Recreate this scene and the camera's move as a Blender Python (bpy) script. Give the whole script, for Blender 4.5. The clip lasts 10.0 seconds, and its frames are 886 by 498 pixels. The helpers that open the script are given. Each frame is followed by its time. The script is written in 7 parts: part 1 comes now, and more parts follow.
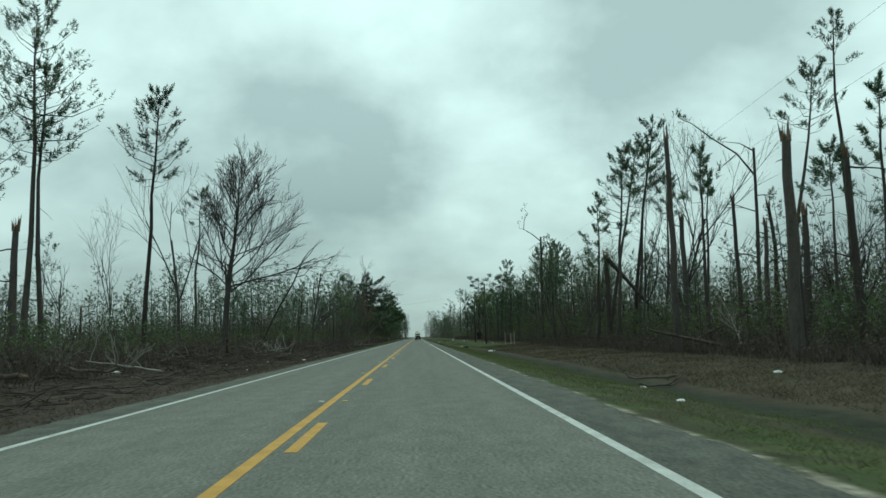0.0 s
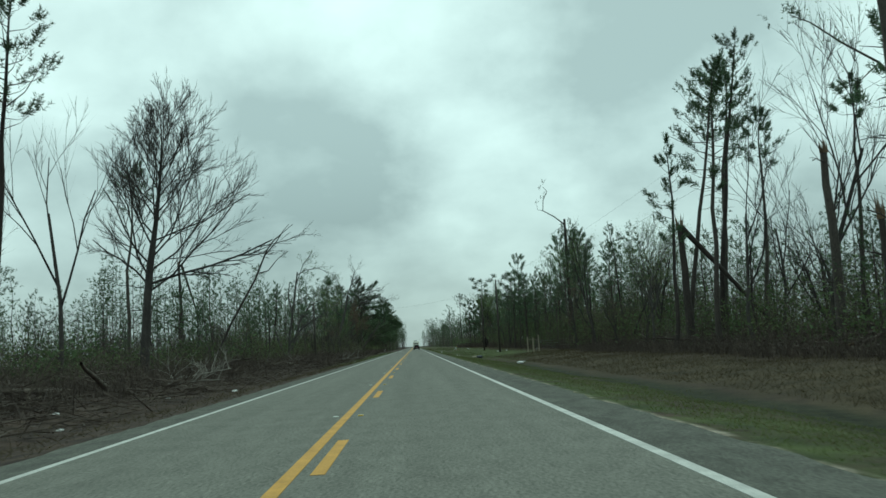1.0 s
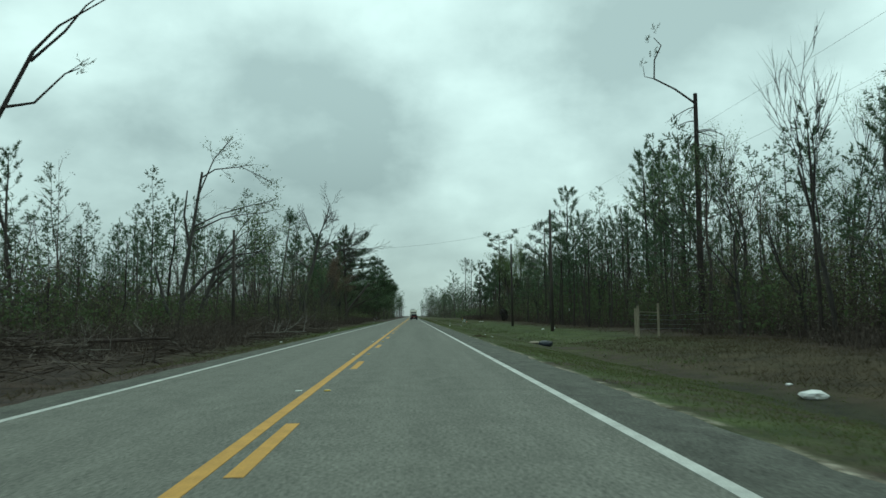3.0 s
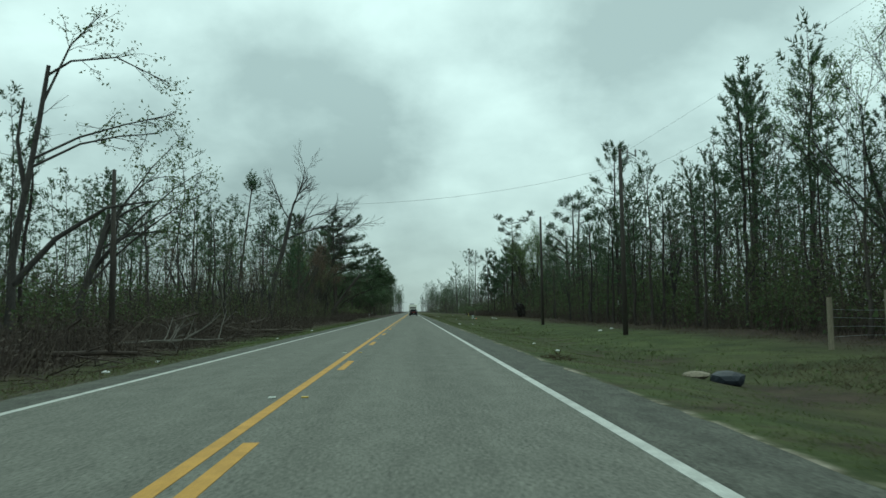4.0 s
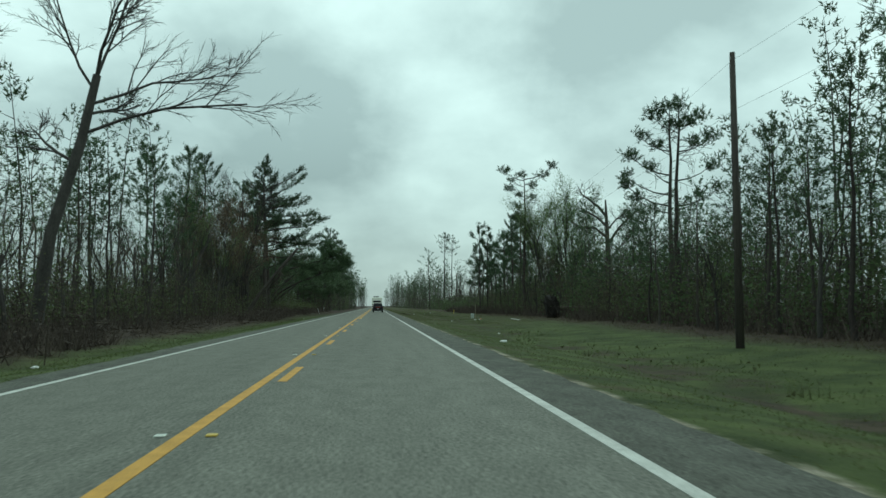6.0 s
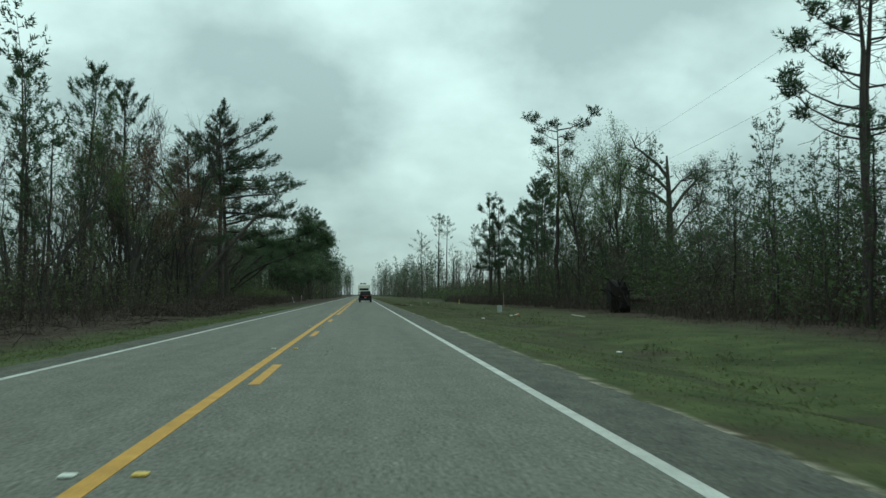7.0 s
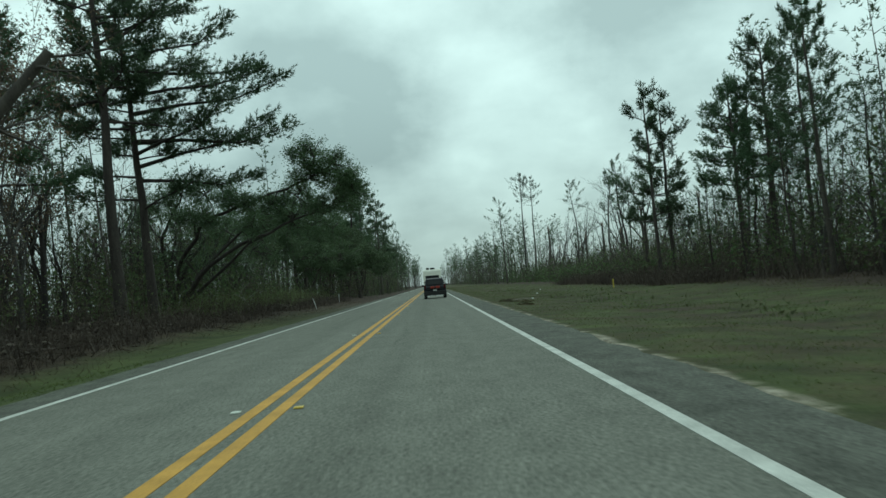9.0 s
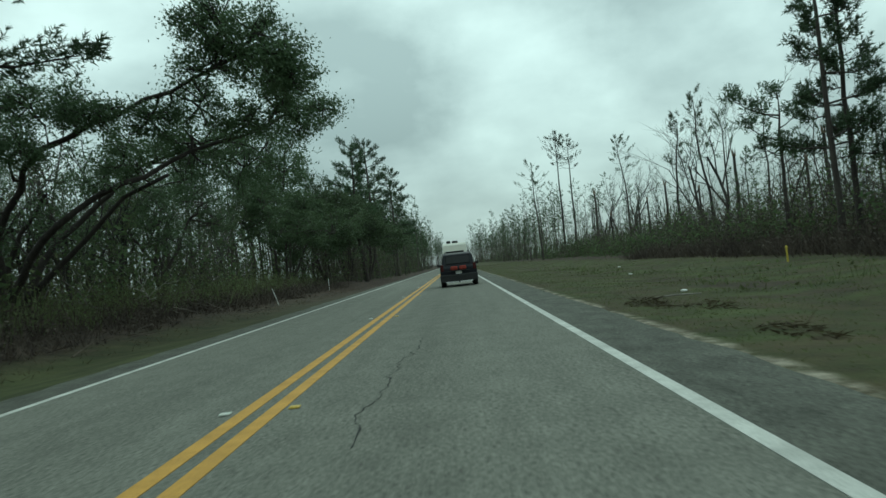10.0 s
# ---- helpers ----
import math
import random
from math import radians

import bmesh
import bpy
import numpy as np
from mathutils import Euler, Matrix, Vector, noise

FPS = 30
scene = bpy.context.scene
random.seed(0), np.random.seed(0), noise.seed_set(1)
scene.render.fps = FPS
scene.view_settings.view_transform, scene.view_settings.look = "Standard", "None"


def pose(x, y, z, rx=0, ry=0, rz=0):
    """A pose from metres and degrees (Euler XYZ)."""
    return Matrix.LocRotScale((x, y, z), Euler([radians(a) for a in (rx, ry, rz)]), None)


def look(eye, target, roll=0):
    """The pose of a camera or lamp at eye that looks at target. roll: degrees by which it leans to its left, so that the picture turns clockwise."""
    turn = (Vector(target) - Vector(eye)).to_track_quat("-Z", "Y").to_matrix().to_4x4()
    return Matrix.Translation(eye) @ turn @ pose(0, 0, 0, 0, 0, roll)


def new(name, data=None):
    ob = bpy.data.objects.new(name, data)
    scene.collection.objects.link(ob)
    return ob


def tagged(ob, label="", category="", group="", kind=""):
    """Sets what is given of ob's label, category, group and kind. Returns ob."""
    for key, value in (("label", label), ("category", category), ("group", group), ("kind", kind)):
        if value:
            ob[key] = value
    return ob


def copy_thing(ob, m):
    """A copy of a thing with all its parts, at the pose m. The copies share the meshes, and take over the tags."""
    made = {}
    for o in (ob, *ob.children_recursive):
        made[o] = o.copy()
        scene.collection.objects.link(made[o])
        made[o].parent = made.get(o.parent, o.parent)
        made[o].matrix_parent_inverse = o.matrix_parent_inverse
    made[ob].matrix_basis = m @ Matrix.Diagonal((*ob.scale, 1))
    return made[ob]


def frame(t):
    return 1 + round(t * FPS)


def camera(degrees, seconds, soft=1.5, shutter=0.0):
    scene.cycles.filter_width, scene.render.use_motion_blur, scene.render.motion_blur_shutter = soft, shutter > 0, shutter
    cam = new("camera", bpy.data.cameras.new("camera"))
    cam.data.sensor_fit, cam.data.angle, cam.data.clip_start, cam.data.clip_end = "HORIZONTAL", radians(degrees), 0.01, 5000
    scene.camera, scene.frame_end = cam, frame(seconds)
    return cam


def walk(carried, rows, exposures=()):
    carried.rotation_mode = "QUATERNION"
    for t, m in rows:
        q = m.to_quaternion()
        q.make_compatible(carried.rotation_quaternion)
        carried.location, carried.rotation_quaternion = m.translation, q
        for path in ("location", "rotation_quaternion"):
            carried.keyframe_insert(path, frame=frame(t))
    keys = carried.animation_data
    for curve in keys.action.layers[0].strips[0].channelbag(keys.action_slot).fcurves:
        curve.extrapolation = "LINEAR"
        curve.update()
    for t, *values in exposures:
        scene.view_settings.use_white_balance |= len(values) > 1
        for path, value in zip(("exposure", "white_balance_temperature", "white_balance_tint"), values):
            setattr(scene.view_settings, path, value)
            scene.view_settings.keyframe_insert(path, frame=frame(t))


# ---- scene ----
cam = camera(58.08, 10.0, soft=1.5, shutter=0.08)
# seconds, place, degrees up, lean to the right, turn to the left
PATH = [
    (0.0, 1.67, 0.00, 1.208, 6.24, 1.42, -1.88),
    (0.5, 1.54, 12.47, 1.200, 6.68, 3.54, -1.67),
    (1.0, 1.32, 24.97, 1.224, 6.84, 3.29, -2.06),
    (1.5, 1.31, 37.60, 1.218, 5.96, 1.19, -3.11),
    (2.0, 1.39, 50.28, 1.199, 5.43, 0.18, -2.79),
    (2.5, 1.51, 63.05, 1.187, 5.07, 0.44, -2.30),
    (2.7, 1.56, 68.16, 1.186, 4.92, 0.66, -2.18),
    (3.8, 1.76, 96.58, 1.192, 4.51, 0.82, -2.24),
    (4.0, 1.78, 101.80, 1.194, 4.43, 0.81, -2.23),
    (4.5, 1.79, 114.88, 1.180, 4.25, 0.77, -2.47),
    (5.0, 1.75, 128.01, 1.186, 4.25, 0.45, -3.16),
    (5.5, 1.76, 141.22, 1.171, 4.19, 0.68, -3.94),
    (5.7, 1.76, 146.51, 1.184, 4.18, 0.44, -4.29),
    (6.8, 1.68, 175.63, 1.191, 3.42, -0.22, -5.79),
    (7.0, 1.69, 180.92, 1.189, 3.27, -0.14, -5.79),
    (7.5, 1.75, 194.16, 1.180, 3.10, -0.05, -5.59),
    (8.0, 1.74, 207.43, 1.194, 2.39, 0.91, -5.14),
    (8.5, 1.83, 220.68, 1.190, 2.38, 2.80, -3.59),
    (9.0, 1.97, 233.93, 1.177, 2.49, 4.79, -0.80),
    (9.5, 2.02, 247.21, 1.192, 1.53, 5.99, 1.07),
    (10.0, 2.12, 260.51, 1.193, 1.10, 6.13, 0.95),
]
walk(cam, [(t, pose(x, y, z, 90 + up, lean, turn)) for t, x, y, z, up, lean, turn in PATH], exposures=[(0, 0.0, 5750, -19), (10, 0.0, 5750, -19)])

# ---- light ----
world = bpy.data.worlds.new("overcast_sky")
scene.world = world
world.use_nodes = True


def node(tree, kind, **values):
    n = tree.nodes.new(kind)
    for key, value in values.items():
        if key in n.inputs:
            n.inputs[key].default_value = value
    return n


def overcast(tree):
    """Layered cloud over a clear sky; the cloud deck is flat and runs to the horizon."""
    tree.nodes.clear()
    link = tree.links.new
    out = tree.nodes.new("ShaderNodeOutputWorld")
    sky = tree.nodes.new("ShaderNodeTexSky")
    sky.sky_type, sky.sun_disc = "NISHITA", False
    sky.sun_elevation, sky.sun_rotation = radians(48), radians(20)
    clear = node(tree, "ShaderNodeBackground", Strength=0.08)
    link(sky.outputs[0], clear.inputs[0])
    co = tree.nodes.new("ShaderNodeTexCoord")
    sep = tree.nodes.new("ShaderNodeSeparateXYZ")
    link(co.outputs["Generated"], sep.inputs[0])
    high = tree.nodes.new("ShaderNodeMath")
    high.operation = "MAXIMUM"
    high.inputs[1].default_value = 0.0
    link(sep.outputs[2], high.inputs[0])
    lift = tree.nodes.new("ShaderNodeMath")
    lift.operation = "ADD"
    lift.inputs[1].default_value = 0.42
    link(high.outputs[0], lift.inputs[0])
    flat = tree.nodes.new("ShaderNodeCombineXYZ")
    for axis in (0, 1):
        div = tree.nodes.new("ShaderNodeMath")
        div.operation = "DIVIDE"
        link(sep.outputs[axis], div.inputs[0])
        link(lift.outputs[0], div.inputs[1])
        link(div.outputs[0], flat.inputs[axis])
    big = node(tree, "ShaderNodeTexNoise", Scale=1.3, Detail=6.0, Roughness=0.45, Distortion=0.1)
    small = node(tree, "ShaderNodeTexNoise", Scale=4.6, Detail=7.0, Roughness=0.52, Distortion=0.1)
    shift = node(tree, "ShaderNodeMapping")
    shift.inputs["Location"].default_value = CLOUD_SHIFT
    link(flat.outputs[0], shift.inputs[0])
    link(shift.outputs[0], big.inputs["Vector"])
    link(shift.outputs[0], small.inputs["Vector"])
    mix = tree.nodes.new("ShaderNodeMix")
    mix.inputs["Factor"].default_value = 0.3
    link(big.outputs["Fac"], mix.inputs["A"])
    link(small.outputs["Fac"], mix.inputs["B"])
    # broad banks of thicker and thinner cloud, with uneven borders
    warp = node(tree, "ShaderNodeTexNoise", Scale=4.5, Detail=6.0, Roughness=0.6)
    link(co.outputs["Generated"], warp.inputs["Vector"])
    bend = tree.nodes.new("ShaderNodeVectorMath")
    bend.operation = "MULTIPLY_ADD"
    bend.inputs[1].default_value = (0.3, 0.3, 0.3)
    link(warp.outputs["Color"], bend.inputs[0])
    link(co.outputs["Generated"], bend.inputs[2])
    total = mix.outputs["Result"]
    for way, wide, much in BANKS:
        gap = tree.nodes.new("ShaderNodeVectorMath")
        gap.operation = "DISTANCE"
        gap.inputs[1].default_value = [a + 0.15 for a in way]
        link(bend.outputs[0], gap.inputs[0])
        fade = tree.nodes.new("ShaderNodeMapRange")
        fade.interpolation_type = "SMOOTHSTEP"
        for key, value in (("From Min", 0.0), ("From Max", wide), ("To Min", much), ("To Max", 0.0)):
            fade.inputs[key].default_value = value
        link(gap.outputs["Value"], fade.inputs[0])
        plus = tree.nodes.new("ShaderNodeMath")
        plus.operation = "ADD"
        link(total, plus.inputs[0])
        link(fade.outputs[0], plus.inputs[1])
        total = plus.outputs[0]
    ramp = tree.nodes.new("ShaderNodeValToRGB")
    el = ramp.color_ramp.elements
    el[0].position, el[0].color = 0.36, (0.42, 0.45, 0.455, 1)
    el[1].position, el[1].color = 0.64, (0.88, 0.915, 0.905, 1)
    mid = el.new(0.5)
    mid.color = (0.66, 0.69, 0.69, 1)
    link(total, ramp.inputs[0])
    cloud = node(tree, "ShaderNodeBackground", Strength=SKY)
    # the deck grows thicker and greyer towards the horizon
    low = tree.nodes.new("ShaderNodeMapRange")
    low.interpolation_type = "SMOOTHSTEP"
    for key, value in (("From Min", 0.0), ("From Max", 0.3), ("To Min", 0.56), ("To Max", 1.06)):
        low.inputs[key].default_value = value
    link(high.outputs[0], low.inputs[0])
    grey = tree.nodes.new("ShaderNodeMix")
    grey.data_type, grey.blend_type = "RGBA", "MULTIPLY"
    grey.inputs["Factor"].default_value = 1.0
    link(ramp.outputs[0], grey.inputs["A"])
    link(low.outputs[0], grey.inputs["B"])
    link(grey.outputs["Result"], cloud.inputs[0])
    cover = node(tree, "ShaderNodeMixShader", Fac=0.94)
    link(clear.outputs[0], cover.inputs[1])
    link(cloud.outputs[0], cover.inputs[2])
    link(cover.outputs[0], out.inputs[0])


SKY = 1.17
# direction, breadth and weight of each bank: above nought thin and bright, below nought thick and grey
BANKS = [((0.07, 0.945, 0.315), 0.24, 0.075), ((0.11, 0.97, 0.22), 0.2, 0.05), ((-0.16, 0.95, 0.265), 0.27, -0.085), ((0.27, 0.91, 0.31), 0.26, -0.09), ((0.41, 0.88, 0.24), 0.24, -0.04),
         ((-0.40, 0.89, 0.20), 0.3, 0.06), ((-0.02, 0.99, 0.12), 0.2, -0.06), ((0.19, 0.968, 0.163), 0.16, 0.03), ((-0.34, 0.87, 0.35), 0.22, 0.04)]
CLOUD_SHIFT = (5.4, 2.9, 0.0)
overcast(world.node_tree)
sun = new("sun", bpy.data.lights.new("sun", "SUN"))
sun.data.energy, sun.data.angle, sun.data.color = 0.5, radians(40), (1.0, 0.97, 0.92)
sun.matrix_world = look((0, 0, 100), (-25, -60, 28))


# ---- materials ----
def surface(name, dark, light, scale=8.0, rough=0.85, bump=0.3, fine=60.0, per_object=0.0, per_island=0.0, stretch=(1, 1, 1), metal=0.0, spec=0.3, thin=0.0):
    """Two tones mixed by coarse and fine noise, with relief; tones vary from object to object or from piece to piece."""
    m = bpy.data.materials.new(name)
    m.use_nodes = True
    t = m.node_tree
    link = t.links.new
    b = t.nodes["Principled BSDF"]
    b.inputs["Roughness"].default_value, b.inputs["Metallic"].default_value, b.inputs["Specular IOR Level"].default_value = rough, metal, spec
    co = t.nodes.new("ShaderNodeTexCoord")
    mp = t.nodes.new("ShaderNodeMapping")
    mp.inputs["Scale"].default_value = stretch
    link(co.outputs["Object"], mp.inputs[0])
    n1 = node(t, "ShaderNodeTexNoise", Scale=scale, Detail=4.0, Roughness=0.6)
    n2 = node(t, "ShaderNodeTexNoise", Scale=fine, Detail=3.0, Roughness=0.7)
    link(mp.outputs[0], n1.inputs["Vector"])
    link(mp.outputs[0], n2.inputs["Vector"])
    add = t.nodes.new("ShaderNodeMath")
    add.operation = "MULTIPLY_ADD"
    add.inputs[1].default_value = 0.5
    link(n2.outputs["Fac"], add.inputs[0])
    half = t.nodes.new("ShaderNodeMath")
    half.operation = "MULTIPLY"
    half.inputs[1].default_value = 0.5
    link(n1.outputs["Fac"], half.inputs[0])
    link(half.outputs[0], add.inputs[2])
    ramp = t.nodes.new("ShaderNodeValToRGB")
    ramp.color_ramp.elements[0].position, ramp.color_ramp.elements[0].color = 0.33, (*dark, 1)
    ramp.color_ramp.elements[1].position, ramp.color_ramp.elements[1].color = 0.67, (*light, 1)
    link(add.outputs[0], ramp.inputs[0])
    colour = ramp.outputs[0]
    if per_object or per_island:
        hsv = node(t, "ShaderNodeHueSaturation", Saturation=1.0)
        src = t.nodes.new("ShaderNodeObjectInfo").outputs["Random"] if per_object else t.nodes.new("ShaderNodeNewGeometry").outputs["Random Per Island"]
        much = per_object or per_island
        val = t.nodes.new("ShaderNodeMapRange")
        val.inputs["To Min"].default_value, val.inputs["To Max"].default_value = 1 - much, 1 + much
        link(src, val.inputs[0])
        link(val.outputs[0], hsv.inputs["Value"])
        hue = t.nodes.new("ShaderNodeMapRange")
        hue.inputs["To Min"].default_value, hue.inputs["To Max"].default_value = 0.5 - 0.05 * much, 0.5 + 0.04 * much
        link(src, hue.inputs[0])
        link(hue.outputs[0], hsv.inputs["Hue"])
        link(colour, hsv.inputs["Color"])
        colour = hsv.outputs[0]
    link(colour, b.inputs["Base Color"])
    if bump:
        bp = node(t, "ShaderNodeBump", Strength=bump, Distance=0.02)
        link(add.outputs[0], bp.inputs["Height"])
        link(bp.outputs[0], b.inputs["Normal"])
    if thin:
        # leaves let part of the light through
        glow = t.nodes.new("ShaderNodeBsdfTranslucent")
        link(colour, glow.inputs["Color"])
        both = node(t, "ShaderNodeMixShader", Fac=thin)
        link(b.outputs[0], both.inputs[1])
        link(glow.outputs[0], both.inputs[2])
        link(both.outputs[0], t.nodes["Material Output"].inputs["Surface"])
    return m


def asphalt(name, base, grain, mottle, streak):
    """Worn chip-seal: pale and dark stones, soft mottling, faint lengthwise wheel paths."""
    m = bpy.data.materials.new(name)
    m.use_nodes = True
    t = m.node_tree
    link = t.links.new
    b = t.nodes["Principled BSDF"]
    b.inputs["Roughness"].default_value, b.inputs["Specular IOR Level"].default_value = 0.9, 0.15
    co = t.nodes.new("ShaderNodeTexCoord")

    def noise_of(scale, stretch, detail):
        mp = t.nodes.new("ShaderNodeMapping")
        mp.inputs["Scale"].default_value = stretch
        link(co.outputs["Object"], mp.inputs[0])
        n = node(t, "ShaderNodeTexNoise", Scale=scale, Detail=detail, Roughness=0.7)
        link(mp.outputs[0], n.inputs["Vector"])
        return n.outputs["Fac"]

    def scaled(fac, lo, hi, a0=0.3, a1=0.7):
        r = t.nodes.new("ShaderNodeMapRange")
        for key, value in (("From Min", a0), ("From Max", a1), ("To Min", lo), ("To Max", hi)):
            r.inputs[key].default_value = value
        link(fac, r.inputs[0])
        return r.outputs[0]

    def times(x, y):
        n = t.nodes.new("ShaderNodeMath")
        n.operation = "MULTIPLY"
        link(x, n.inputs[0])
        link(y, n.inputs[1])
        return n.outputs[0]

    stone = noise_of(24.0, (1, 1, 1), 4.0)
    fine = scaled(stone, 1 - grain, 1 + grain)
    soft = scaled(noise_of(2.6, (1, 0.5, 1), 8.0), 1 - mottle, 1 + mottle, 0.36, 0.64)
    lanes = scaled(noise_of(0.9, (1.2, 0.03, 1), 3.0), 1 - streak, 1 + streak)
    amount = times(times(fine, soft), lanes)
    mix = t.nodes.new("ShaderNodeMix")
    mix.data_type, mix.blend_type = "RGBA", "MULTIPLY"
    mix.inputs["Factor"].default_value = 1.0
    mix.inputs["A"].default_value = (*base, 1)
    link(amount, mix.inputs["B"])
    link(mix.outputs["Result"], b.inputs["Base Color"])
    bp = node(t, "ShaderNodeBump", Strength=0.8, Distance=0.012)
    link(stone, bp.inputs["Height"])
    link(bp.outputs[0], b.inputs["Normal"])
    return m


M_ASPHALT = asphalt("asphalt", (0.158, 0.158, 0.134), 0.66, 0.13, 0.12)
M_SHOULDER = asphalt("shoulder_asphalt", (0.096, 0.097, 0.081), 0.66, 0.28, 0.12)
M_WHITE = surface("white_road_paint", (0.3, 0.3, 0.275), (0.68, 0.68, 0.63), 2.2, 0.75, 0.3, 45.0)
M_YELLOW = surface("yellow_road_paint", (0.33, 0.185, 0.035), (0.64, 0.36, 0.07), 2.2, 0.75, 0.3, 45.0)
M_BARK = surface("pine_bark", (0.028, 0.024, 0.022), (0.08, 0.069, 0.06), 3.0, 0.95, 0.8, 22.0, per_object=0.35, stretch=(1, 1, 0.25))
M_GREYBARK = surface("grey_bark", (0.027, 0.025, 0.023), (0.08, 0.073, 0.067), 3.0, 0.95, 0.6, 25.0, per_object=0.3, stretch=(1, 1, 0.3))
M_SPLINTER = surface("split_wood", (0.085, 0.062, 0.042), (0.21, 0.155, 0.10), 6.0, 0.9, 0.5, 40.0, stretch=(1, 1, 0.15))
M_NEEDLE = surface("pine_needles", (0.043, 0.071, 0.038), (0.094, 0.138, 0.068), 0.6, 0.75, 0.0, 9.0, per_object=0.3, thin=0.2)
M_LEAF = surface("spring_leaves", (0.078, 0.112, 0.04), (0.165, 0.215, 0.082), 0.5, 0.7, 0.0, 6.0, per_object=0.3, thin=0.45)
M_BUD = surface("reddish_buds", (0.085, 0.062, 0.044), (0.175, 0.125, 0.085), 0.5, 0.8, 0.0, 6.0, per_object=0.3, thin=0.4)
M_OAKLEAF = surface("live_oak_leaves", (0.05, 0.076, 0.037), (0.108, 0.148, 0.07), 0.5, 0.6, 0.0, 6.0, per_object=0.2, thin=0.3)
M_WOODS = surface("far_woods_needles", (0.04, 0.066, 0.033), (0.092, 0.132, 0.062), 0.08, 0.8, 0.0, 2.0, per_island=0.3, thin=0.25)
M_WOODBARK = surface("far_woods_bark", (0.038, 0.034, 0.031), (0.1, 0.088, 0.078), 0.3, 0.95, 0.0, 6.0, per_island=0.35)
M_WOODTWIG = surface("far_woods_twigs", (0.045, 0.039, 0.034), (0.115, 0.097, 0.08), 0.1, 0.95, 0.0, 3.0, per_island=0.4)
M_BRUSH = surface("dry_brush", (0.04, 0.033, 0.028), (0.105, 0.083, 0.066), 0.3, 0.95, 0.0, 4.0, per_island=0.45)
M_BACK = surface("deep_woods_leaves", (0.05, 0.074, 0.034), (0.12, 0.155, 0.07), 0.12, 0.9, 0.0, 3.0, per_island=0.35, thin=0.4)
M_BRUSHLEAF = surface("thicket_leaves", (0.065, 0.082, 0.036), (0.165, 0.185, 0.085), 0.25, 0.85, 0.0, 4.0, per_island=0.45, thin=0.4)
M_GRASS = surface("green_grass", (0.07, 0.092, 0.03), (0.128, 0.152, 0.054), 0.4, 0.85, 0.0, 5.0, per_island=0.15, thin=0.4)
M_STRAW = surface("pale_straw_grass", (0.08, 0.08, 0.037), (0.14, 0.134, 0.065), 0.4, 0.9, 0.0, 5.0, per_island=0.2, thin=0.35)
M_SEDGE = surface("brown_sedge", (0.046, 0.039, 0.022), (0.096, 0.078, 0.044), 0.4, 0.9, 0.0, 5.0, per_island=0.3, thin=0.3)


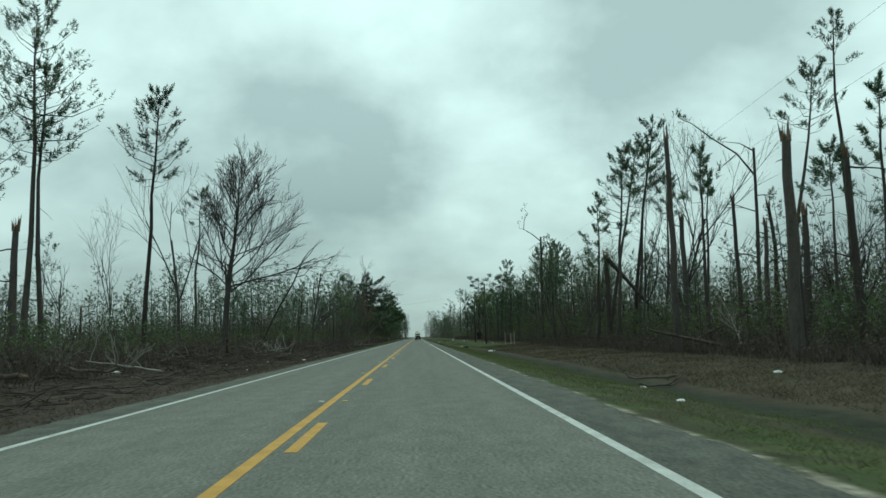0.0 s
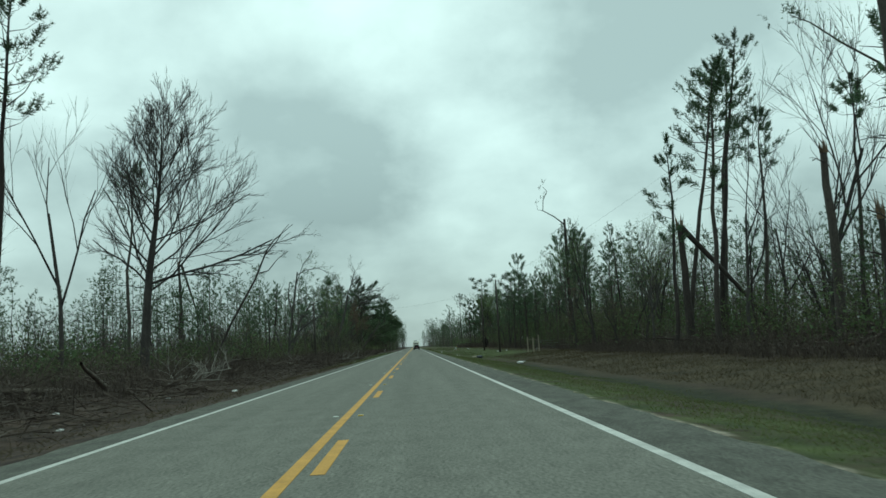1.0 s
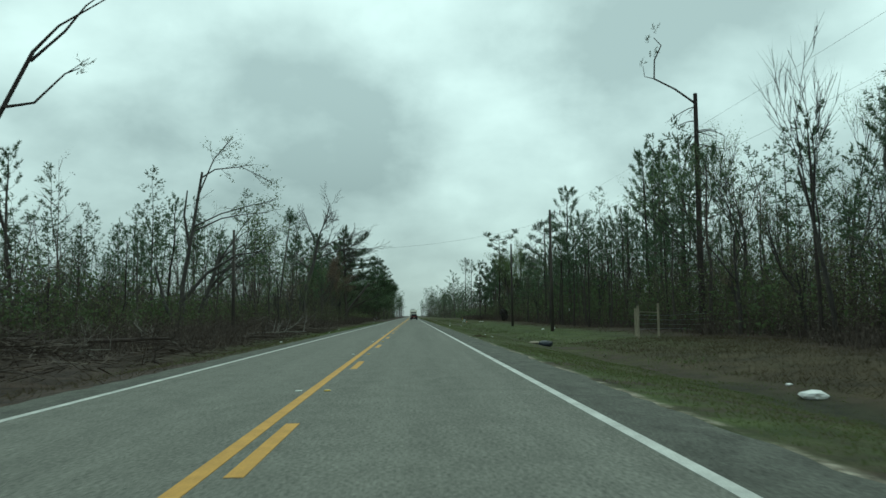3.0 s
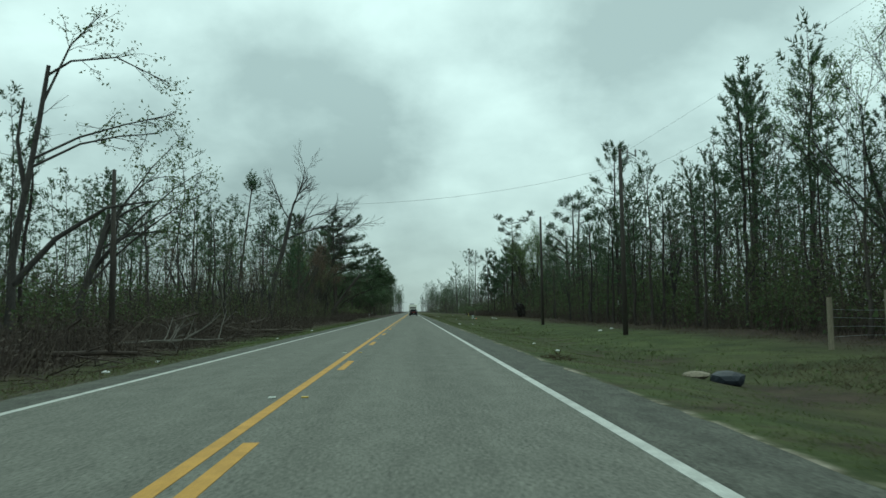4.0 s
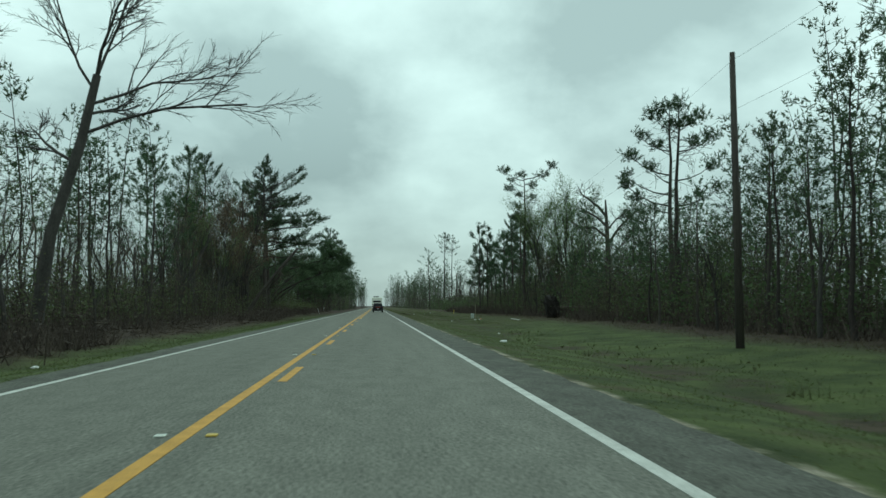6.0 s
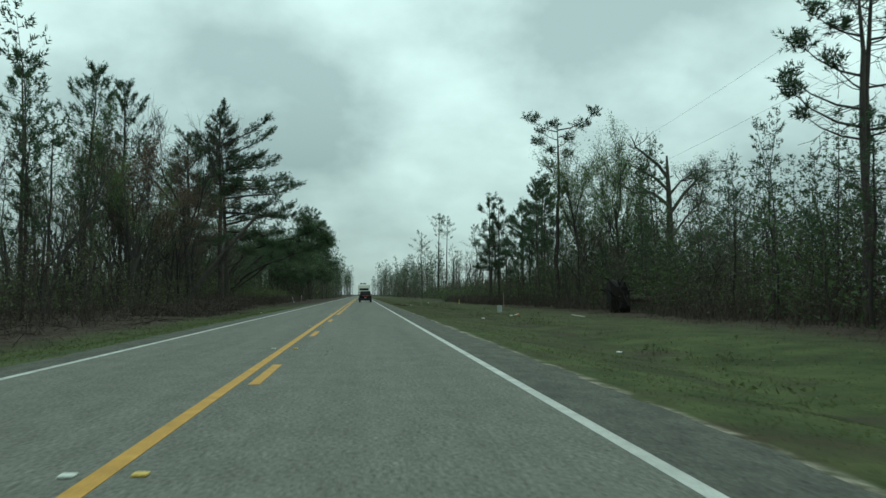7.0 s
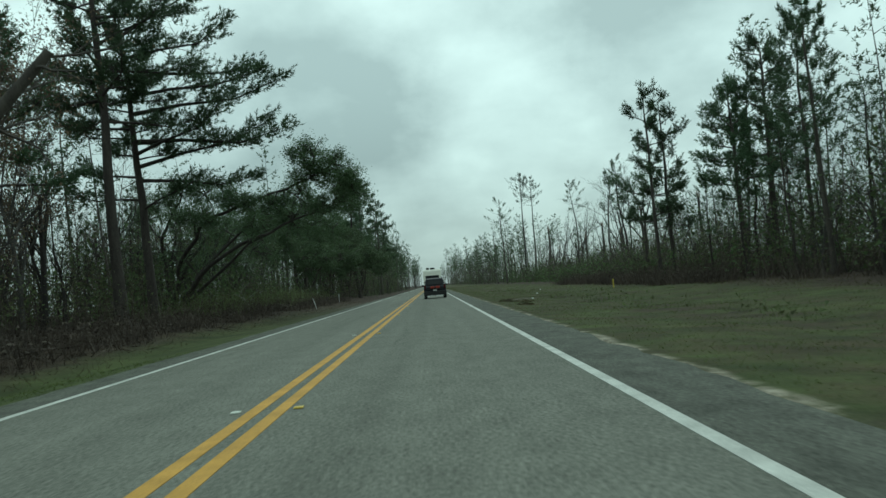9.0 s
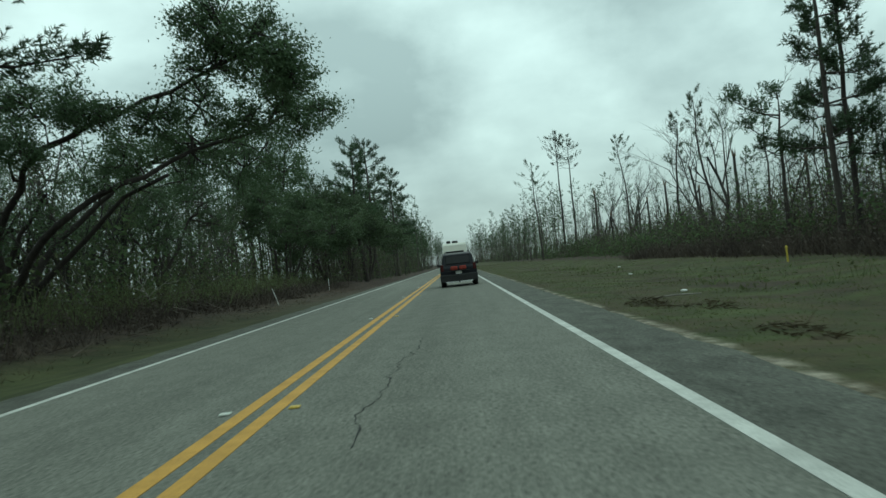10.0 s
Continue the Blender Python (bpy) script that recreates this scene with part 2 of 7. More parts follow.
def ground_material():
    """Soil, leaf litter and mown grass by place: dead litter beside the wrecked woods, greener verge further on."""
    m = bpy.data.materials.new("verge_soil_and_grass")
    m.use_nodes = True
    t = m.node_tree
    link = t.links.new
    b = t.nodes["Principled BSDF"]
    b.inputs["Roughness"].default_value, b.inputs["Specular IOR Level"].default_value = 0.95, 0.15
    co = t.nodes.new("ShaderNodeTexCoord")
    sep = t.nodes.new("ShaderNodeSeparateXYZ")
    link(co.outputs["Object"], sep.inputs[0])

    def noise_of(scale, detail=5.0):
        n = node(t, "ShaderNodeTexNoise", Scale=scale, Detail=detail, Roughness=0.65)
        link(co.outputs["Object"], n.inputs["Vector"])
        return n.outputs["Fac"]

    def two(fac, a, c, lo=0.35, hi=0.65):
        r = t.nodes.new("ShaderNodeValToRGB")
        r.color_ramp.elements[0].position, r.color_ramp.elements[0].color = lo, (*a, 1)
        r.color_ramp.elements[1].position, r.color_ramp.elements[1].color = hi, (*c, 1)
        link(fac, r.inputs[0])
        return r.outputs[0]

    def ramp_of(value, lo, hi, wobble=0.0):
        if wobble:
            w = t.nodes.new("ShaderNodeMath")
            w.operation = "MULTIPLY_ADD"
            w.inputs[1].default_value = wobble
            link(noise_of(0.22), w.inputs[0])
            link(value, w.inputs[2])
            value = w.outputs[0]
        r = t.nodes.new("ShaderNodeMapRange")
        r.interpolation_type = "SMOOTHSTEP"
        r.inputs["From Min"].default_value, r.inputs["From Max"].default_value = lo, hi
        link(value, r.inputs[0])
        return r.outputs[0]

    def mixed(fac, a, c):
        x = t.nodes.new("ShaderNodeMix")
        x.data_type = "RGBA"
        link(fac, x.inputs["Factor"])
        link(a, x.inputs["A"])
        link(c, x.inputs["B"])
        return x.outputs["Result"]

    def times(a, c):
        x = t.nodes.new("ShaderNodeMath")
        x.operation = "MULTIPLY"
        link(a, x.inputs[0])
        link(c, x.inputs[1])
        return x.outputs[0]

    litter = two(noise_of(1.3), (0.027, 0.02, 0.016), (0.076, 0.054, 0.04))
    green = two(noise_of(0.55, 7.0), (0.034, 0.045, 0.015), (0.088, 0.108, 0.037))
    straw = two(noise_of(0.8), (0.038, 0.031, 0.018), (0.08, 0.063, 0.036))
    ditch_tone = two(noise_of(2.0), (0.014, 0.016, 0.009), (0.04, 0.043, 0.022))
    along = ramp_of(sep.outputs[1], 112, 160, 30.0)
    near = ramp_of(sep.outputs[0], 13.0, 6.5, 3.0)
    # right of the road: straw, greener along the road and further on
    rightside = mixed(near, mixed(along, straw, green), mixed(along, mixed(two(noise_of(0.35), (0, 0, 0), (1, 1, 1), 0.45, 0.62), green, litter), mixed(two(noise_of(0.35), (0, 0, 0), (1, 1, 1), 0.5, 0.68), green, straw)))
    # further on the verge is worn: straw and bare brown patches among the green
    worn = times(ramp_of(sep.outputs[1], 215, 250, 30.0), two(noise_of(0.5, 6.0), (0.15, 0.15, 0.15), (0.9, 0.9, 0.9), 0.42, 0.6))
    rightside = mixed(worn, rightside, straw)
    ditch = times(times(ramp_of(sep.outputs[0], 8.2, 9.6, 1.2), ramp_of(sep.outputs[0], 12.6, 11.0, 1.2)), two(noise_of(0.45, 6.0), (0, 0, 0), (0.85, 0.85, 0.85), 0.46, 0.6))
    rightside = mixed(ditch, rightside, litter)
    # much darker band along the ditch bottom beside the wrecked woods
    ditch_floor = times(times(ramp_of(sep.outputs[0], 8.6, 9.4, 1.0), ramp_of(sep.outputs[0], 11.4, 10.4, 1.0)), ramp_of(sep.outputs[1], 118, 96, 20.0))
    rightside = mixed(ditch_floor, rightside, ditch_tone)
    side = ramp_of(sep.outputs[0], 17.0, 22.0, 4.0)
    rightside = mixed(side, rightside, litter)
    leftgreen = times(times(ramp_of(sep.outputs[0], -9.5, -6.5, 2.0), along), ramp_of(sep.outputs[1], 350, 250, 20.0))
    leftside = mixed(leftgreen, litter, green)
    isright = ramp_of(sep.outputs[0], -0.5, 0.5)
    col = mixed(isright, leftside, rightside)
    # bare sandy strip along the asphalt
    sand = two(noise_of(4.0), (0.16, 0.14, 0.105), (0.42, 0.38, 0.30))
    col = mixed(times(ramp_of(sep.outputs[0], 5.4, 5.2, 0.5), two(noise_of(1.1, 6.0), (0.1, 0.1, 0.1), (1, 1, 1), 0.42, 0.56)), col, mixed(isright, col, sand))
    fine = noise_of(26.0, 3.0)
    grit = two(fine, (0.4, 0.4, 0.4), (1.5, 1.5, 1.5), 0.3, 0.7)
    mul = t.nodes.new("ShaderNodeMix")
    mul.data_type, mul.blend_type = "RGBA", "MULTIPLY"
    mul.inputs["Factor"].default_value = 0.45
    link(col, mul.inputs["A"])
    link(grit, mul.inputs["B"])
    link(mul.outputs["Result"], b.inputs["Base Color"])
    bp = node(t, "ShaderNodeBump", Strength=0.6, Distance=0.05)
    link(noise_of(7.0, 6.0), bp.inputs["Height"])
    link(bp.outputs[0], b.inputs["Normal"])
    return m


M_GROUND = ground_material()


# ---- mesh helpers ----
class Geo:
    """Vertices and triangles gathered piece by piece."""

    def __init__(self):
        self.v, self.f, self.n = [], [], 0

    def add(self, v, f):
        v, f = np.asarray(v, float).reshape(-1, 3), np.asarray(f, int).reshape(-1, 3)
        self.v.append(v)
        self.f.append(f + self.n)
        self.n += len(v)

    def arrays(self):
        if not self.v:
            return np.zeros((0, 3)), np.zeros((0, 3), int)
        return np.concatenate(self.v), np.concatenate(self.f)

    def tube(self, points, radii, sides=6):
        p, r = np.asarray(points, float), np.asarray(radii, float)
        k = len(p)
        tang = np.gradient(p, axis=0)
        tang /= np.linalg.norm(tang, axis=1)[:, None] + 1e-9
        ref = np.array([0.0, 1.0, 0.0]) if abs(tang[0, 2]) > 0.6 else np.array([0.0, 0.0, 1.0])
        u = np.cross(tang, ref)
        u /= np.linalg.norm(u, axis=1)[:, None] + 1e-9
        w = np.cross(tang, u)
        a = np.arange(sides) * 2 * np.pi / sides
        ring = p[:, None] + r[:, None, None] * (np.cos(a)[None, :, None] * u[:, None] + np.sin(a)[None, :, None] * w[:, None])
        i, j = np.meshgrid(np.arange(k - 1), np.arange(sides), indexing="ij")
        a0, a1 = i * sides + j, i * sides + (j + 1) % sides
        f = np.concatenate([np.stack([a0, a1, a1 + sides], -1).reshape(-1, 3), np.stack([a0, a1 + sides, a0 + sides], -1).reshape(-1, 3)])
        self.add(ring.reshape(-1, 3), f)

    def blades(self, base, way, length, width, rng):
        """One thin triangle from each base along its way."""
        base, way = np.asarray(base), np.asarray(way)
        n = len(base)
        way = way / (np.linalg.norm(way, axis=1)[:, None] + 1e-9)
        side = np.cross(way, rng.normal(size=(n, 3)))
        side /= np.linalg.norm(side, axis=1)[:, None] + 1e-9
        length, width = np.broadcast_to(length, n)[:, None], np.broadcast_to(width, n)[:, None]
        v = np.stack([base - side * width, base + side * width, base + way * length], 1).reshape(-1, 3)
        self.add(v, np.arange(3 * n).reshape(-1, 3))

    def leaves(self, at, size, rng):
        """Small pointed leaves turned at random."""
        at = np.asarray(at)
        n = len(at)
        a, c = rng.normal(size=(n, 3)), rng.normal(size=(n, 3))
        a /= np.linalg.norm(a, axis=1)[:, None]
        c = np.cross(a, c)
        c /= np.linalg.norm(c, axis=1)[:, None]
        s = np.broadcast_to(size, n)[:, None]
        v = np.stack([at - c * s * 0.3, at + c * s * 0.32 + a * s * 0.15, at + a * s], 1).reshape(-1, 3)
        self.add(v, np.arange(3 * n).reshape(-1, 3))


def mesh_of(name, v, f, *materials, slots=None, smooth=False):
    me = bpy.data.meshes.new(name)
    v, f = np.asarray(v, np.float32), np.asarray(f, np.int32)
    me.vertices.add(len(v))
    me.vertices.foreach_set("co", v.ravel())
    me.loops.add(f.size)
    me.loops.foreach_set("vertex_index", f.ravel())
    me.polygons.add(len(f))
    me.polygons.foreach_set("loop_start", np.arange(0, f.size, f.shape[1], dtype=np.int32))
    for m in materials:
        me.materials.append(m)
    if slots is not None:
        me.polygons.foreach_set("material_index", np.asarray(slots, np.int32))
    me.update(calc_edges=True)
    me.polygons.foreach_set("use_smooth", np.full(len(f), smooth))
    return me


def part(name, source, material=None, parent=None, label="", smooth=False):
    """One mesh object from a bmesh, a Geo or mesh data, under its thing."""
    if isinstance(source, Geo):
        data = mesh_of(name, *source.arrays(), material, smooth=smooth)
    elif isinstance(source, bmesh.types.BMesh):
        data = bpy.data.meshes.new(name)
        source.to_mesh(data)
        source.free()
        data.materials.append(material)
        if smooth:
            data.polygons.foreach_set("use_smooth", np.full(len(data.polygons), True))
    else:
        data = source
    ob = new(name, data)
    if parent:
        ob.parent = parent
    if label:
        tagged(ob, label)
    return ob


def grow(geo, p, d, length, r, level, last, rng, tips, spread=0.75, rise=0.12, kids=(3, 5), sides=6, shrink=(0.45, 0.75), crook=0.16, first=0.3):
    """A limb and the limbs that spring from it; gathers the twig ends."""
    k = 5 if level < 2 else 4 if level == 2 else 3
    pts, way = [np.array(p, float)], np.array(d, float)
    for _ in range(k - 1):
        way = way + rng.normal(size=3) * crook + np.array([0, 0, rise])
        way /= np.linalg.norm(way)
        pts.append(pts[-1] + way * length / (k - 1))
    pts = np.array(pts)
    end = r * (0.45 if level < last else 0.3)
    rad = np.linspace(r, end, k)
    if level >= last and level >= 3:
        geo.blades(pts[:1], pts[-1:] - pts[:1], length, max(r, 0.013), rng)
    else:
        geo.tube(pts, np.maximum(rad, 0.011), max(3, sides - 2 * level))
    if level >= last:
        tips.extend((pts[-1], pts[-2]))
        return
    for i in range(rng.integers(kids[0], kids[1] + 1)):
        s = first + (1 - first) * (i + rng.random()) / kids[1]
        s = min(s, 1.0) * (k - 1)
        j = min(int(s), k - 2)
        at = pts[j] + (pts[j + 1] - pts[j]) * (s - j)
        axis = pts[j + 1] - pts[j]
        axis /= np.linalg.norm(axis)
        out = np.cross(axis, rng.normal(size=3))
        out /= np.linalg.norm(out) + 1e-9
        a = spread * rng.uniform(0.6, 1.3)
        grow(geo, at, axis * np.cos(a) + out * np.sin(a), length * rng.uniform(*shrink), np.interp(s, np.arange(k), rad) * 0.62, level + 1, last, rng, tips, spread, rise, kids, sides, shrink, crook, first)


def trunk_line(rng, h, bend, k=8, lean=(0, 0)):
    z = np.linspace(0, h, k)
    off = np.cumsum(rng.normal(size=(k, 2)) * bend * h / k / 10, axis=0)
    off -= off[0]
    off += np.outer(z, lean)
    return np.column_stack([off, z])


def brushes(geo, at, axis, rng, blades=16, length=0.55, needle=0.24, width=0.017):
    """Bottle-brush tufts: needles set round the end of each shoot."""
    at, axis = np.asarray(at, float), np.asarray(axis, float)
    axis = axis / (np.linalg.norm(axis, axis=1)[:, None] + 1e-9)
    k = len(at)
    q = np.repeat(np.arange(k), blades)
    n = len(q)
    long = (length * rng.uniform(0.6, 1.25, k))[q]
    radial = np.cross(axis[q], rng.normal(size=(n, 3)))
    radial /= np.linalg.norm(radial, axis=1)[:, None] + 1e-9
    u = rng.random(n)
    base = at[q] + axis[q] * (u * long)[:, None]
    way = axis[q] * (0.25 + 0.7 * u)[:, None] + radial * (0.95 - 0.35 * u)[:, None]
    geo.blades(base, way, needle * rng.uniform(0.7, 1.2, n), width, rng)


def pine(rng, h, crown=0.42, nb=34, tufts=5, blades=16, reach=0.15, size=0.24, width=0.017, sides=7, bend=0.6, lean=(0, 0), stubs=8, patchy=0.25, thick=1.0):
    """Trunk with limbs, each limb with side shoots that end in needle brushes."""
    wood, green = Geo(), Geo()
    line = trunk_line(rng, h, bend, 9, lean)
    s = np.linspace(0, 1, 9)
    r0 = (0.0085 * h + 0.025) * thick
    rad = r0 * (1 - s) ** 0.75 + 0.02
    rad[0] *= 1.25
    wood.tube(line, rad, sides)
    at_z = lambda t: np.array([np.interp(t, s, line[:, i]) for i in range(3)])
    cs, ds = [], []
    bare_side = rng.uniform(0, 6.28)
    for i in range(nb):
        rel = (i + rng.random()) / nb
        base = at_z(1 - crown * (1 - rel))
        az = i * 2.4 + rng.uniform(-0.6, 0.6)
        length = h * reach * (1.12 - rel) ** 0.7 * rng.uniform(0.5, 1.2) * (0.75 + 0.5 * min(rel * 4, 1))
        if np.cos(az - bare_side) > 0.4 and rng.random() < patchy * 2.2:
            length *= 0.5
        way = np.array([np.cos(az), np.sin(az), rng.uniform(-0.1, 0.4) + 0.7 * rel])
        way /= np.linalg.norm(way)
        mid = base + way * length * 0.55 + np.array([0, 0, -0.05 * length])
        end = base + way * length + np.array([0, 0, 0.14 * length])
        rb = 0.012 + 0.011 * length
        wood.tube([base, mid, end], [rb, rb * 0.6, rb * 0.25], 3)
        if rng.random() < patchy * 0.6:
            continue
        for j in range(tufts):
            q = rng.uniform(0.55, 1.05) if j else 1.0
            lat = np.cross(way, [0, 0, 1]) * rng.uniform(-0.3, 0.3) * length * (q if j else 0)
            c = base + (end - base) * q + lat + np.array([0, 0, rng.uniform(-0.02, 0.16) * length])
            cs.append(c)
            ds.append(way * 0.7 + np.array([0, 0, rng.uniform(0.3, 1.3)]) + lat * 0.7)
            if j % 2:
                wood.blades([base + (end - base) * q * 0.75], [c - base - (end - base) * q * 0.75], float(np.linalg.norm(c - base - (end - base) * q * 0.75)), 0.012, rng)
    for j in range(tufts):
        cs.append(line[-1] + rng.normal(size=3) * [0.14, 0.14, 0.2] - [0, 0, 0.2 * j])
        ds.append(np.array([rng.normal() * 0.4, rng.normal() * 0.4, 1.0]))
    for i in range(stubs):
        base = at_z(rng.uniform(0.2, 1 - crown * 0.8))
        az = rng.uniform(0, 6.28)
        length = rng.uniform(0.3, 1.8)
        end = base + np.array([np.cos(az), np.sin(az), rng.uniform(-0.5, 0.3)]) * length
        wood.tube([base, (base + end) / 2 + [0, 0, 0.05], end], [0.022, 0.015, 0.006], 3)
    brushes(green, cs, ds, rng, blades, size * 2.3, size, width)
    return wood, green


def broadleaf(rng, h, last=4, leaves=0, leaf=0.1, trunk=0.3, spread=0.62, kids=(3, 5), rise=0.1, lean=(0, 0), thick=0.011, crook=0.15):
    """A tree that forks, bare or with small young leaves at the twig ends."""
    wood, green, tips = Geo(), Geo(), []
    d = np.array([lean[0], lean[1], 1.0])
    d /= np.linalg.norm(d)
    grow(wood, (0, 0, 0), d, h * 0.62, h * thick + 0.04, 0, last, rng, tips, spread, rise, kids, 8, (0.46, 0.72), crook, trunk)
    tips = np.array(tips)
    if leaves:
        pick = tips[rng.integers(0, len(tips), leaves)] + rng.normal(size=(leaves, 3)) * 0.22
        green.leaves(pick, rng.uniform(0.6, 1.3, leaves) * leaf, rng)
    return wood, green


def snag(rng, h, r, stubs=5, hang=False, lean=(0, 0)):
    """A trunk snapped off in the storm, with a splintered head."""
    wood, split = Geo(), Geo()
    line = trunk_line(rng, h, 0.4, 7, lean)
    wood.tube(line, r * np.linspace(1.2, 0.72, 7), 9)
    top = line[-1]
    n = 9
    a = np.arange(n) * 2 * np.pi / n
    base = top + np.column_stack([np.cos(a), np.sin(a), np.zeros(n)]) * r * 0.62
    way = np.column_stack([np.cos(a) * 0.08, np.sin(a) * 0.08, np.ones(n)]) + rng.normal(size=(n, 3)) * 0.06
    split.blades(base, way, rng.uniform(0.2, 1.3, n), r * 0.35, rng)
    split.blades(base * 0.6 + top * 0.4, way, rng.uniform(0.3, 1.0, n), r * 0.3, rng)
    for i in range(stubs):
        t = rng.uniform(0.3, 0.97)
        b = np.array([np.interp(t, np.linspace(0, 1, 7), line[:, j]) for j in range(3)])
        az, length = rng.uniform(0, 6.28), rng.uniform(0.4, 2.2)
        d = np.array([np.cos(az), np.sin(az), rng.uniform(-0.4, 0.5)])
        grow(wood, b, d / np.linalg.norm(d), length, 0.03 + 0.012 * length, 1, 2 if length > 1.2 else 1, rng, [], 0.6, 0.0, (1, 3), 6)
    if hang:
        az = rng.uniform(0, 6.28)
        end = top + np.array([np.cos(az) * h * 0.35, np.sin(az) * h * 0.35, -h * 0.6])
        wood.tube([top + [0, 0, 0.1], (top + end) / 2 + [0, 0, 0.3], end], [r * 0.6, r * 0.45, r * 0.12], 7)
    return wood, split

# ---- ground and road ----
EDGE_L, EDGE_R = -4.1, 4.85
XL, XR, XD = -3.28, 3.78, 0.275


BUMPS = [(0.022, 0.9, 0.31, 0.4), (0.02, -0.6, 0.72, 2.1), (0.018, 1.37, -0.44, 1.2), (0.03, 0.11, 0.19, 3.3), (0.015, 0.5, 1.61, 5.0), (0.012, 2.1, 0.97, 0.9), (0.012, -1.7, 1.3, 4.1)]


def gz(x, y):
    """Height of the ground: a shallow ditch beside each verge, then nearly level woods."""
    x, y = np.asarray(x, float), np.asarray(y, float)
    right = np.interp(x, [4.85, 6.0, 9.5, 12.0, 15.0, 21.0, 40.0], [-0.03, -0.12, -0.72, -0.62, -0.4, -0.2, 0.1])
    right = -0.03 + (right + 0.03) * (1 - 0.66 * np.clip((y - 195) / 28, 0, 1))
    left = np.interp(-x, [4.1, 5.2, 7.5, 10.0, 14.0, 40.0], [-0.03, -0.14, -0.5, -0.4, -0.2, 0.0])
    z = np.where(x > 0, right, left)
    z = np.where((x > EDGE_L) & (x < EDGE_R), -0.09, z)
    bumps = sum(s * np.sin(a * x + c * y + q) for s, a, c, q in BUMPS)
    far = np.clip((np.abs(x) - 5.5) / 3, 0, 1)
    z = z + 0.55 * np.clip((-x - 6) / 6, 0, 1) * np.clip((y - 255) / 15, 0, 1) * np.clip((420 - y) / 60, 0, 1)
    return z + bumps * far


def sheet(name, xs, ys, material):
    gx, gy = np.meshgrid(xs, ys, indexing="ij")
    v = np.column_stack([gx.ravel(), gy.ravel(), gz(gx, gy).ravel()])
    n, m = len(xs), len(ys)
    i, j = np.meshgrid(np.arange(n - 1), np.arange(m - 1), indexing="ij")
    a = (i * m + j).ravel()
    f = np.column_stack([a, a + m, a + m + 1, a + 1])
    return part(name, mesh_of(name, v, f, material, smooth=True))


xs = np.unique(np.concatenate([[-2500, -900, -300, -120, -80, -60], np.arange(-50, -16, 2.0), np.arange(-16, -4.2, 0.5), [-4.12, -4.08, 0, 4.83, 4.87], np.arange(5.3, 24, 0.5), np.arange(24, 52, 2.0), [60, 80, 120, 300, 900, 2500]]))
ys = np.unique(np.concatenate([[-1500, -500, -200, -100], np.arange(-60, 440, 1.5), np.arange(440, 700, 10), [800, 1000, 1500, 2500, 4000]]))
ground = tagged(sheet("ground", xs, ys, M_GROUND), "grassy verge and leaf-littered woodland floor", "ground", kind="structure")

YS = np.unique(np.concatenate([[-300, -100], np.arange(-40, 340, 0.6), np.arange(340, 800, 12), [1000, 1500, 2500, 4000]]))


def strip(name, left, right, top, bottom, material, ys=YS):
    """A slab along the road between two edges, each a number or an array along ys."""
    k = len(ys)
    l, r = np.broadcast_to(left, k), np.broadcast_to(right, k)
    v = np.concatenate([np.column_stack([e, ys, np.full(k, z)]) for e, z in ((l, bottom), (l, top), (r, top), (r, bottom))])
    i = np.arange(k - 1)
    f = [np.column_stack([a * k + i, a * k + i + 1, b * k + i + 1, b * k + i])[:, ::-1] for a, b in ((0, 1), (1, 2), (2, 3))]
    return part(name, mesh_of(name, v, np.concatenate(f), material))


edge_rng = np.random.default_rng(4)


def ragged(x, much):
    n = edge_rng.normal(size=len(YS)) * much
    return x + n + np.convolve(edge_rng.normal(size=len(YS)), np.ones(7) / 7, "same") * much * 2


tagged(strip("road", XL + 0.02, XR + 0.02, 0.0, -0.2, M_ASPHALT), "worn grey asphalt two-lane road", "road", kind="structure")
tagged(strip("shoulder_right", XR + 0.02, ragged(EDGE_R, 0.035), -0.003, -0.2, M_SHOULDER), "darker paved road shoulder with crumbling edge", "road shoulder", kind="structure")
tagged(strip("shoulder_left", ragged(EDGE_L, 0.035), XL + 0.02, -0.003, -0.2, M_SHOULDER), "narrow paved road shoulder with crumbling edge", "road shoulder", kind="structure")
tagged(strip("edge_line_right", XR - 0.07, XR + 0.065, 0.005, -0.01, M_WHITE, YS), "solid white painted edge line", "road marking", kind="structure")
tagged(strip("edge_line_left", XL - 0.06, XL + 0.06, 0.005, -0.01, M_WHITE, YS), "solid white painted edge line", "road marking", kind="structure")
tagged(strip("centre_line", -0.075, 0.075, 0.005, -0.01, M_YELLOW, YS), "solid yellow painted centre line", "road marking", kind="structure")
tagged(strip("no_passing_line", XD - 0.065, XD + 0.085, 0.005, -0.01, M_YELLOW, np.concatenate([[227.9], YS[YS > 228.2]])), "second solid yellow centre line", "road marking", kind="structure")
dash_mesh = None
for k in range(-4, 18):
    tip = 11.83 + 12.19 * k
    if dash_mesh is None:
        dash = strip("lane_dash", -0.065, 0.085, 0.005, -0.01, M_YELLOW, np.linspace(-3.0, 0, 4))
        dash_mesh = dash.data
    else:
        dash = new("lane_dash", dash_mesh)
    dash.location = (XD, tip, 0)
    tagged(dash, "broken yellow painted lane dash", "road marking", "lane dashes", "structure")


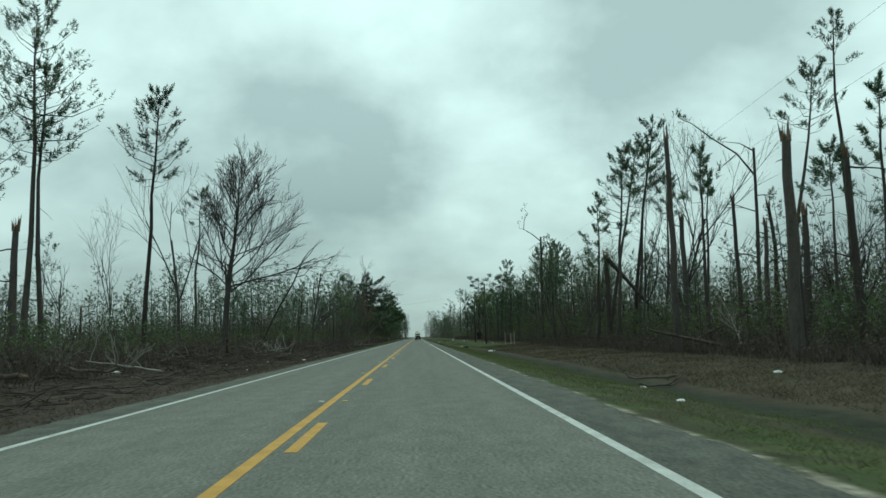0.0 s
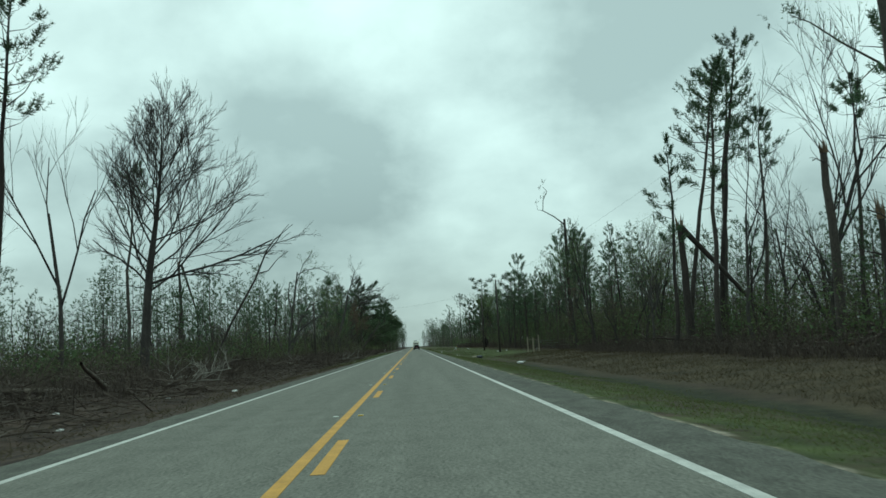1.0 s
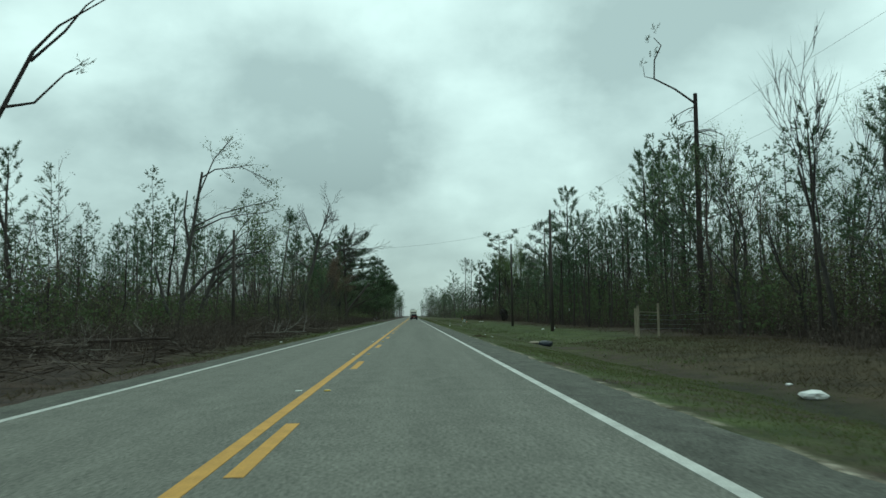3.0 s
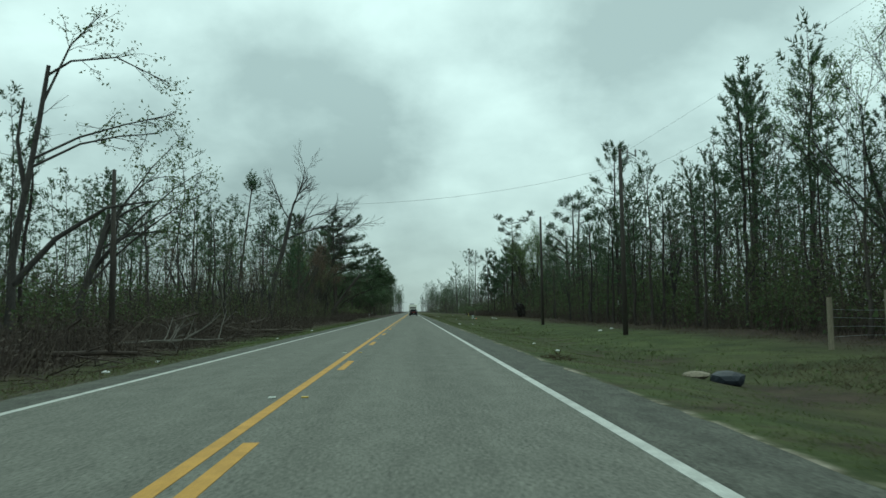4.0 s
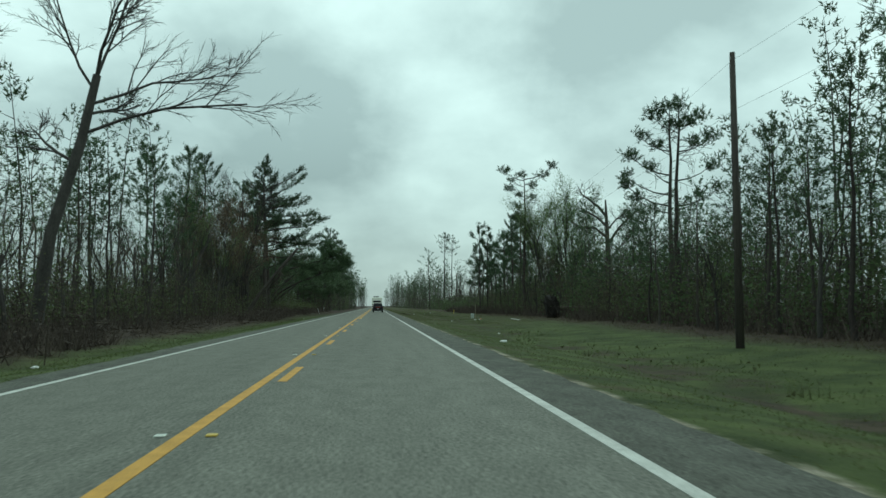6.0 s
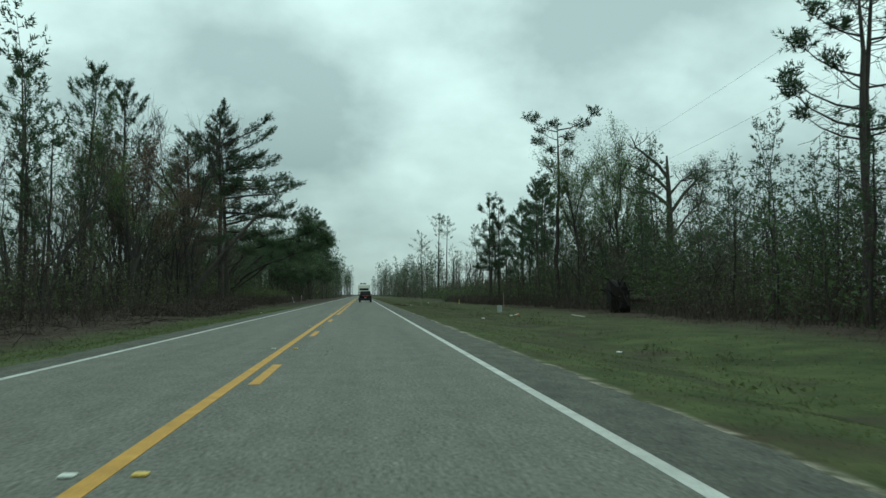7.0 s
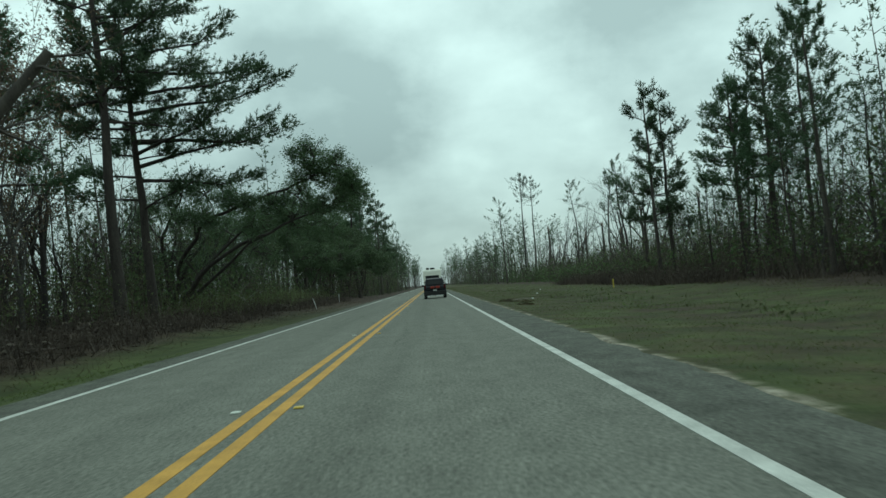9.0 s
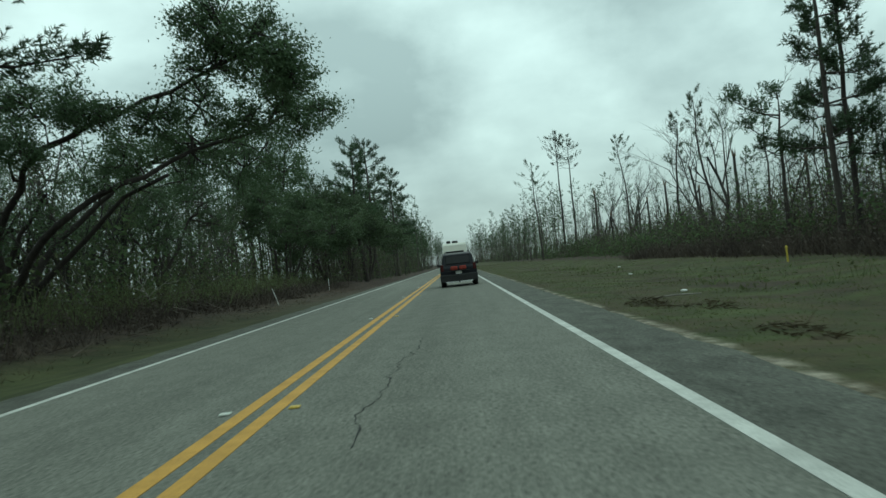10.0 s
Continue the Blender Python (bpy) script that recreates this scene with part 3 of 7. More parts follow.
# ---- vegetation kinds ----
def tree_thing(name, wood, green, bark, leaf, label, category="tree", crown="crown", smooth=True):
    top = new(name)
    top.empty_display_size = 0.5
    stem, twigs = (wood, Geo()) if green.n else (Geo(), Geo())
    if not green.n:
        for i, (v, f) in enumerate(zip(wood.v, wood.f)):
            (twigs if i else stem).add(v, f - f.min())
    part("trunk", stem, bark, top, smooth=smooth)
    if twigs.n:
        part("crown", twigs, bark, top, "leafless crown of fine branches", smooth)
    if green.n:
        part(crown, green, leaf, top)
    return tagged(top, label, category)


def at(x, y, turn=0.0, size=1.0, tall=1.0, sink=0.12):
    return pose(x, y, float(gz(x, y)) - sink, 0, 0, turn) @ Matrix.Diagonal((size, size, size * tall, 1))


class Kind:
    """A tree built once; the first call of put places it, later calls place copies."""

    def __init__(self, thing):
        self.thing, self.used = thing, False

    def put(self, m, label="", group=""):
        if self.used:
            ob = copy_thing(self.thing, m)
        else:
            ob, self.used = self.thing, True
            ob.matrix_basis = m
        return tagged(ob, label, group=group)


def R(seed):
    return np.random.default_rng(seed)


PINES = [Kind(tree_thing("pine_tree", *pine(R(s), h, c, nb, 6, 11, reach, 0.31, 0.044, stubs=8, patchy=0.12), M_BARK, M_NEEDLE, "slender pine with a dark green crown of brush-like tufts"))
         for s, h, c, nb, reach in ((1, 17, 0.52, 28, 0.16), (2, 18, 0.6, 32, 0.145), (3, 16, 0.5, 26, 0.18), (4, 19, 0.52, 30, 0.15), (5, 15, 0.66, 32, 0.17))]
THINPINES = [Kind(tree_thing("thin_pine", *pine(R(s), h, c, nb, 5, 13, 0.12, 0.28, 0.032, bend=1.1, patchy=0.4), M_BARK, M_NEEDLE, "thin storm-stripped pine with few needle tufts"))
             for s, h, c, nb in ((11, 14, 0.45, 20), (12, 12, 0.4, 16), (13, 16, 0.36, 18))]
BARES = [Kind(tree_thing("bare_tree", *broadleaf(R(s), h, 4, 0, spread=0.5, rise=0.12, kids=(3, 4)), M_GREYBARK, M_LEAF, "leafless grey-barked broadleaf tree"))
         for s, h in ((21, 13), (22, 15))]
BUDS = [Kind(tree_thing("budding_tree", *broadleaf(R(s), h, 4, 2200, 0.09, spread=0.5, rise=0.14, kids=(3, 4), trunk=0.18), M_GREYBARK, leaf, label))
        for s, h, leaf, label in ((31, 13, M_LEAF, "slim broadleaf tree with sparse pale green young leaves"), (32, 15, M_BUD, "slim broadleaf tree with reddish spring buds"), (33, 12, M_LEAF, "slim broadleaf tree with sparse pale green young leaves"), (34, 14, M_BUD, "slim broadleaf tree with reddish spring buds"))]
SNAGS = [Kind(tree_thing("broken_trunk", *snag(R(s), h, r, st, hang), M_BARK, M_SPLINTER, "dead pine trunk snapped off with splintered top", crown="splintered_top"))
         for s, h, r, st, hang in ((41, 9, 0.19, 5, False), (42, 7, 0.16, 4, False), (43, 11, 0.18, 7, False), (44, 8, 0.17, 3, True))]

# ---- deep woods, many trees in one sheet ----
def low_pine(rng, h, crown, nb, reach, tufts=4, blades=4, size=0.42, width=0.08, bend=0.8):
    """A plain pine for the depth of the woods."""
    wood, green = Geo(), Geo()
    line = trunk_line(rng, h, bend, 5)
    wood.tube(line, (0.006 * h + 0.015) * np.array([1.15, 0.85, 0.62, 0.4, 0.12]), 4)
    s = np.linspace(0, 1, 5)
    rel = (np.arange(nb) + rng.random(nb)) / nb
    t = 1 - crown * (1 - rel)
    base = np.column_stack([np.interp(t, s, line[:, i]) for i in range(3)])
    az = np.arange(nb) * 2.4 + rng.uniform(-0.6, 0.6, nb)
    length = h * reach * (1.15 - rel) ** 0.7 * rng.uniform(0.4, 1.2, nb)
    way = np.column_stack([np.cos(az), np.sin(az), rng.uniform(-0.15, 0.3, nb) + 0.5 * rel])
    wood.blades(base, way, length, 0.03, rng)
    q = np.repeat(np.arange(nb), tufts)
    u = rng.uniform(0.35, 1.0, len(q))
    c = base[q] + way[q] * (length[q] * u)[:, None] + rng.normal(size=(len(q), 3)) * 0.22
    c = np.concatenate([c, line[-1] + rng.normal(size=(3, 3)) * 0.15])
    d = np.concatenate([way[q] + [0, 0, 0.4], np.tile([0, 0, 1.0], (3, 1))])
    brushes(green, c, d + rng.normal(size=d.shape) * 0.25, rng, blades, size * 1.7, size, width)
    return wood, green


def low_broad(rng, h, limbs=9, twigs=75, leaves=0, leaf=0.26, low=0.25, bend=1.2):
    """A plain broadleaf tree for the depth of the woods."""
    wood, green = Geo(), Geo()
    line = trunk_line(rng, h, bend, 5)
    wood.tube(line, (0.005 * h + 0.012) * np.array([1.1, 0.85, 0.6, 0.35, 0.08]), 4)
    s = np.linspace(0, 1, 5)
    at_, way_ = [], []
    for i in range(limbs):
        t = low + (0.95 - low) * (i + rng.random()) / limbs
        b = np.array([np.interp(t, s, line[:, k]) for k in range(3)])
        az = i * 2.4 + rng.uniform(-0.5, 0.5)
        w = np.array([np.cos(az), np.sin(az), rng.uniform(0.5, 1.6)])
        w /= np.linalg.norm(w)
        length = h * rng.uniform(0.14, 0.3) * (1.2 - t)
        e = b + w * length + [0, 0, 0.12 * length]
        wood.tube([b, (b + e) / 2 - [0, 0, 0.04 * length], e], [0.035, 0.022, 0.008], 3)
        at_.append((b, e))
        way_.append(w)
    k = rng.integers(0, limbs, twigs)
    u = rng.uniform(0.3, 1.0, twigs)
    B, E = np.array([a for a, _ in at_]), np.array([e for _, e in at_])
    p = B[k] + (E[k] - B[k]) * u[:, None]
    w = np.array(way_)[k] + rng.normal(size=(twigs, 3)) * 0.5 + [0, 0, 0.3]
    w /= np.linalg.norm(w, axis=1)[:, None]
    length = h * rng.uniform(0.04, 0.12, twigs)
    wood.blades(p, w, length, 0.014, rng)
    if leaves:
        j = rng.integers(0, twigs, leaves)
        green.leaves(p[j] + w[j] * (length[j] * rng.uniform(0.2, 1.0, leaves))[:, None] + rng.normal(size=(leaves, 3)) * 0.2, rng.uniform(0.5, 1.2, leaves) * leaf, rng)
    return wood, green


LOW = [low_pine(R(s), h, c, nb, reach, 4, 4, 0.36, 0.075) for s, h, c, nb, reach in ((51, 15, 0.48, 17, 0.14), (52, 17, 0.46, 18, 0.13), (53, 13, 0.58, 18, 0.14), (61, 16, 0.52, 18, 0.13))]
NEARLOW = [low_pine(R(s), h, c, nb, reach, 5, 7, 0.32, 0.05) for s, h, c, nb, reach in ((51, 15, 0.5, 18, 0.15), (52, 17, 0.48, 19, 0.14), (53, 13, 0.6, 19, 0.15), (61, 16, 0.54, 19, 0.14))]
LOWTHIN = [low_pine(R(s), h, 0.5, 10, 0.12, 4, 6, 0.28, 0.045, 1.4) for s, h in ((54, 11), (55, 9), (56, 13))]
LOWBARE = [low_broad(R(s), h, 9, 60) for s, h in ((57, 12), (58, 10), (62, 13))]
LOWBUD = [low_broad(R(s), h, 9, 50, 170, 0.14) for s, h in ((59, 11), (60, 13), (63, 12))]


def woods(name, label, spots, kinds, rng):
    """Many trees in one object: wood, needles and young leaves by material."""
    vs, fs, slot, n = [], [], [], 0
    for (x, y, size), k in zip(spots, kinds):
        wood, green = k[0]
        a = rng.uniform(0, 6.28)
        ca, sa = np.cos(a), np.sin(a)
        tall = rng.uniform(0.85, 1.15)
        lean = rng.normal(size=2) * 0.05
        for g, mat in ((wood, 3 if k[1] == 3 else 0), (green, k[1])):
            if not g.n:
                continue
            v, f = g.arrays()
            z = v[:, 2] * size * tall
            vs.append(np.column_stack([x + size * (ca * v[:, 0] - sa * v[:, 1]) + z * lean[0], y + size * (sa * v[:, 0] + ca * v[:, 1]) + z * lean[1], z + float(gz(x, y)) - 0.15]))
            fs.append(f + n)
            slot.append(np.full(len(f), mat))
            n += len(v)
    me = mesh_of(name, np.concatenate(vs), np.concatenate(fs), M_WOODBARK, M_WOODS, M_LEAF, M_WOODTWIG, slots=np.concatenate(slot))
    return tagged(part(name, me), label, "woods", kind="stuff")


def choose(rng, table, near):
    names, w = zip(*table.items())
    key = names[rng.choice(len(names), p=np.array(w) / sum(w))]
    if key == "pine":
        return (NEARLOW if near else LOW)[rng.integers(len(LOW))], 1
    if key == "thin":
        return LOWTHIN[rng.integers(3)], 1
    if key == "bare":
        return LOWBARE[rng.integers(3)], 3
    return LOWBUD[rng.integers(3)], 2 if key == "leaf" else 3


def scatter(rng, x0, x1, y0, y1, cell):
    out = []
    for x in np.arange(x0, x1, cell):
        for y in np.arange(y0, y1, cell):
            out.append((x + rng.uniform(0, cell), y + rng.uniform(0, cell)))
    return out


# side, depth range, stretch along the road, spacing, size, mix
STANDS = [
    ("right", 27, 44, 28, 98, 3.2, 0.6, {"thin": 2, "bare": 2, "leaf": 3, "bud": 3, "pine": 4}),
    ("right", 25, 42, 98, 150, 3.2, 0.8, {"leaf": 4, "bud": 3, "pine": 4, "thin": 1}),
    ("right", 25, 42, 150, 212, 3.2, 1.0, {"pine": 6, "bud": 4, "thin": 1, "leaf": 1}),
    ("right", 24, 42, 212, 240, 3.2, 0.64, {"pine": 8, "bud": 2, "leaf": 1}),
    ("right", 26, 42, 240, 272, 3.0, 0.82, {"pine": 3, "bud": 4, "leaf": 5, "thin": 1}),
    ("right", 24, 42, 272, 294, 3.0, 0.86, {"pine": 5, "bud": 4, "leaf": 3}),
    ("right", 24, 46, 294, 330, 4.2, 0.68, {"bare": 3, "bud": 4, "leaf": 3, "thin": 3, "pine": 1}),
    ("right", 25, 52, 330, 430, 4.4, 0.66, {"thin": 3, "bare": 4, "leaf": 2, "bud": 2, "pine": 1}),
    ("right", 18, 36, 430, 640, 4.6, 1.0, {"thin": 2, "bare": 1, "leaf": 4, "pine": 5}),
    ("right", 13, 34, 640, 1150, 9.0, 1.35, {"leaf": 4, "pine": 4}),
    ("left", 24, 50, 28, 112, 3.6, 0.45, {"thin": 5, "bare": 2, "pine": 4, "bud": 1}),
    ("left", 20, 48, 112, 168, 3.5, 0.72, {"thin": 3, "pine": 7, "bare": 1, "bud": 2}),
    ("left", 18.5, 40, 168, 212, 4.2, 0.95, {"pine": 5, "bud": 5, "leaf": 2, "thin": 1}),
    ("left", 19, 40, 212, 262, 4.8, 1.15, {"pine": 5, "bud": 5, "leaf": 2}),
    ("left", 18, 38, 262, 345, 4.8, 1.05, {"pine": 3, "bud": 5, "thin": 3, "leaf": 1}),
    ("left", 17, 38, 345, 420, 4.2, 1.15, {"pine": 4, "bud": 4, "leaf": 1}),
    ("left", 10, 30, 420, 660, 4.2, 1.25, {"pine": 6, "leaf": 2}),
    ("left", 8, 30, 660, 1150, 9.0, 1.4, {"pine": 5, "leaf": 2}),
]
for n, (side, d0, d1, y0, y1, cell, size, mix) in enumerate(STANDS):
    rng = R(100 + n)
    spots, kinds = [], []
    for d, y in scatter(rng, d0, d1, y0, y1, cell):
        spots.append((d if side == "right" else -d, y, size * rng.uniform(0.7, 1.2)))
        kinds.append(choose(rng, mix, y < 320 and d < 34))
    woods("deep_woods", "deep woodland of thin pines and broadleaf trees", spots, kinds, rng)


# trees of the front rows
HEROES = [(23, 134), (18.5, 51.5), (20.3, 38.9), (23.9, 39.2), (34.6, 74.6), (22.2, 76.6), (27.5, 88.6), (22.9, 86), (25.5, 87), (22.4, 85), (-15, 195), (-15.5, 183), (-15.2, 138), (-18.5, 85), (-21.9, 70.3), (-25, 55.5), (20.6, 264.5), (22.8, 267), (32.4, 259), (-14.9, 277.5), (-15.1, 283.2), (-14, 255), (-17.3, 294), (-14.4, 258.5), (20.8, 299), (22.3, 300.5), (25, 286.5), (22, 241), (26, 241), (30, 242), (25.1, 216), (26.3, 217), (22.4, 264.4)]
FRONT = [
    ("right", 21, 27, 98, 148, 3.6, 0.72, {"bud": 5, "pine": 5}),
    ("right", 20, 25.5, 150, 190, 3.0, 0.95, {"pine": 8, "bud": 3}),
    ("right", 20, 25, 190, 208, 3.4, 0.8, {"pine": 8, "bud": 3}),
    ("right", 22, 30, 219, 246, 3.8, 0.52, {"pine": 7, "bud": 2, "snag": 1}),
    ("right", 22, 27, 245, 268, 4.2, 0.74, {"pine": 2, "bud": 5}),
    ("right", 21, 27.5, 268, 292, 3.5, 0.84, {"pine": 6, "bud": 3}),
    ("right", 24, 32, 292, 322, 5.0, 0.7, {"bud": 5, "bare": 2, "snag": 1, "thin": 1}),
    ("right", 25, 36, 330, 425, 6.5, 1.05, {"thin": 3, "bare": 2, "snag": 2}),
    ("left", 16.5, 24, 112, 165, 4.2, 0.66, {"thin": 3, "pine": 6, "snag": 1, "bud": 2}),
    ("left", 13, 18.5, 168, 200, 3.2, 0.8, {"pine": 4, "bud": 6, "bare": 1}),
    ("left", 13.5, 18, 200, 250, 4.1, 0.95, {"pine": 5, "bud": 6}),
    ("left", 16, 20, 250, 277, 3.8, 1.12, {"pine": 2, "bud": 7}),
    ("left", 19, 26, 277, 345, 3.6, 0.88, {"pine": 2, "bud": 7, "bare": 1}),
    ("right", 23, 38, 20, 96, 5.5, 0.58, {"thin": 3, "bare": 2, "snag": 3, "bud": 3, "pine": 2}),
    ("left", 20, 42, 20, 110, 9.0, 0.48, {"thin": 3, "bare": 2, "snag": 3}),
    ("left", 12, 19, 345, 440, 5.5, 1.2, {"pine": 5, "bud": 1}),
]
POOLS = {"pine": PINES, "thin": THINPINES, "bare": BARES, "bud": BUDS, "snag": SNAGS}
for n, (side, d0, d1, y0, y1, cell, size, mix) in enumerate(FRONT):
    rng = R(200 + n)
    for d, y in scatter(rng, d0, d1, y0, y1, cell):
        x = d if side == "right" else -d
        names = list(mix)
        pool = POOLS[names[rng.choice(len(names), p=np.array(list(mix.values())) / sum(mix.values()))]]
        kind, turn, big = pool[rng.integers(len(pool))], rng.uniform(0, 360), size * rng.uniform(0.82, 1.15)
        if min(math.hypot(x - a, y - c) for a, c in HEROES) > 1.6:
            kind.put(at(x, y, turn, big), group="roadside trees")


def thick_woods(seed, n, x0, x1, y0, y1, tall, label):
    """Tangle of twigs, stems and small leaves deep in the woods, in clumps with an uneven top."""
    rng = R(seed)
    g, leafy = Geo(), seed % 2 == 0
    m = max(n // 60, 1)
    cx, cy = rng.uniform(x0, x1, m), rng.uniform(y0, y1, m)
    ch = tall * rng.uniform(0.45, 1.25, m)
    k = rng.integers(0, m, n)
    x, y = cx[k] + rng.normal(size=n) * 0.9, cy[k] + rng.normal(size=n) * 0.9
    z = gz(x, y) + ch[k] * rng.random(n) ** 1.1
    p = np.column_stack([x, y, z])
    if leafy:
        g.leaves(p, rng.uniform(0.16, 0.42, n), rng)
    else:
        way = rng.normal(size=(n, 3)) * [0.6, 0.6, 0.4] + [0, 0, 0.7]
        g.blades(p, way, rng.uniform(0.7, 2.4, n), rng.uniform(0.012, 0.04, n), rng)
    return tagged(part("thick_woods", g, M_BACK if leafy else M_WOODTWIG), label, "woods", kind="stuff")


BACK = "dense tangle of twigs and foliage deep inside the woods"
for seed, n, x0, x1, y0, y1, tall in (
        (801, 19000, 30, 50, 30, 150, 7.5), (802, 11000, 30, 50, 30, 150, 7.5), (803, 22000, 27, 44, 150, 330, 7.0), (804, 16000, 27, 44, 150, 330, 7.5),
        (819, 9000, 25, 40, 208, 280, 8.0), (820, 9000, 25, 40, 208, 280, 8.5), (805, 10000, 28, 55, 330, 440, 4.5), (821, 9000, 22, 34, 305, 450, 3.4), (822, 7000, 22, 34, 305, 450, 3.2), (825, 9000, -20, -11.5, 345, 560, 6.0), (826, 9000, -20, -11.5, 345, 560, 7.0), (829, 8000, 15, 30, 450, 900, 6.5), (830, 8000, 15, 30, 450, 900, 7.0), (807, 15000, -60, -30, 30, 120, 5.5), (808, 8000, -60, -28, 30, 120, 5.5),
        (809, 16000, -46, -20, 110, 180, 4.5), (810, 9000, -46, -20, 110, 180, 4.5), (811, 8000, -40, -18, 180, 250, 4.2), (812, 6500, -40, -18, 180, 250, 4.6), (817, 5000, -40, -20, 250, 284, 4.0), (818, 4000, -40, -19, 250, 284, 4.5), (827, 7000, -38, -18, 284, 345, 5.0), (828, 7000, -38, -18, 284, 345, 5.5),
        (836, 15000, 21.5, 30, 98, 212, 5.0), (838, 9000, 22, 31, 212, 294, 5.5), (840, 11000, -28, -17, 112, 200, 4.2), (842, 3000, -26, -18, 200, 285, 3.4), (844, 9000, 20, 30, 296, 450, 3.6), (846, 8000, 23, 33, 30, 98, 4.0), (848, 8000, -34, -17, 30, 112, 2.8), (850, 7000, -24, -15.5, 285, 345, 6.0), (814, 14000, -28, -11, 340, 640, 10.0), (832, 9000, 24, 33, 98, 215, 5.5), (834, 8000, -20, -9.5, 380, 640, 12.0), (816, 12000, 22, 40, 440, 700, 8.0)):
    thick_woods(seed, n, x0, x1, y0, y1, tall, BACK)


# ---- undergrowth, grass and debris ----
def undergrowth(name, label, rng, n, x0, x1, y0, y1, tall, material, leafy=0.5):
    g = Geo()
    x, y = rng.uniform(x0, x1, n), rng.uniform(y0, y1, n)
    base = np.column_stack([x, y, gz(x, y) - 0.05])
    h = tall * rng.uniform(0.4, 1.2, n)
    per = 12
    b = np.repeat(base, per, 0) + rng.normal(size=(n * per, 3)) * [0.35, 0.35, 0]
    way = rng.normal(size=(n * per, 3)) * [0.42, 0.42, 0.1] + [0, 0, 1]
    g.blades(b, way, np.repeat(h, per) * rng.uniform(0.4, 1.0, n * per), 0.022, rng)
    m = int(n * per * leafy)
    pick = rng.integers(0, n * per, m)
    g.leaves(b[pick] + way[pick] * (np.repeat(h, per)[pick] * rng.uniform(0.1, 0.9, m))[:, None] + rng.normal(size=(m, 3)) * 0.15, rng.uniform(0.07, 0.18, m), rng)
    return tagged(part(name, g, material), label, "undergrowth", kind="stuff")



def saplings(name, label, rng, n, x0, x1, y0, y1, tall, leafy, slots):
    """Thin young trees and shrubs, stems, twigs and leaves in one sheet."""
    wood, green = Geo(), Geo()
    x, y = rng.uniform(x0, x1, n), rng.uniform(y0, y1, n)
    base = np.column_stack([x, y, gz(x, y) - 0.05])
    h = tall * rng.uniform(0.35, 1.15, n)
    lean = np.column_stack([rng.normal(size=(n, 2)) * 0.16, np.ones(n)])
    wood.blades(base, lean, h, 0.018, rng)
    per = 11
    q = np.repeat(np.arange(n), per)
    u = rng.uniform(0.12, 0.95, len(q))
    p = base[q] + lean[q] * (h[q] * u)[:, None]
    w = rng.normal(size=(len(q), 3)) * [0.8, 0.8, 0.3] + [0, 0, 0.6]
    w /= np.linalg.norm(w, axis=1)[:, None]
    length = h[q] * rng.uniform(0.12, 0.3, len(q))
    wood.blades(p, w, length, 0.014, rng)
    m = int(len(q) * leafy * 1.2)
    j = rng.integers(0, len(q), m)
    green.leaves(p[j] + w[j] * (length[j] * rng.uniform(0.1, 1.1, m))[:, None] + rng.normal(size=(m, 3)) * 0.12, rng.uniform(0.07, 0.18, m), rng)
    a, c = wood.arrays(), green.arrays()
    me = mesh_of(name, np.concatenate([a[0], c[0]]), np.concatenate([a[1], c[1] + len(a[0])]), *slots, slots=np.concatenate([np.zeros(len(a[1])), np.ones(len(c[1]))]))
    return tagged(part(name, me), label, "undergrowth", kind="stuff")


BROWN = "dry brown twiggy brush under the trees"
undergrowth("undergrowth", BROWN, R(301), 1900, 20.0, 30, 20, 330, 2.2, M_BRUSH, 0.8)
undergrowth("undergrowth", BROWN, R(305), 700, 17.6, 21, 282, 335, 1.5, M_BRUSH, 0.8)
undergrowth("undergrowth", BROWN, R(306), 700, 18.6, 22, 25, 110, 1.3, M_BRUSH, 0.8)
undergrowth("undergrowth", BROWN, R(302), 2200, -24, -11.0, 5, 330, 1.6, M_BRUSH, 0.8)
undergrowth("undergrowth", BROWN, R(307), 1300, -27, -13.5, 22, 112, 2.3, M_BRUSH, 0.9)
undergrowth("undergrowth", BROWN, R(308), 900, -13.5, -9.6, 235, 345, 1.0, M_BRUSH, 1.0)
undergrowth("undergrowth", "low green scrub under the oaks", R(309), 420, -18, -11.5, 282, 345, 2.2, M_BRUSHLEAF, 1.6)
MIXED = "thicket of thin saplings and shrubs at the wood's edge"
TWO = (M_BRUSH, M_BRUSHLEAF)
saplings("thicket", MIXED, R(321), 1300, 21.5, 36, 25, 98, 3.8, 1.3, TWO)
saplings("thicket", MIXED, R(322), 1000, 21.0, 30, 98, 150, 5.0, 1.5, TWO)
saplings("thicket", MIXED, R(323), 1400, 21.0, 29, 150, 330, 4.4, 1.5, TWO)
saplings("thicket", MIXED, R(324), 700, 24, 38, 330, 430, 3.4, 1.3, TWO)
saplings("thicket", MIXED, R(325), 1250, -36, -16, 20, 112, 2.6, 1.2, TWO)
saplings("thicket", MIXED, R(326), 950, -30, -14, 112, 168, 3.6, 1.3, TWO)
saplings("thicket", MIXED, R(327), 1000, -22, -12.0, 168, 276, 4.4, 1.5, TWO)
saplings("thicket", MIXED, R(329), 600, -24, -15.5, 276, 345, 4.2, 1.5, TWO)
saplings("thicket", MIXED, R(328), 700, -20, -10, 345, 560, 6.0, 1.6, TWO)


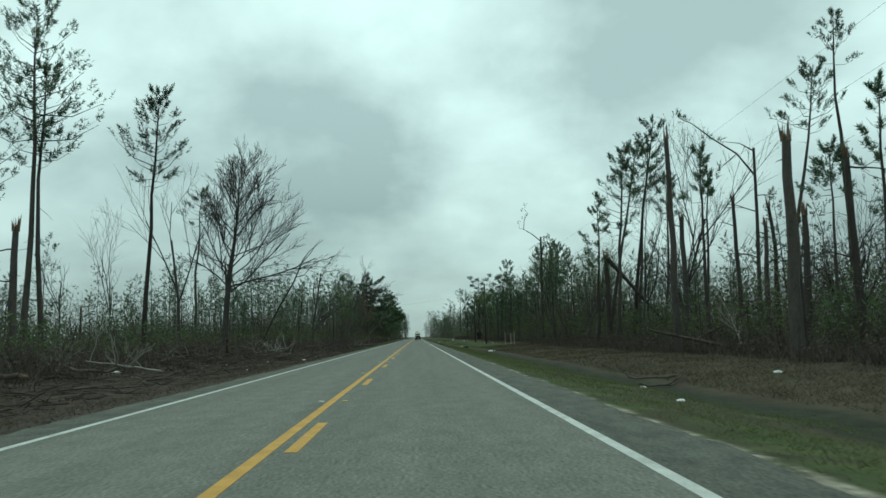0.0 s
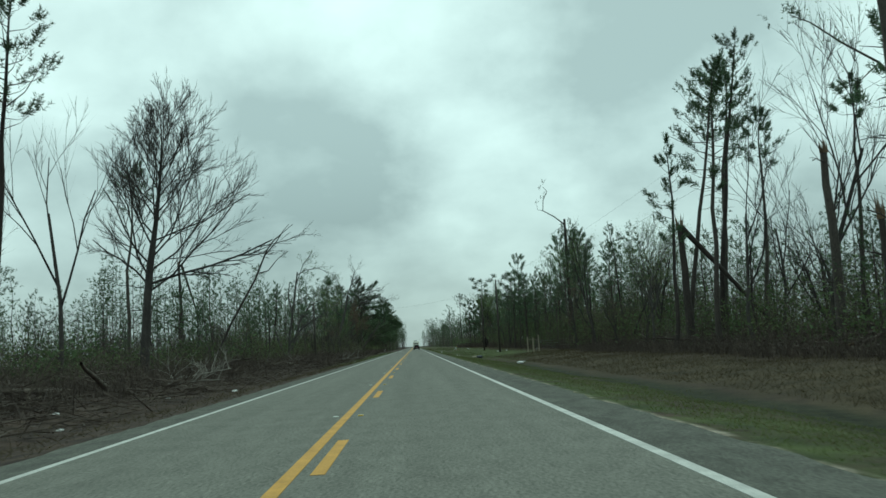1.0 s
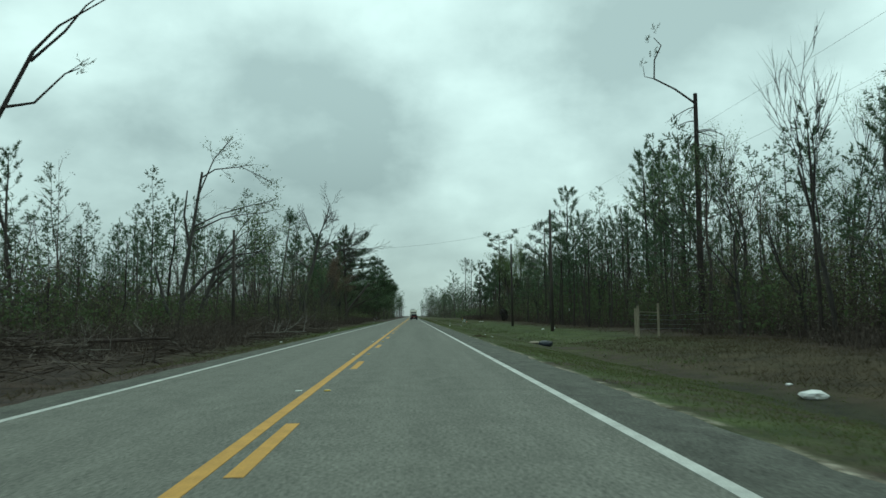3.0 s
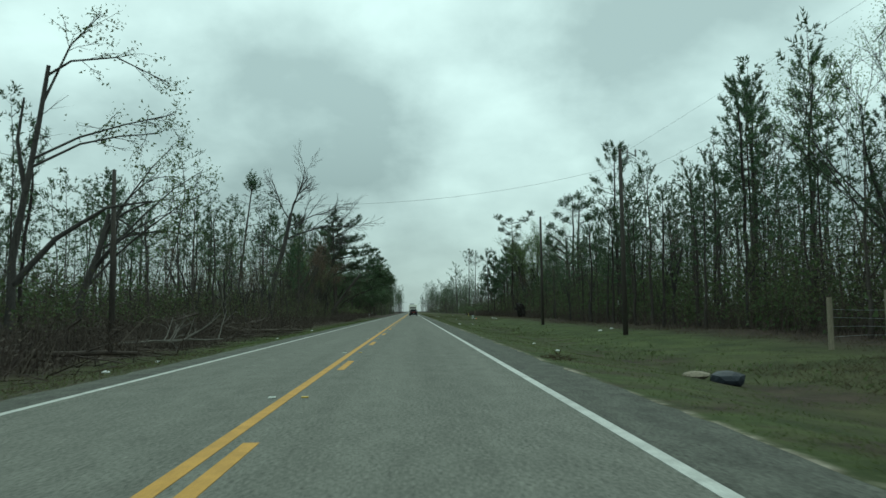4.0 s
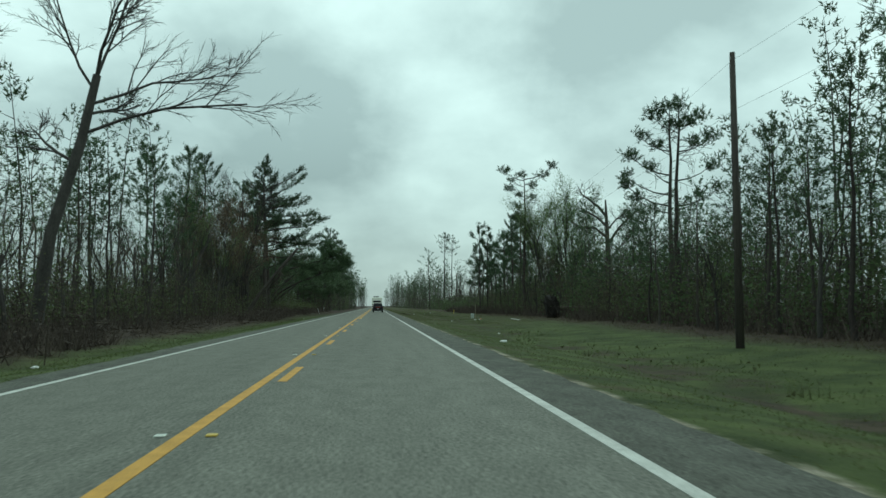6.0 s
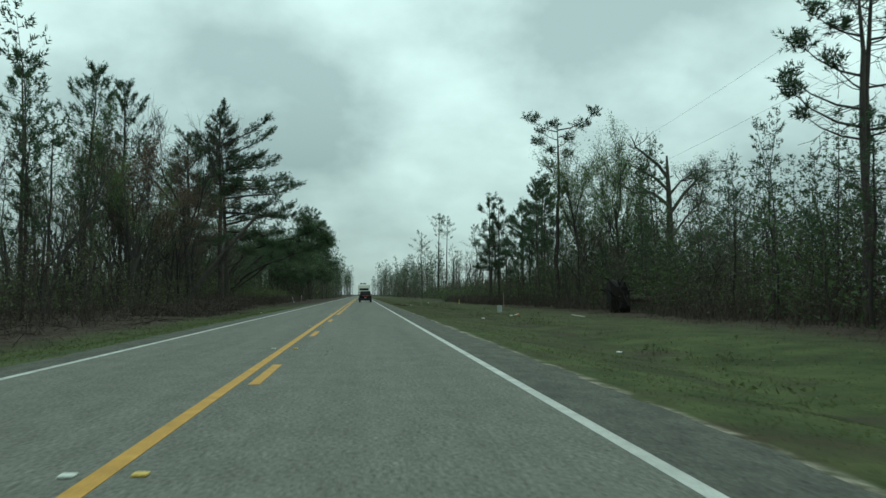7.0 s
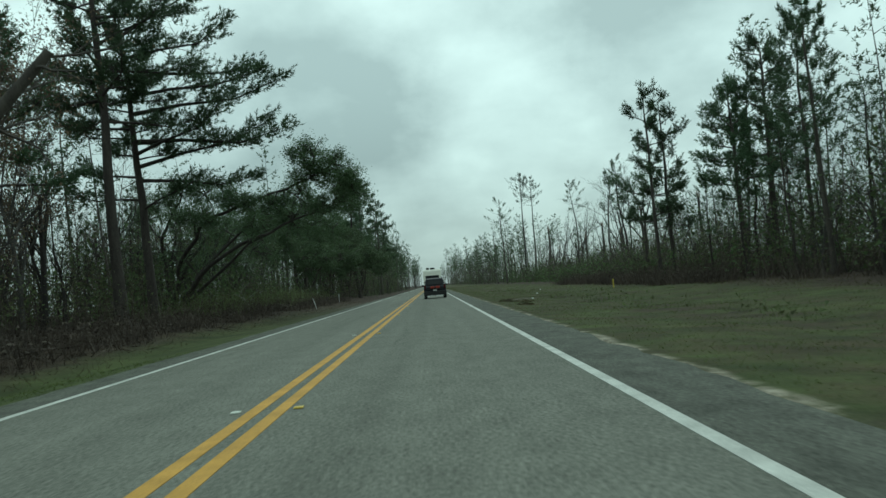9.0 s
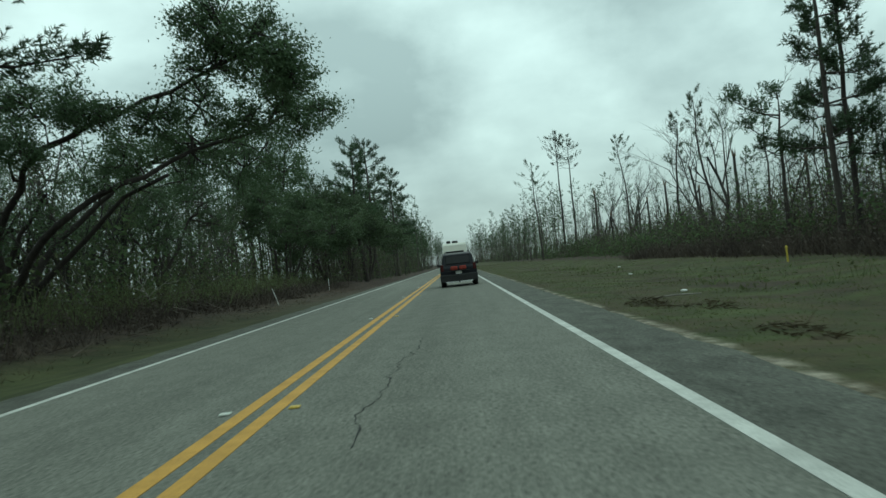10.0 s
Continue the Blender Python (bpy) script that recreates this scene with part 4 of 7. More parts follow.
def grass(name, label, rng, n, x0, x1, y0, y1, length, material):
    g = Geo()
    x, y = rng.uniform(x0, x1, n), rng.uniform(y0, y1, n)
    keep = noise_keep(x, y, rng)
    x, y = x[keep], y[keep]
    n = len(x)
    way = rng.normal(size=(n, 3)) * [0.9, 0.9, 0.1] + [0, 0, 0.8]
    g.blades(np.column_stack([x, y, gz(x, y) - 0.01]), way, length * rng.uniform(0.5, 1.3, n), 0.009, rng)
    return tagged(part(name, g, material), label, "grass", kind="stuff")


def noise_keep(x, y, rng):
    """Patchy cover: smooth random patches at two sizes."""
    def patch(size):
        g = rng.random((int((np.ptp(x) + 1) / size) + 3, int((np.ptp(y) + 1) / size) + 3))
        a, c = (x - x.min()) / size, (y - y.min()) / size
        i, j = a.astype(int), c.astype(int)
        fa, fc = a - i, c - j
        return (g[i, j] * (1 - fa) + g[i + 1, j] * fa) * (1 - fc) + (g[i, j + 1] * (1 - fa) + g[i + 1, j + 1] * fa) * fc
    return patch(2.6) * 0.6 + patch(0.7) * 0.4 + rng.normal(size=len(x)) * 0.25 > 0.33


grass("grass", "short green verge grass", R(311), 110000, 5.15, 12, 90, 330, 0.06, M_GRASS)
grass("grass", "green verge grass with weeds", R(312), 45000, 10, 20, 110, 330, 0.1, M_GRASS)
grass("sedge", "tall brown sedge grass on the verge", R(313), 70000, 11.0, 20, -5, 125, 0.24, M_SEDGE)
grass("grass", "short green verge grass", R(314), 26000, -8.5, -4.2, 100, 255, 0.1, M_GRASS)
grass("sedge", "dead grass among leaf litter", R(315), 18000, -11, -4.3, -5, 130, 0.2, M_SEDGE)
grass("sedge", "dry straw-coloured grass mixed into the verge", R(316), 42000, 5.1, 16, 120, 330, 0.07, M_STRAW)
grass("sedge", "reddish dead grass along the wood's edge", R(317), 12000, 17, 22, 110, 330, 0.35, M_SEDGE)
grass("sedge", "dry grass and litter along the wood's edge", R(318), 14000, -13, -7.5, 130, 340, 0.25, M_SEDGE)
grass("grass", "short green verge grass", R(331), 22000, 5.1, 19, 330, 470, 0.1, M_GRASS)
grass("sedge", "dry straw-coloured grass mixed into the verge", R(332), 14000, 5.1, 18, 330, 470, 0.12, M_STRAW)
undergrowth("undergrowth", BROWN, R(303), 1500, -21, -9.0, 115, 190, 1.7, M_BRUSH, 0.5)
undergrowth("undergrowth", "low rank weeds along the ditch", R(304), 110, 9.0, 12.0, 100, 330, 0.42, M_BRUSHLEAF, 1.2)
grass("grass", "thin green grass beside the shoulder", R(333), 60000, 5.15, 9.5, 0, 110, 0.08, M_GRASS)
grass("sedge", "dead straw-coloured grass beside the shoulder", R(334), 26000, 5.6, 10, 0, 110, 0.09, M_STRAW)


# ---- trees that stand out ----
def limb(geo, points, r0, r1, sides=6):
    p = np.array(points, float)
    geo.tube(p, np.linspace(r0, r1, len(p)), sides)


def tufts(geo, at_, rng, blades=20, size=0.27, width=0.024, up=0.8):
    """Needle brushes pointing mostly upwards, two at each place."""
    c = np.repeat(np.array(at_, float).reshape(-1, 3), 2, 0)
    brushes(geo, c + rng.normal(size=c.shape) * 0.12, rng.normal(size=c.shape) * [0.7, 0.7, 0.4] + [0, 0, up], rng, blades, size * 2.2, size, width)


def place(name, wood, green, x, y, label, bark=None, leaf=None, crown="crown", category="tree", turn=0.0):
    ob = tree_thing(name, wood, green, bark or M_BARK, leaf or M_NEEDLE, label, category, crown)
    ob.matrix_basis = at(x, y, turn)
    return ob


def lone_pine(seed, x, y, h, lean=(0, 0), crown=0.42, nb=34, reach=0.13, label="tall lone surviving pine with open crown", **more):
    more.setdefault("patchy", 0.1)
    return place("pine_tree", *pine(R(seed), h + 0.3, crown, nb, 9, 17, reach, 0.28, 0.029, lean=lean, **more), x, y, label)


def broken(seed, x, y, h, r, stubs, label="dead pine trunk snapped off with splintered top", lean=(0, 0), hang=False):
    return place("broken_trunk", *snag(R(seed), h, r, stubs, hang, lean), x, y, label, leaf=M_SPLINTER, crown="splintered_top")


# left of the road, in the wrecked stretch
lone_pine(501, -25.0, 55.5, 24.3, crown=0.4, nb=40, reach=0.16)
lone_pine(502, -24.2, 56.4, 20.5, (0.01, 0), crown=0.35, nb=26, reach=0.13)
lone_pine(503, -27.5, 52.0, 21.0, (-0.03, 0), crown=0.5, nb=40, reach=0.18)
broken(504, -22.2, 48.0, 8.3, 0.24, 4)
lone_pine(505, -22.0, 70.3, 22.6, (0.045, 0), crown=0.36, nb=36, reach=0.13, stubs=5)


def bare_giant(seed, x, y, h, label, last=5, kids=(4, 5), spread=0.55, lean=(0.06, 0), trunk=0.42, thick=0.012, leaves=0, leaf=0.12, mat=None):
    wood, green = broadleaf(R(seed), h, last, leaves, leaf, trunk, spread, kids, 0.1, lean, thick, 0.1)
    return place("bare_tree", wood, green, x, y, label, M_GREYBARK, mat or M_BUD)


bare_giant(506, -20.6, 75.8, 18.0, "slim leafless tree with upswept twigs", 4, (3, 4), 0.42, (0.0, 0), 0.35, 0.008)


def spreading_bare():
    """The big oval leafless tree: a leader to the top, and side limbs that sweep out and curve up into fine twigs."""
    rng = R(507)
    wood, green, tips = Geo(), Geo(), []
    stem = np.array([(0, 0, -0.2), (0.1, 0, 3.0), (0.3, 0, 6.0), (0.5, 0.1, 8.6), (1.0, 0.1, 12.0), (1.4, 0, 15.5), (1.5, 0.1, 18.2), (1.4, 0.1, 20.4)])
    wood.tube(stem, [0.4, 0.33, 0.3, 0.27, 0.17, 0.1, 0.055, 0.02], 10)
    n = 30
    for k in range(n):
        rel = k / (n - 1)
        z = 6.6 + 12.2 * rel ** 0.9
        start = np.array([np.interp(z, stem[:, 2], stem[:, i]) for i in range(3)])
        az = k * 2.4 + rng.uniform(-0.4, 0.4)
        across = math.cos(az)
        length = (10.6 if across > 0 else 8.2) * (1.0 - 0.7 * rel) * rng.uniform(0.8, 1.1)
        d = np.array([across, 0.8 * math.sin(az), rng.uniform(0.2, 0.6) + 0.9 * rel + (0.3 if across < 0 else 0.0)])
        grow(wood, start, d / np.linalg.norm(d), length, 0.085 - 0.058 * rel, 1, 4, rng, tips, 0.5, 0.12, (6, 8), 8, (0.32, 0.55), 0.14, 0.15)
    grow(wood, (0.4, 0, 7.2), np.array([0.98, 0.0, 0.12]), 9.6, 0.11, 1, 4, rng, tips, 0.5, 0.06, (7, 8), 8, (0.28, 0.42), 0.06, 0.2)
    for k in range(5):
        d = np.array([(-1) ** k * 0.9, rng.uniform(-0.5, 0.5), 0.1])
        grow(wood, (0.3, 0, 4.5 + 0.8 * k), d / np.linalg.norm(d), 2.2, 0.04, 2, 4, rng, tips, 0.6, -0.03, (3, 4), 7)
    tips = np.array(tips)
    pick = tips[rng.integers(0, len(tips), 2600)] + rng.normal(size=(2600, 3)) * 0.1
    green.leaves(pick, rng.uniform(0.04, 0.085, 2600), rng)
    return place("bare_tree", wood, green, -18.4, 84.5, "large leafless tree with a wide oval of fine branches", M_GREYBARK, M_BUD, "buds")


spreading_bare()
lone_pine(508, -28.3, 109.2, 21.5, crown=0.22, nb=20, reach=0.13, label="pine with only a ragged tuft of crown remaining", stubs=14)
bare_giant(509, -35.9, 85.4, 13.0, "distant leafless tree among young pines", 4, (3, 5), 0.5, (0, 0), 0.4, 0.008)
bare_giant(510, -34.2, 95.0, 14.0, "distant leafless tree among young pines", 4, (3, 4), 0.55, (0, 0), 0.4, 0.008)


def leaning_tree():
    """A stripped trunk tipped over towards the road, forked near its end."""
    rng = R(511)
    wood, green = Geo(), Geo()
    limb(wood, [(-0.6, 0, -0.3), (1.6, 0.5, 4.6), (4.1, 1.2, 9.2), (5.3, 1.6, 12.2)], 0.13, 0.08, 8)
    limb(wood, [(5.3, 1.6, 12.2), (6.1, 2.0, 13.4), (7.9, 2.8, 15.0)], 0.075, 0.025, 5)
    limb(wood, [(5.2, 1.6, 11.8), (6.3, 2.1, 13.2), (7.0, 2.4, 14.4), (7.5, 2.7, 15.0)], 0.07, 0.02, 5)
    limb(wood, [(4.3, 1.2, 9.8), (5.4, 1.6, 10.1), (6.4, 2.0, 11.4), (6.9, 2.2, 11.7)], 0.07, 0.02, 5)
    grow(wood, (6.4, 2.0, 11.4), np.array([0.8, 0.2, 0.5]), 1.2, 0.03, 2, 3, rng, [], 0.5, 0, (2, 3))
    for z in (0.3, 0.5, 0.62, 0.8):
        p = np.array([-0.6, 0, 0]) * (1 - z) + np.array([5.3, 1.6, 12.2]) * z
        d = rng.normal(size=3)
        grow(wood, p, d / np.linalg.norm(d), 0.9, 0.025, 2, 3, rng, [], 0.6, 0, (1, 2))
    tufts(green, [(7.0, 2.3, 11.8), (6.8, 2.2, 11.5)], rng, 9)
    return place("leaning_tree", wood, green, -18.7, 106.0, "stripped tree trunk leaning far over towards the road", M_BARK, M_NEEDLE)


leaning_tree()


def snapped_pair(seed, x, y, h, r, fall, label):
    """A snapped trunk whose head still hangs from the break."""
    rng = R(seed)
    wood, split = snag(rng, h, r, 3)
    fall = np.array(fall, float)
    top = np.array([0, 0, h])
    limb(wood, [top + [0, 0, 0.15], top + (fall - top) * 0.3 + [0, 0, 0.15], top + (fall - top) * 0.7, fall], r * 0.8, r * 0.35, 7)
    for k in range(6):
        p = top + (fall - top) * rng.uniform(0.3, 0.95)
        d = rng.normal(size=3)
        grow(wood, p, d / np.linalg.norm(d), rng.uniform(0.8, 2.0), 0.035, 2, 3, rng, [], 0.6, 0, (2, 3))
    return place("broken_trunk", wood, split, x, y, label, leaf=M_SPLINTER, crown="splintered_top")


snapped_pair(512, -29.8, 134.5, 14.2, 0.22, (2.2, 0.6, 6.5), "tall snapped trunk with its head hanging down")
snapped_pair(513, 22.4, 85.3, 9.3, 0.3, (8.0, 0.8, 0.3), "snapped pine with its top folded over to the ground")


def arched_tree():
    """Broken stem with long arching limbs that still carry young leaves."""
    rng = R(514)
    wood, green, tips = Geo(), Geo(), []
    limb(wood, [(0, 0, 0), (0.15, 0.1, 2.0), (0.2, 0, 4.0), (0.6, -0.1, 6.2), (0.9, 0, 8.2), (1.2, 0.1, 10.4), (1.6, 0, 12.9)], 0.22, 0.09, 9)
    limb(wood, [(0.7, 0, 7.0), (0.2, 0.2, 9.5), (0.4, 0.3, 11.5)], 0.13, 0.05, 6)
    limb(wood, [(0.3, 0, 3.0), (2.0, 0.2, 5.0), (4.2, 0.3, 6.4), (6.2, 0.4, 6.7)], 0.17, 0.03, 7)
    limb(wood, [(0, 0, 0.4), (-1.2, 0.3, 2.6), (-2.0, 0.4, 5.6)], 0.2, 0.08, 7)
    arcs = [[(1.5, 0, 12.4), (2.6, 0, 13.1), (4.6, 0.1, 13.3), (6.8, 0.2, 12.2)], [(1.0, 0, 8.6), (3.0, 0.1, 9.6), (5.0, 0.2, 10.2), (7.2, 0.3, 10.7)], [(0.9, 0, 8.2), (3.2, -0.3, 9.2), (5.0, -0.5, 9.5), (6.8, -0.6, 9.6)], [(1.3, 0, 11), (2.4, 0.4, 14.0), (3.6, 0.8, 15.6)]]
    for a in arcs:
        limb(wood, a, 0.07, 0.02, 5)
        a = np.array(a)
        for k in range(9):
            u = rng.uniform(0.35, 1.0) * (len(a) - 1)
            i = min(int(u), len(a) - 2)
            p = a[i] + (a[i + 1] - a[i]) * (u - i)
            d = a[i + 1] - a[i] + rng.normal(size=3) * 0.9
            grow(wood, p, d / np.linalg.norm(d), rng.uniform(0.7, 1.6), 0.02, 2, 3, rng, tips, 0.55, -0.04, (2, 4))
    for k in range(26):
        p = np.array([0.2, 0, 2.0]) + np.array([0.8, 0, 9.5]) * rng.random()
        d = rng.normal(size=3) + [0, 0, -0.5]
        grow(wood, p, d / np.linalg.norm(d), rng.uniform(0.8, 2.4), 0.025, 2, 3, rng, [], 0.6, -0.12, (2, 4))
    tips = np.array(tips)
    pick = tips[rng.integers(0, len(tips), 900)] + rng.normal(size=(900, 3)) * 0.16
    green.leaves(pick, rng.uniform(0.1, 0.2, 900), rng)
    return place("storm_broken_tree", wood, green, -16.2, 138.0, "broken tree with arching limbs and a few pale leaves", M_GREYBARK, M_LEAF)


arched_tree()


def sweeping_tree():
    """Half-toppled tree whose long limbs sweep low towards the road, young leaves at their ends."""
    rng = R(586)
    wood, green, tips = Geo(), Geo(), []
    limb(wood, [(0, 0, -0.2), (0.5, 0, 2.6), (1.4, 0, 5.0), (2.0, 0, 7.4)], 0.28, 0.12, 9)
    ends = [(7.9, 0, 8.8), (7.2, 0.6, 10.0), (6.4, -1.0, 7.4), (5.2, 1.0, 11.4), (6.8, 0.3, 6.0), (5.0, -0.6, 9.4), (6.0, 0.8, 8.2), (4.4, 0, 5.0)]
    for k, e in enumerate(ends):
        start, e = np.array([0.5 + 0.2 * k, 0, 2.8 + 0.6 * k]), np.array(e)
        mid = (start + e) / 2 + [0, 0, 0.7]
        limb(wood, [start, (start + mid) / 2 + [0, 0, 0.25], mid, (mid + e) / 2 + [0, 0, 0.2], e], 0.085, 0.018, 5)
        for j in range(8):
            u = rng.uniform(0.2, 1.0)
            p = start + (e - start) * u + np.array([0, 0, 2.8 * u * (1 - u)])
            d = (e - start) / np.linalg.norm(e - start) + rng.normal(size=3) * 0.6
            grow(wood, p, d / np.linalg.norm(d), rng.uniform(0.8, 1.9), 0.022, 2, 3, rng, tips if u > 0.6 else [], 0.5, 0.02, (3, 4))
    tips = np.array(tips)
    pick = tips[rng.integers(0, len(tips), 1500)] + rng.normal(size=(1500, 3)) * 0.18
    green.leaves(pick, rng.uniform(0.09, 0.19, 1500), rng)
    return place("storm_broken_tree", wood, green, -17.7, 148.5, "half-toppled tree with sweeping limbs and pale young leaves", M_GREYBARK, M_LEAF)


sweeping_tree()


def reaching_bare():
    rng = R(516)
    wood, green, tips = Geo(), Geo(), []
    limb(wood, [(0, 0, 0), (0.6, 0, 5.0), (1.9, 0, 9.5), (2.6, 0, 13.0)], 0.34, 0.2, 9)
    for p, d, length, r in (((2.5, 0, 12.6), (0.12, 0.1, 1.0), 6.2, 0.09), ((2.3, 0, 11.5), (0.95, 0.0, 0.5), 6.5, 0.085), ((2.0, 0, 10.0), (1.0, 0.15, 0.42), 8.4, 0.09), ((2.5, 0, 12.2), (-0.75, 0, 0.8), 5.5, 0.075), ((1.6, 0, 8.6), (-0.7, 0.4, 0.5), 4.5, 0.09), ((2.6, 0, 13), (0.5, -0.4, 0.9), 5.0, 0.1), ((2.2, 0, 11), (0.3, 0.9, 0.6), 4.5, 0.09)):
        d = np.array(d)
        grow(wood, p, d / np.linalg.norm(d), length, r, 1, 4, rng, tips, 0.6, 0.03, (6, 8), 8, (0.3, 0.52), 0.13, 0.25)
    return place("bare_tree", wood, green, -14.8, 195.0, "leafless tree with crooked limbs reaching over the road", M_GREYBARK, M_BUD)


reaching_bare()
bare_giant(517, -14.6, 258.6, 16.6, "tall leafless tree with a rounded twiggy head", 5, (4, 5), 0.55, (0, 0), 0.5, 0.013, 2500, 0.07)


def clump():
    """Tight ball of needles left on a broken head."""
    rng = R(596)
    wood, green = Geo(), Geo()
    limb(wood, [(0, 0, -0.3), (0.6, 0, 5.0), (1.2, 0, 10.0), (1.9, 0, 15.4)], 0.17, 0.06, 8)
    for k in range(16):
        z = rng.uniform(6.5, 14.0)
        d = np.array([rng.normal(), rng.normal(), 0.5])
        grow(wood, (0.13 * z, 0, z), d / np.linalg.norm(d), rng.uniform(0.8, 2.0), 0.03, 2, 4, rng, [], 0.5, 0.05, (3, 4))
    p = rng.normal(size=(46, 3))
    p /= np.linalg.norm(p, axis=1)[:, None]
    p = p * rng.uniform(0.2, 0.95, (46, 1)) * [1, 1, 1.15] + [1.85, 0, 15.5]
    for q in p[:14]:
        limb(wood, [(1.8, 0, 14.8), q], 0.03, 0.012, 4)
    tufts(green, p, rng, 14, 0.28, 0.032)
    return place("pine_tree", wood, green, -17.3, 188.5, "leaning pine with one dense clump of needles on top")


clump()


def wide_pine(seed, x, y, h, reach, label, crown=0.62, nb=34, lean=(0, 0), side=None, limbs=(), thick=1.0):
    """An old pine with long level limbs that carry flat plates of needles; limbs given by height, heading and length come first."""
    rng = R(seed)
    wood, green = Geo(), Geo()
    line = trunk_line(rng, h, 0.4, 9, lean)
    s = np.linspace(0, 1, 9)
    rad = (0.012 * h + 0.05) * thick * (1 - s) ** 0.7 + 0.03
    rad[0] *= 1.3
    wood.tube(line, rad, 9)
    at_, way_ = [], []
    plan = [(z / h, math.radians(a), length) for z, a, length in limbs]
    for i in range(nb):
        rel = (i + rng.random()) / nb
        az = i * 2.4 + rng.uniform(-0.5, 0.5)
        length = reach * (1.1 - rel) ** 0.6 * rng.choice([rng.uniform(0.3, 0.65), rng.uniform(0.7, 1.15)])
        if side is not None:
            length *= 0.75 + 0.45 * math.cos(az - side)
        plan.append((1 - crown * (1 - rel), az, length))
    for t, az, length in plan:
        b = np.array([np.interp(t, s, line[:, k]) for k in range(3)])
        rel = max(0.0, 1 - (1 - t) / crown)
        w = np.array([math.cos(az), math.sin(az), rng.uniform(-0.12, 0.3) + 0.5 * rel ** 2])
        across = np.cross(w, [0, 0, 1.0])
        sway = across * rng.normal() * 0.08 * length
        q1, q2, end = b + w * length * 0.33 + sway * 0.5, b + w * length * 0.68 + sway - [0, 0, 0.03 * length], b + w * length + [0, 0, 0.05 * length]
        wood.tube([b, q1, q2, end], [0.03 + 0.014 * length, 0.028 + 0.009 * length, 0.022 + 0.004 * length, 0.01], 5)
        path = np.array([b, q1, q2, end])
        for j in range(int(7 + length * 10)):
            u = rng.uniform(0.3, 1.0) ** 0.8
            stem = np.array([np.interp(u, [0, 0.33, 0.68, 1], path[:, k]) for k in range(3)])
            lat = across * rng.normal() * 0.17 * length * (1.25 - u)
            p = stem + lat + w * abs(rng.normal()) * 0.3 + [0, 0, rng.normal() * 0.22 + 0.12]
            at_.append(p)
            way_.append(w * 0.8 + lat * 0.5 + [0, 0, rng.uniform(0.2, 1.0)])
            if j % 2 == 0:
                root = np.array([np.interp(u - 0.1, [0, 0.33, 0.68, 1], path[:, k]) for k in range(3)])
                wood.tube([root, (root + p) / 2 + [0, 0, 0.04], p], [0.018, 0.012, 0.006], 3)
        for j in range(int(1 + length * 0.7)):
            u = rng.uniform(0.1, 0.6)
            d = w + rng.normal(size=3) * 0.7
            grow(wood, b + (end - b) * u, d / np.linalg.norm(d), rng.uniform(0.5, 1.4), 0.018, 2, 3, rng, [], 0.6, 0.0, (2, 3))
    top = line[-1] + rng.normal(size=(8, 3)) * [0.25, 0.25, 0.35]
    at_.extend(top)
    way_.extend(np.tile([0, 0, 1.0], (8, 1)))
    c = np.repeat(np.array(at_), 2, 0)
    d = np.repeat(np.array(way_), 2, 0)
    brushes(green, c + rng.normal(size=c.shape) * 0.1, d + rng.normal(size=c.shape) * 0.35, rng, 13, 0.5, 0.24, 0.03)
    return place("pine_tree", wood, green, x, y, label)


wide_pine(518, -14.9, 277.5, 22.3, 4.6, "old pine with long level limbs and a dark crown", nb=38, crown=0.5, lean=(-0.02, 0),
          limbs=[(18.5, -10, 5.6), (17.0, 20, 5.2), (15.5, -30, 5.5), (14.0, 5, 4.8), (12.5, 160, 4.6)])
wide_pine(519, -15.1, 283.2, 19.6, 4.4, "old pine with long limbs reaching over the road", nb=30, crown=0.5, lean=(-0.035, 0),
          limbs=[(17.8, 10, 6.2), (16.4, -15, 7.0), (15.2, 20, 7.8), (14.0, -5, 8.4), (12.9, 12, 9.2), (11.2, -8, 9.8), (9.6, 8, 8.4), (8.8, 25, 7.2), (10.4, -30, 7.5), (7.6, 175, 4.2), (9.0, 150, 4.6), (7.0, -20, 4.4), (12.0, 190, 5.0), (14.5, 170, 4.2)])
wide_pine(520, -16.8, 268.0, 17.5, 3.6, "old pine with heavy dark limbs", nb=26)
wide_pine(521, -12.0, 405.0, 25.0, 4.5, "tall roadside pine with full crown", nb=34, crown=0.5)
wide_pine(522, -10.5, 372.0, 19.0, 4.8, "tall roadside pine with full crown", nb=34, crown=0.6)
wide_pine(523, -10.8, 440.0, 24.0, 5.0, "tall roadside pine with full crown", nb=34, crown=0.6)


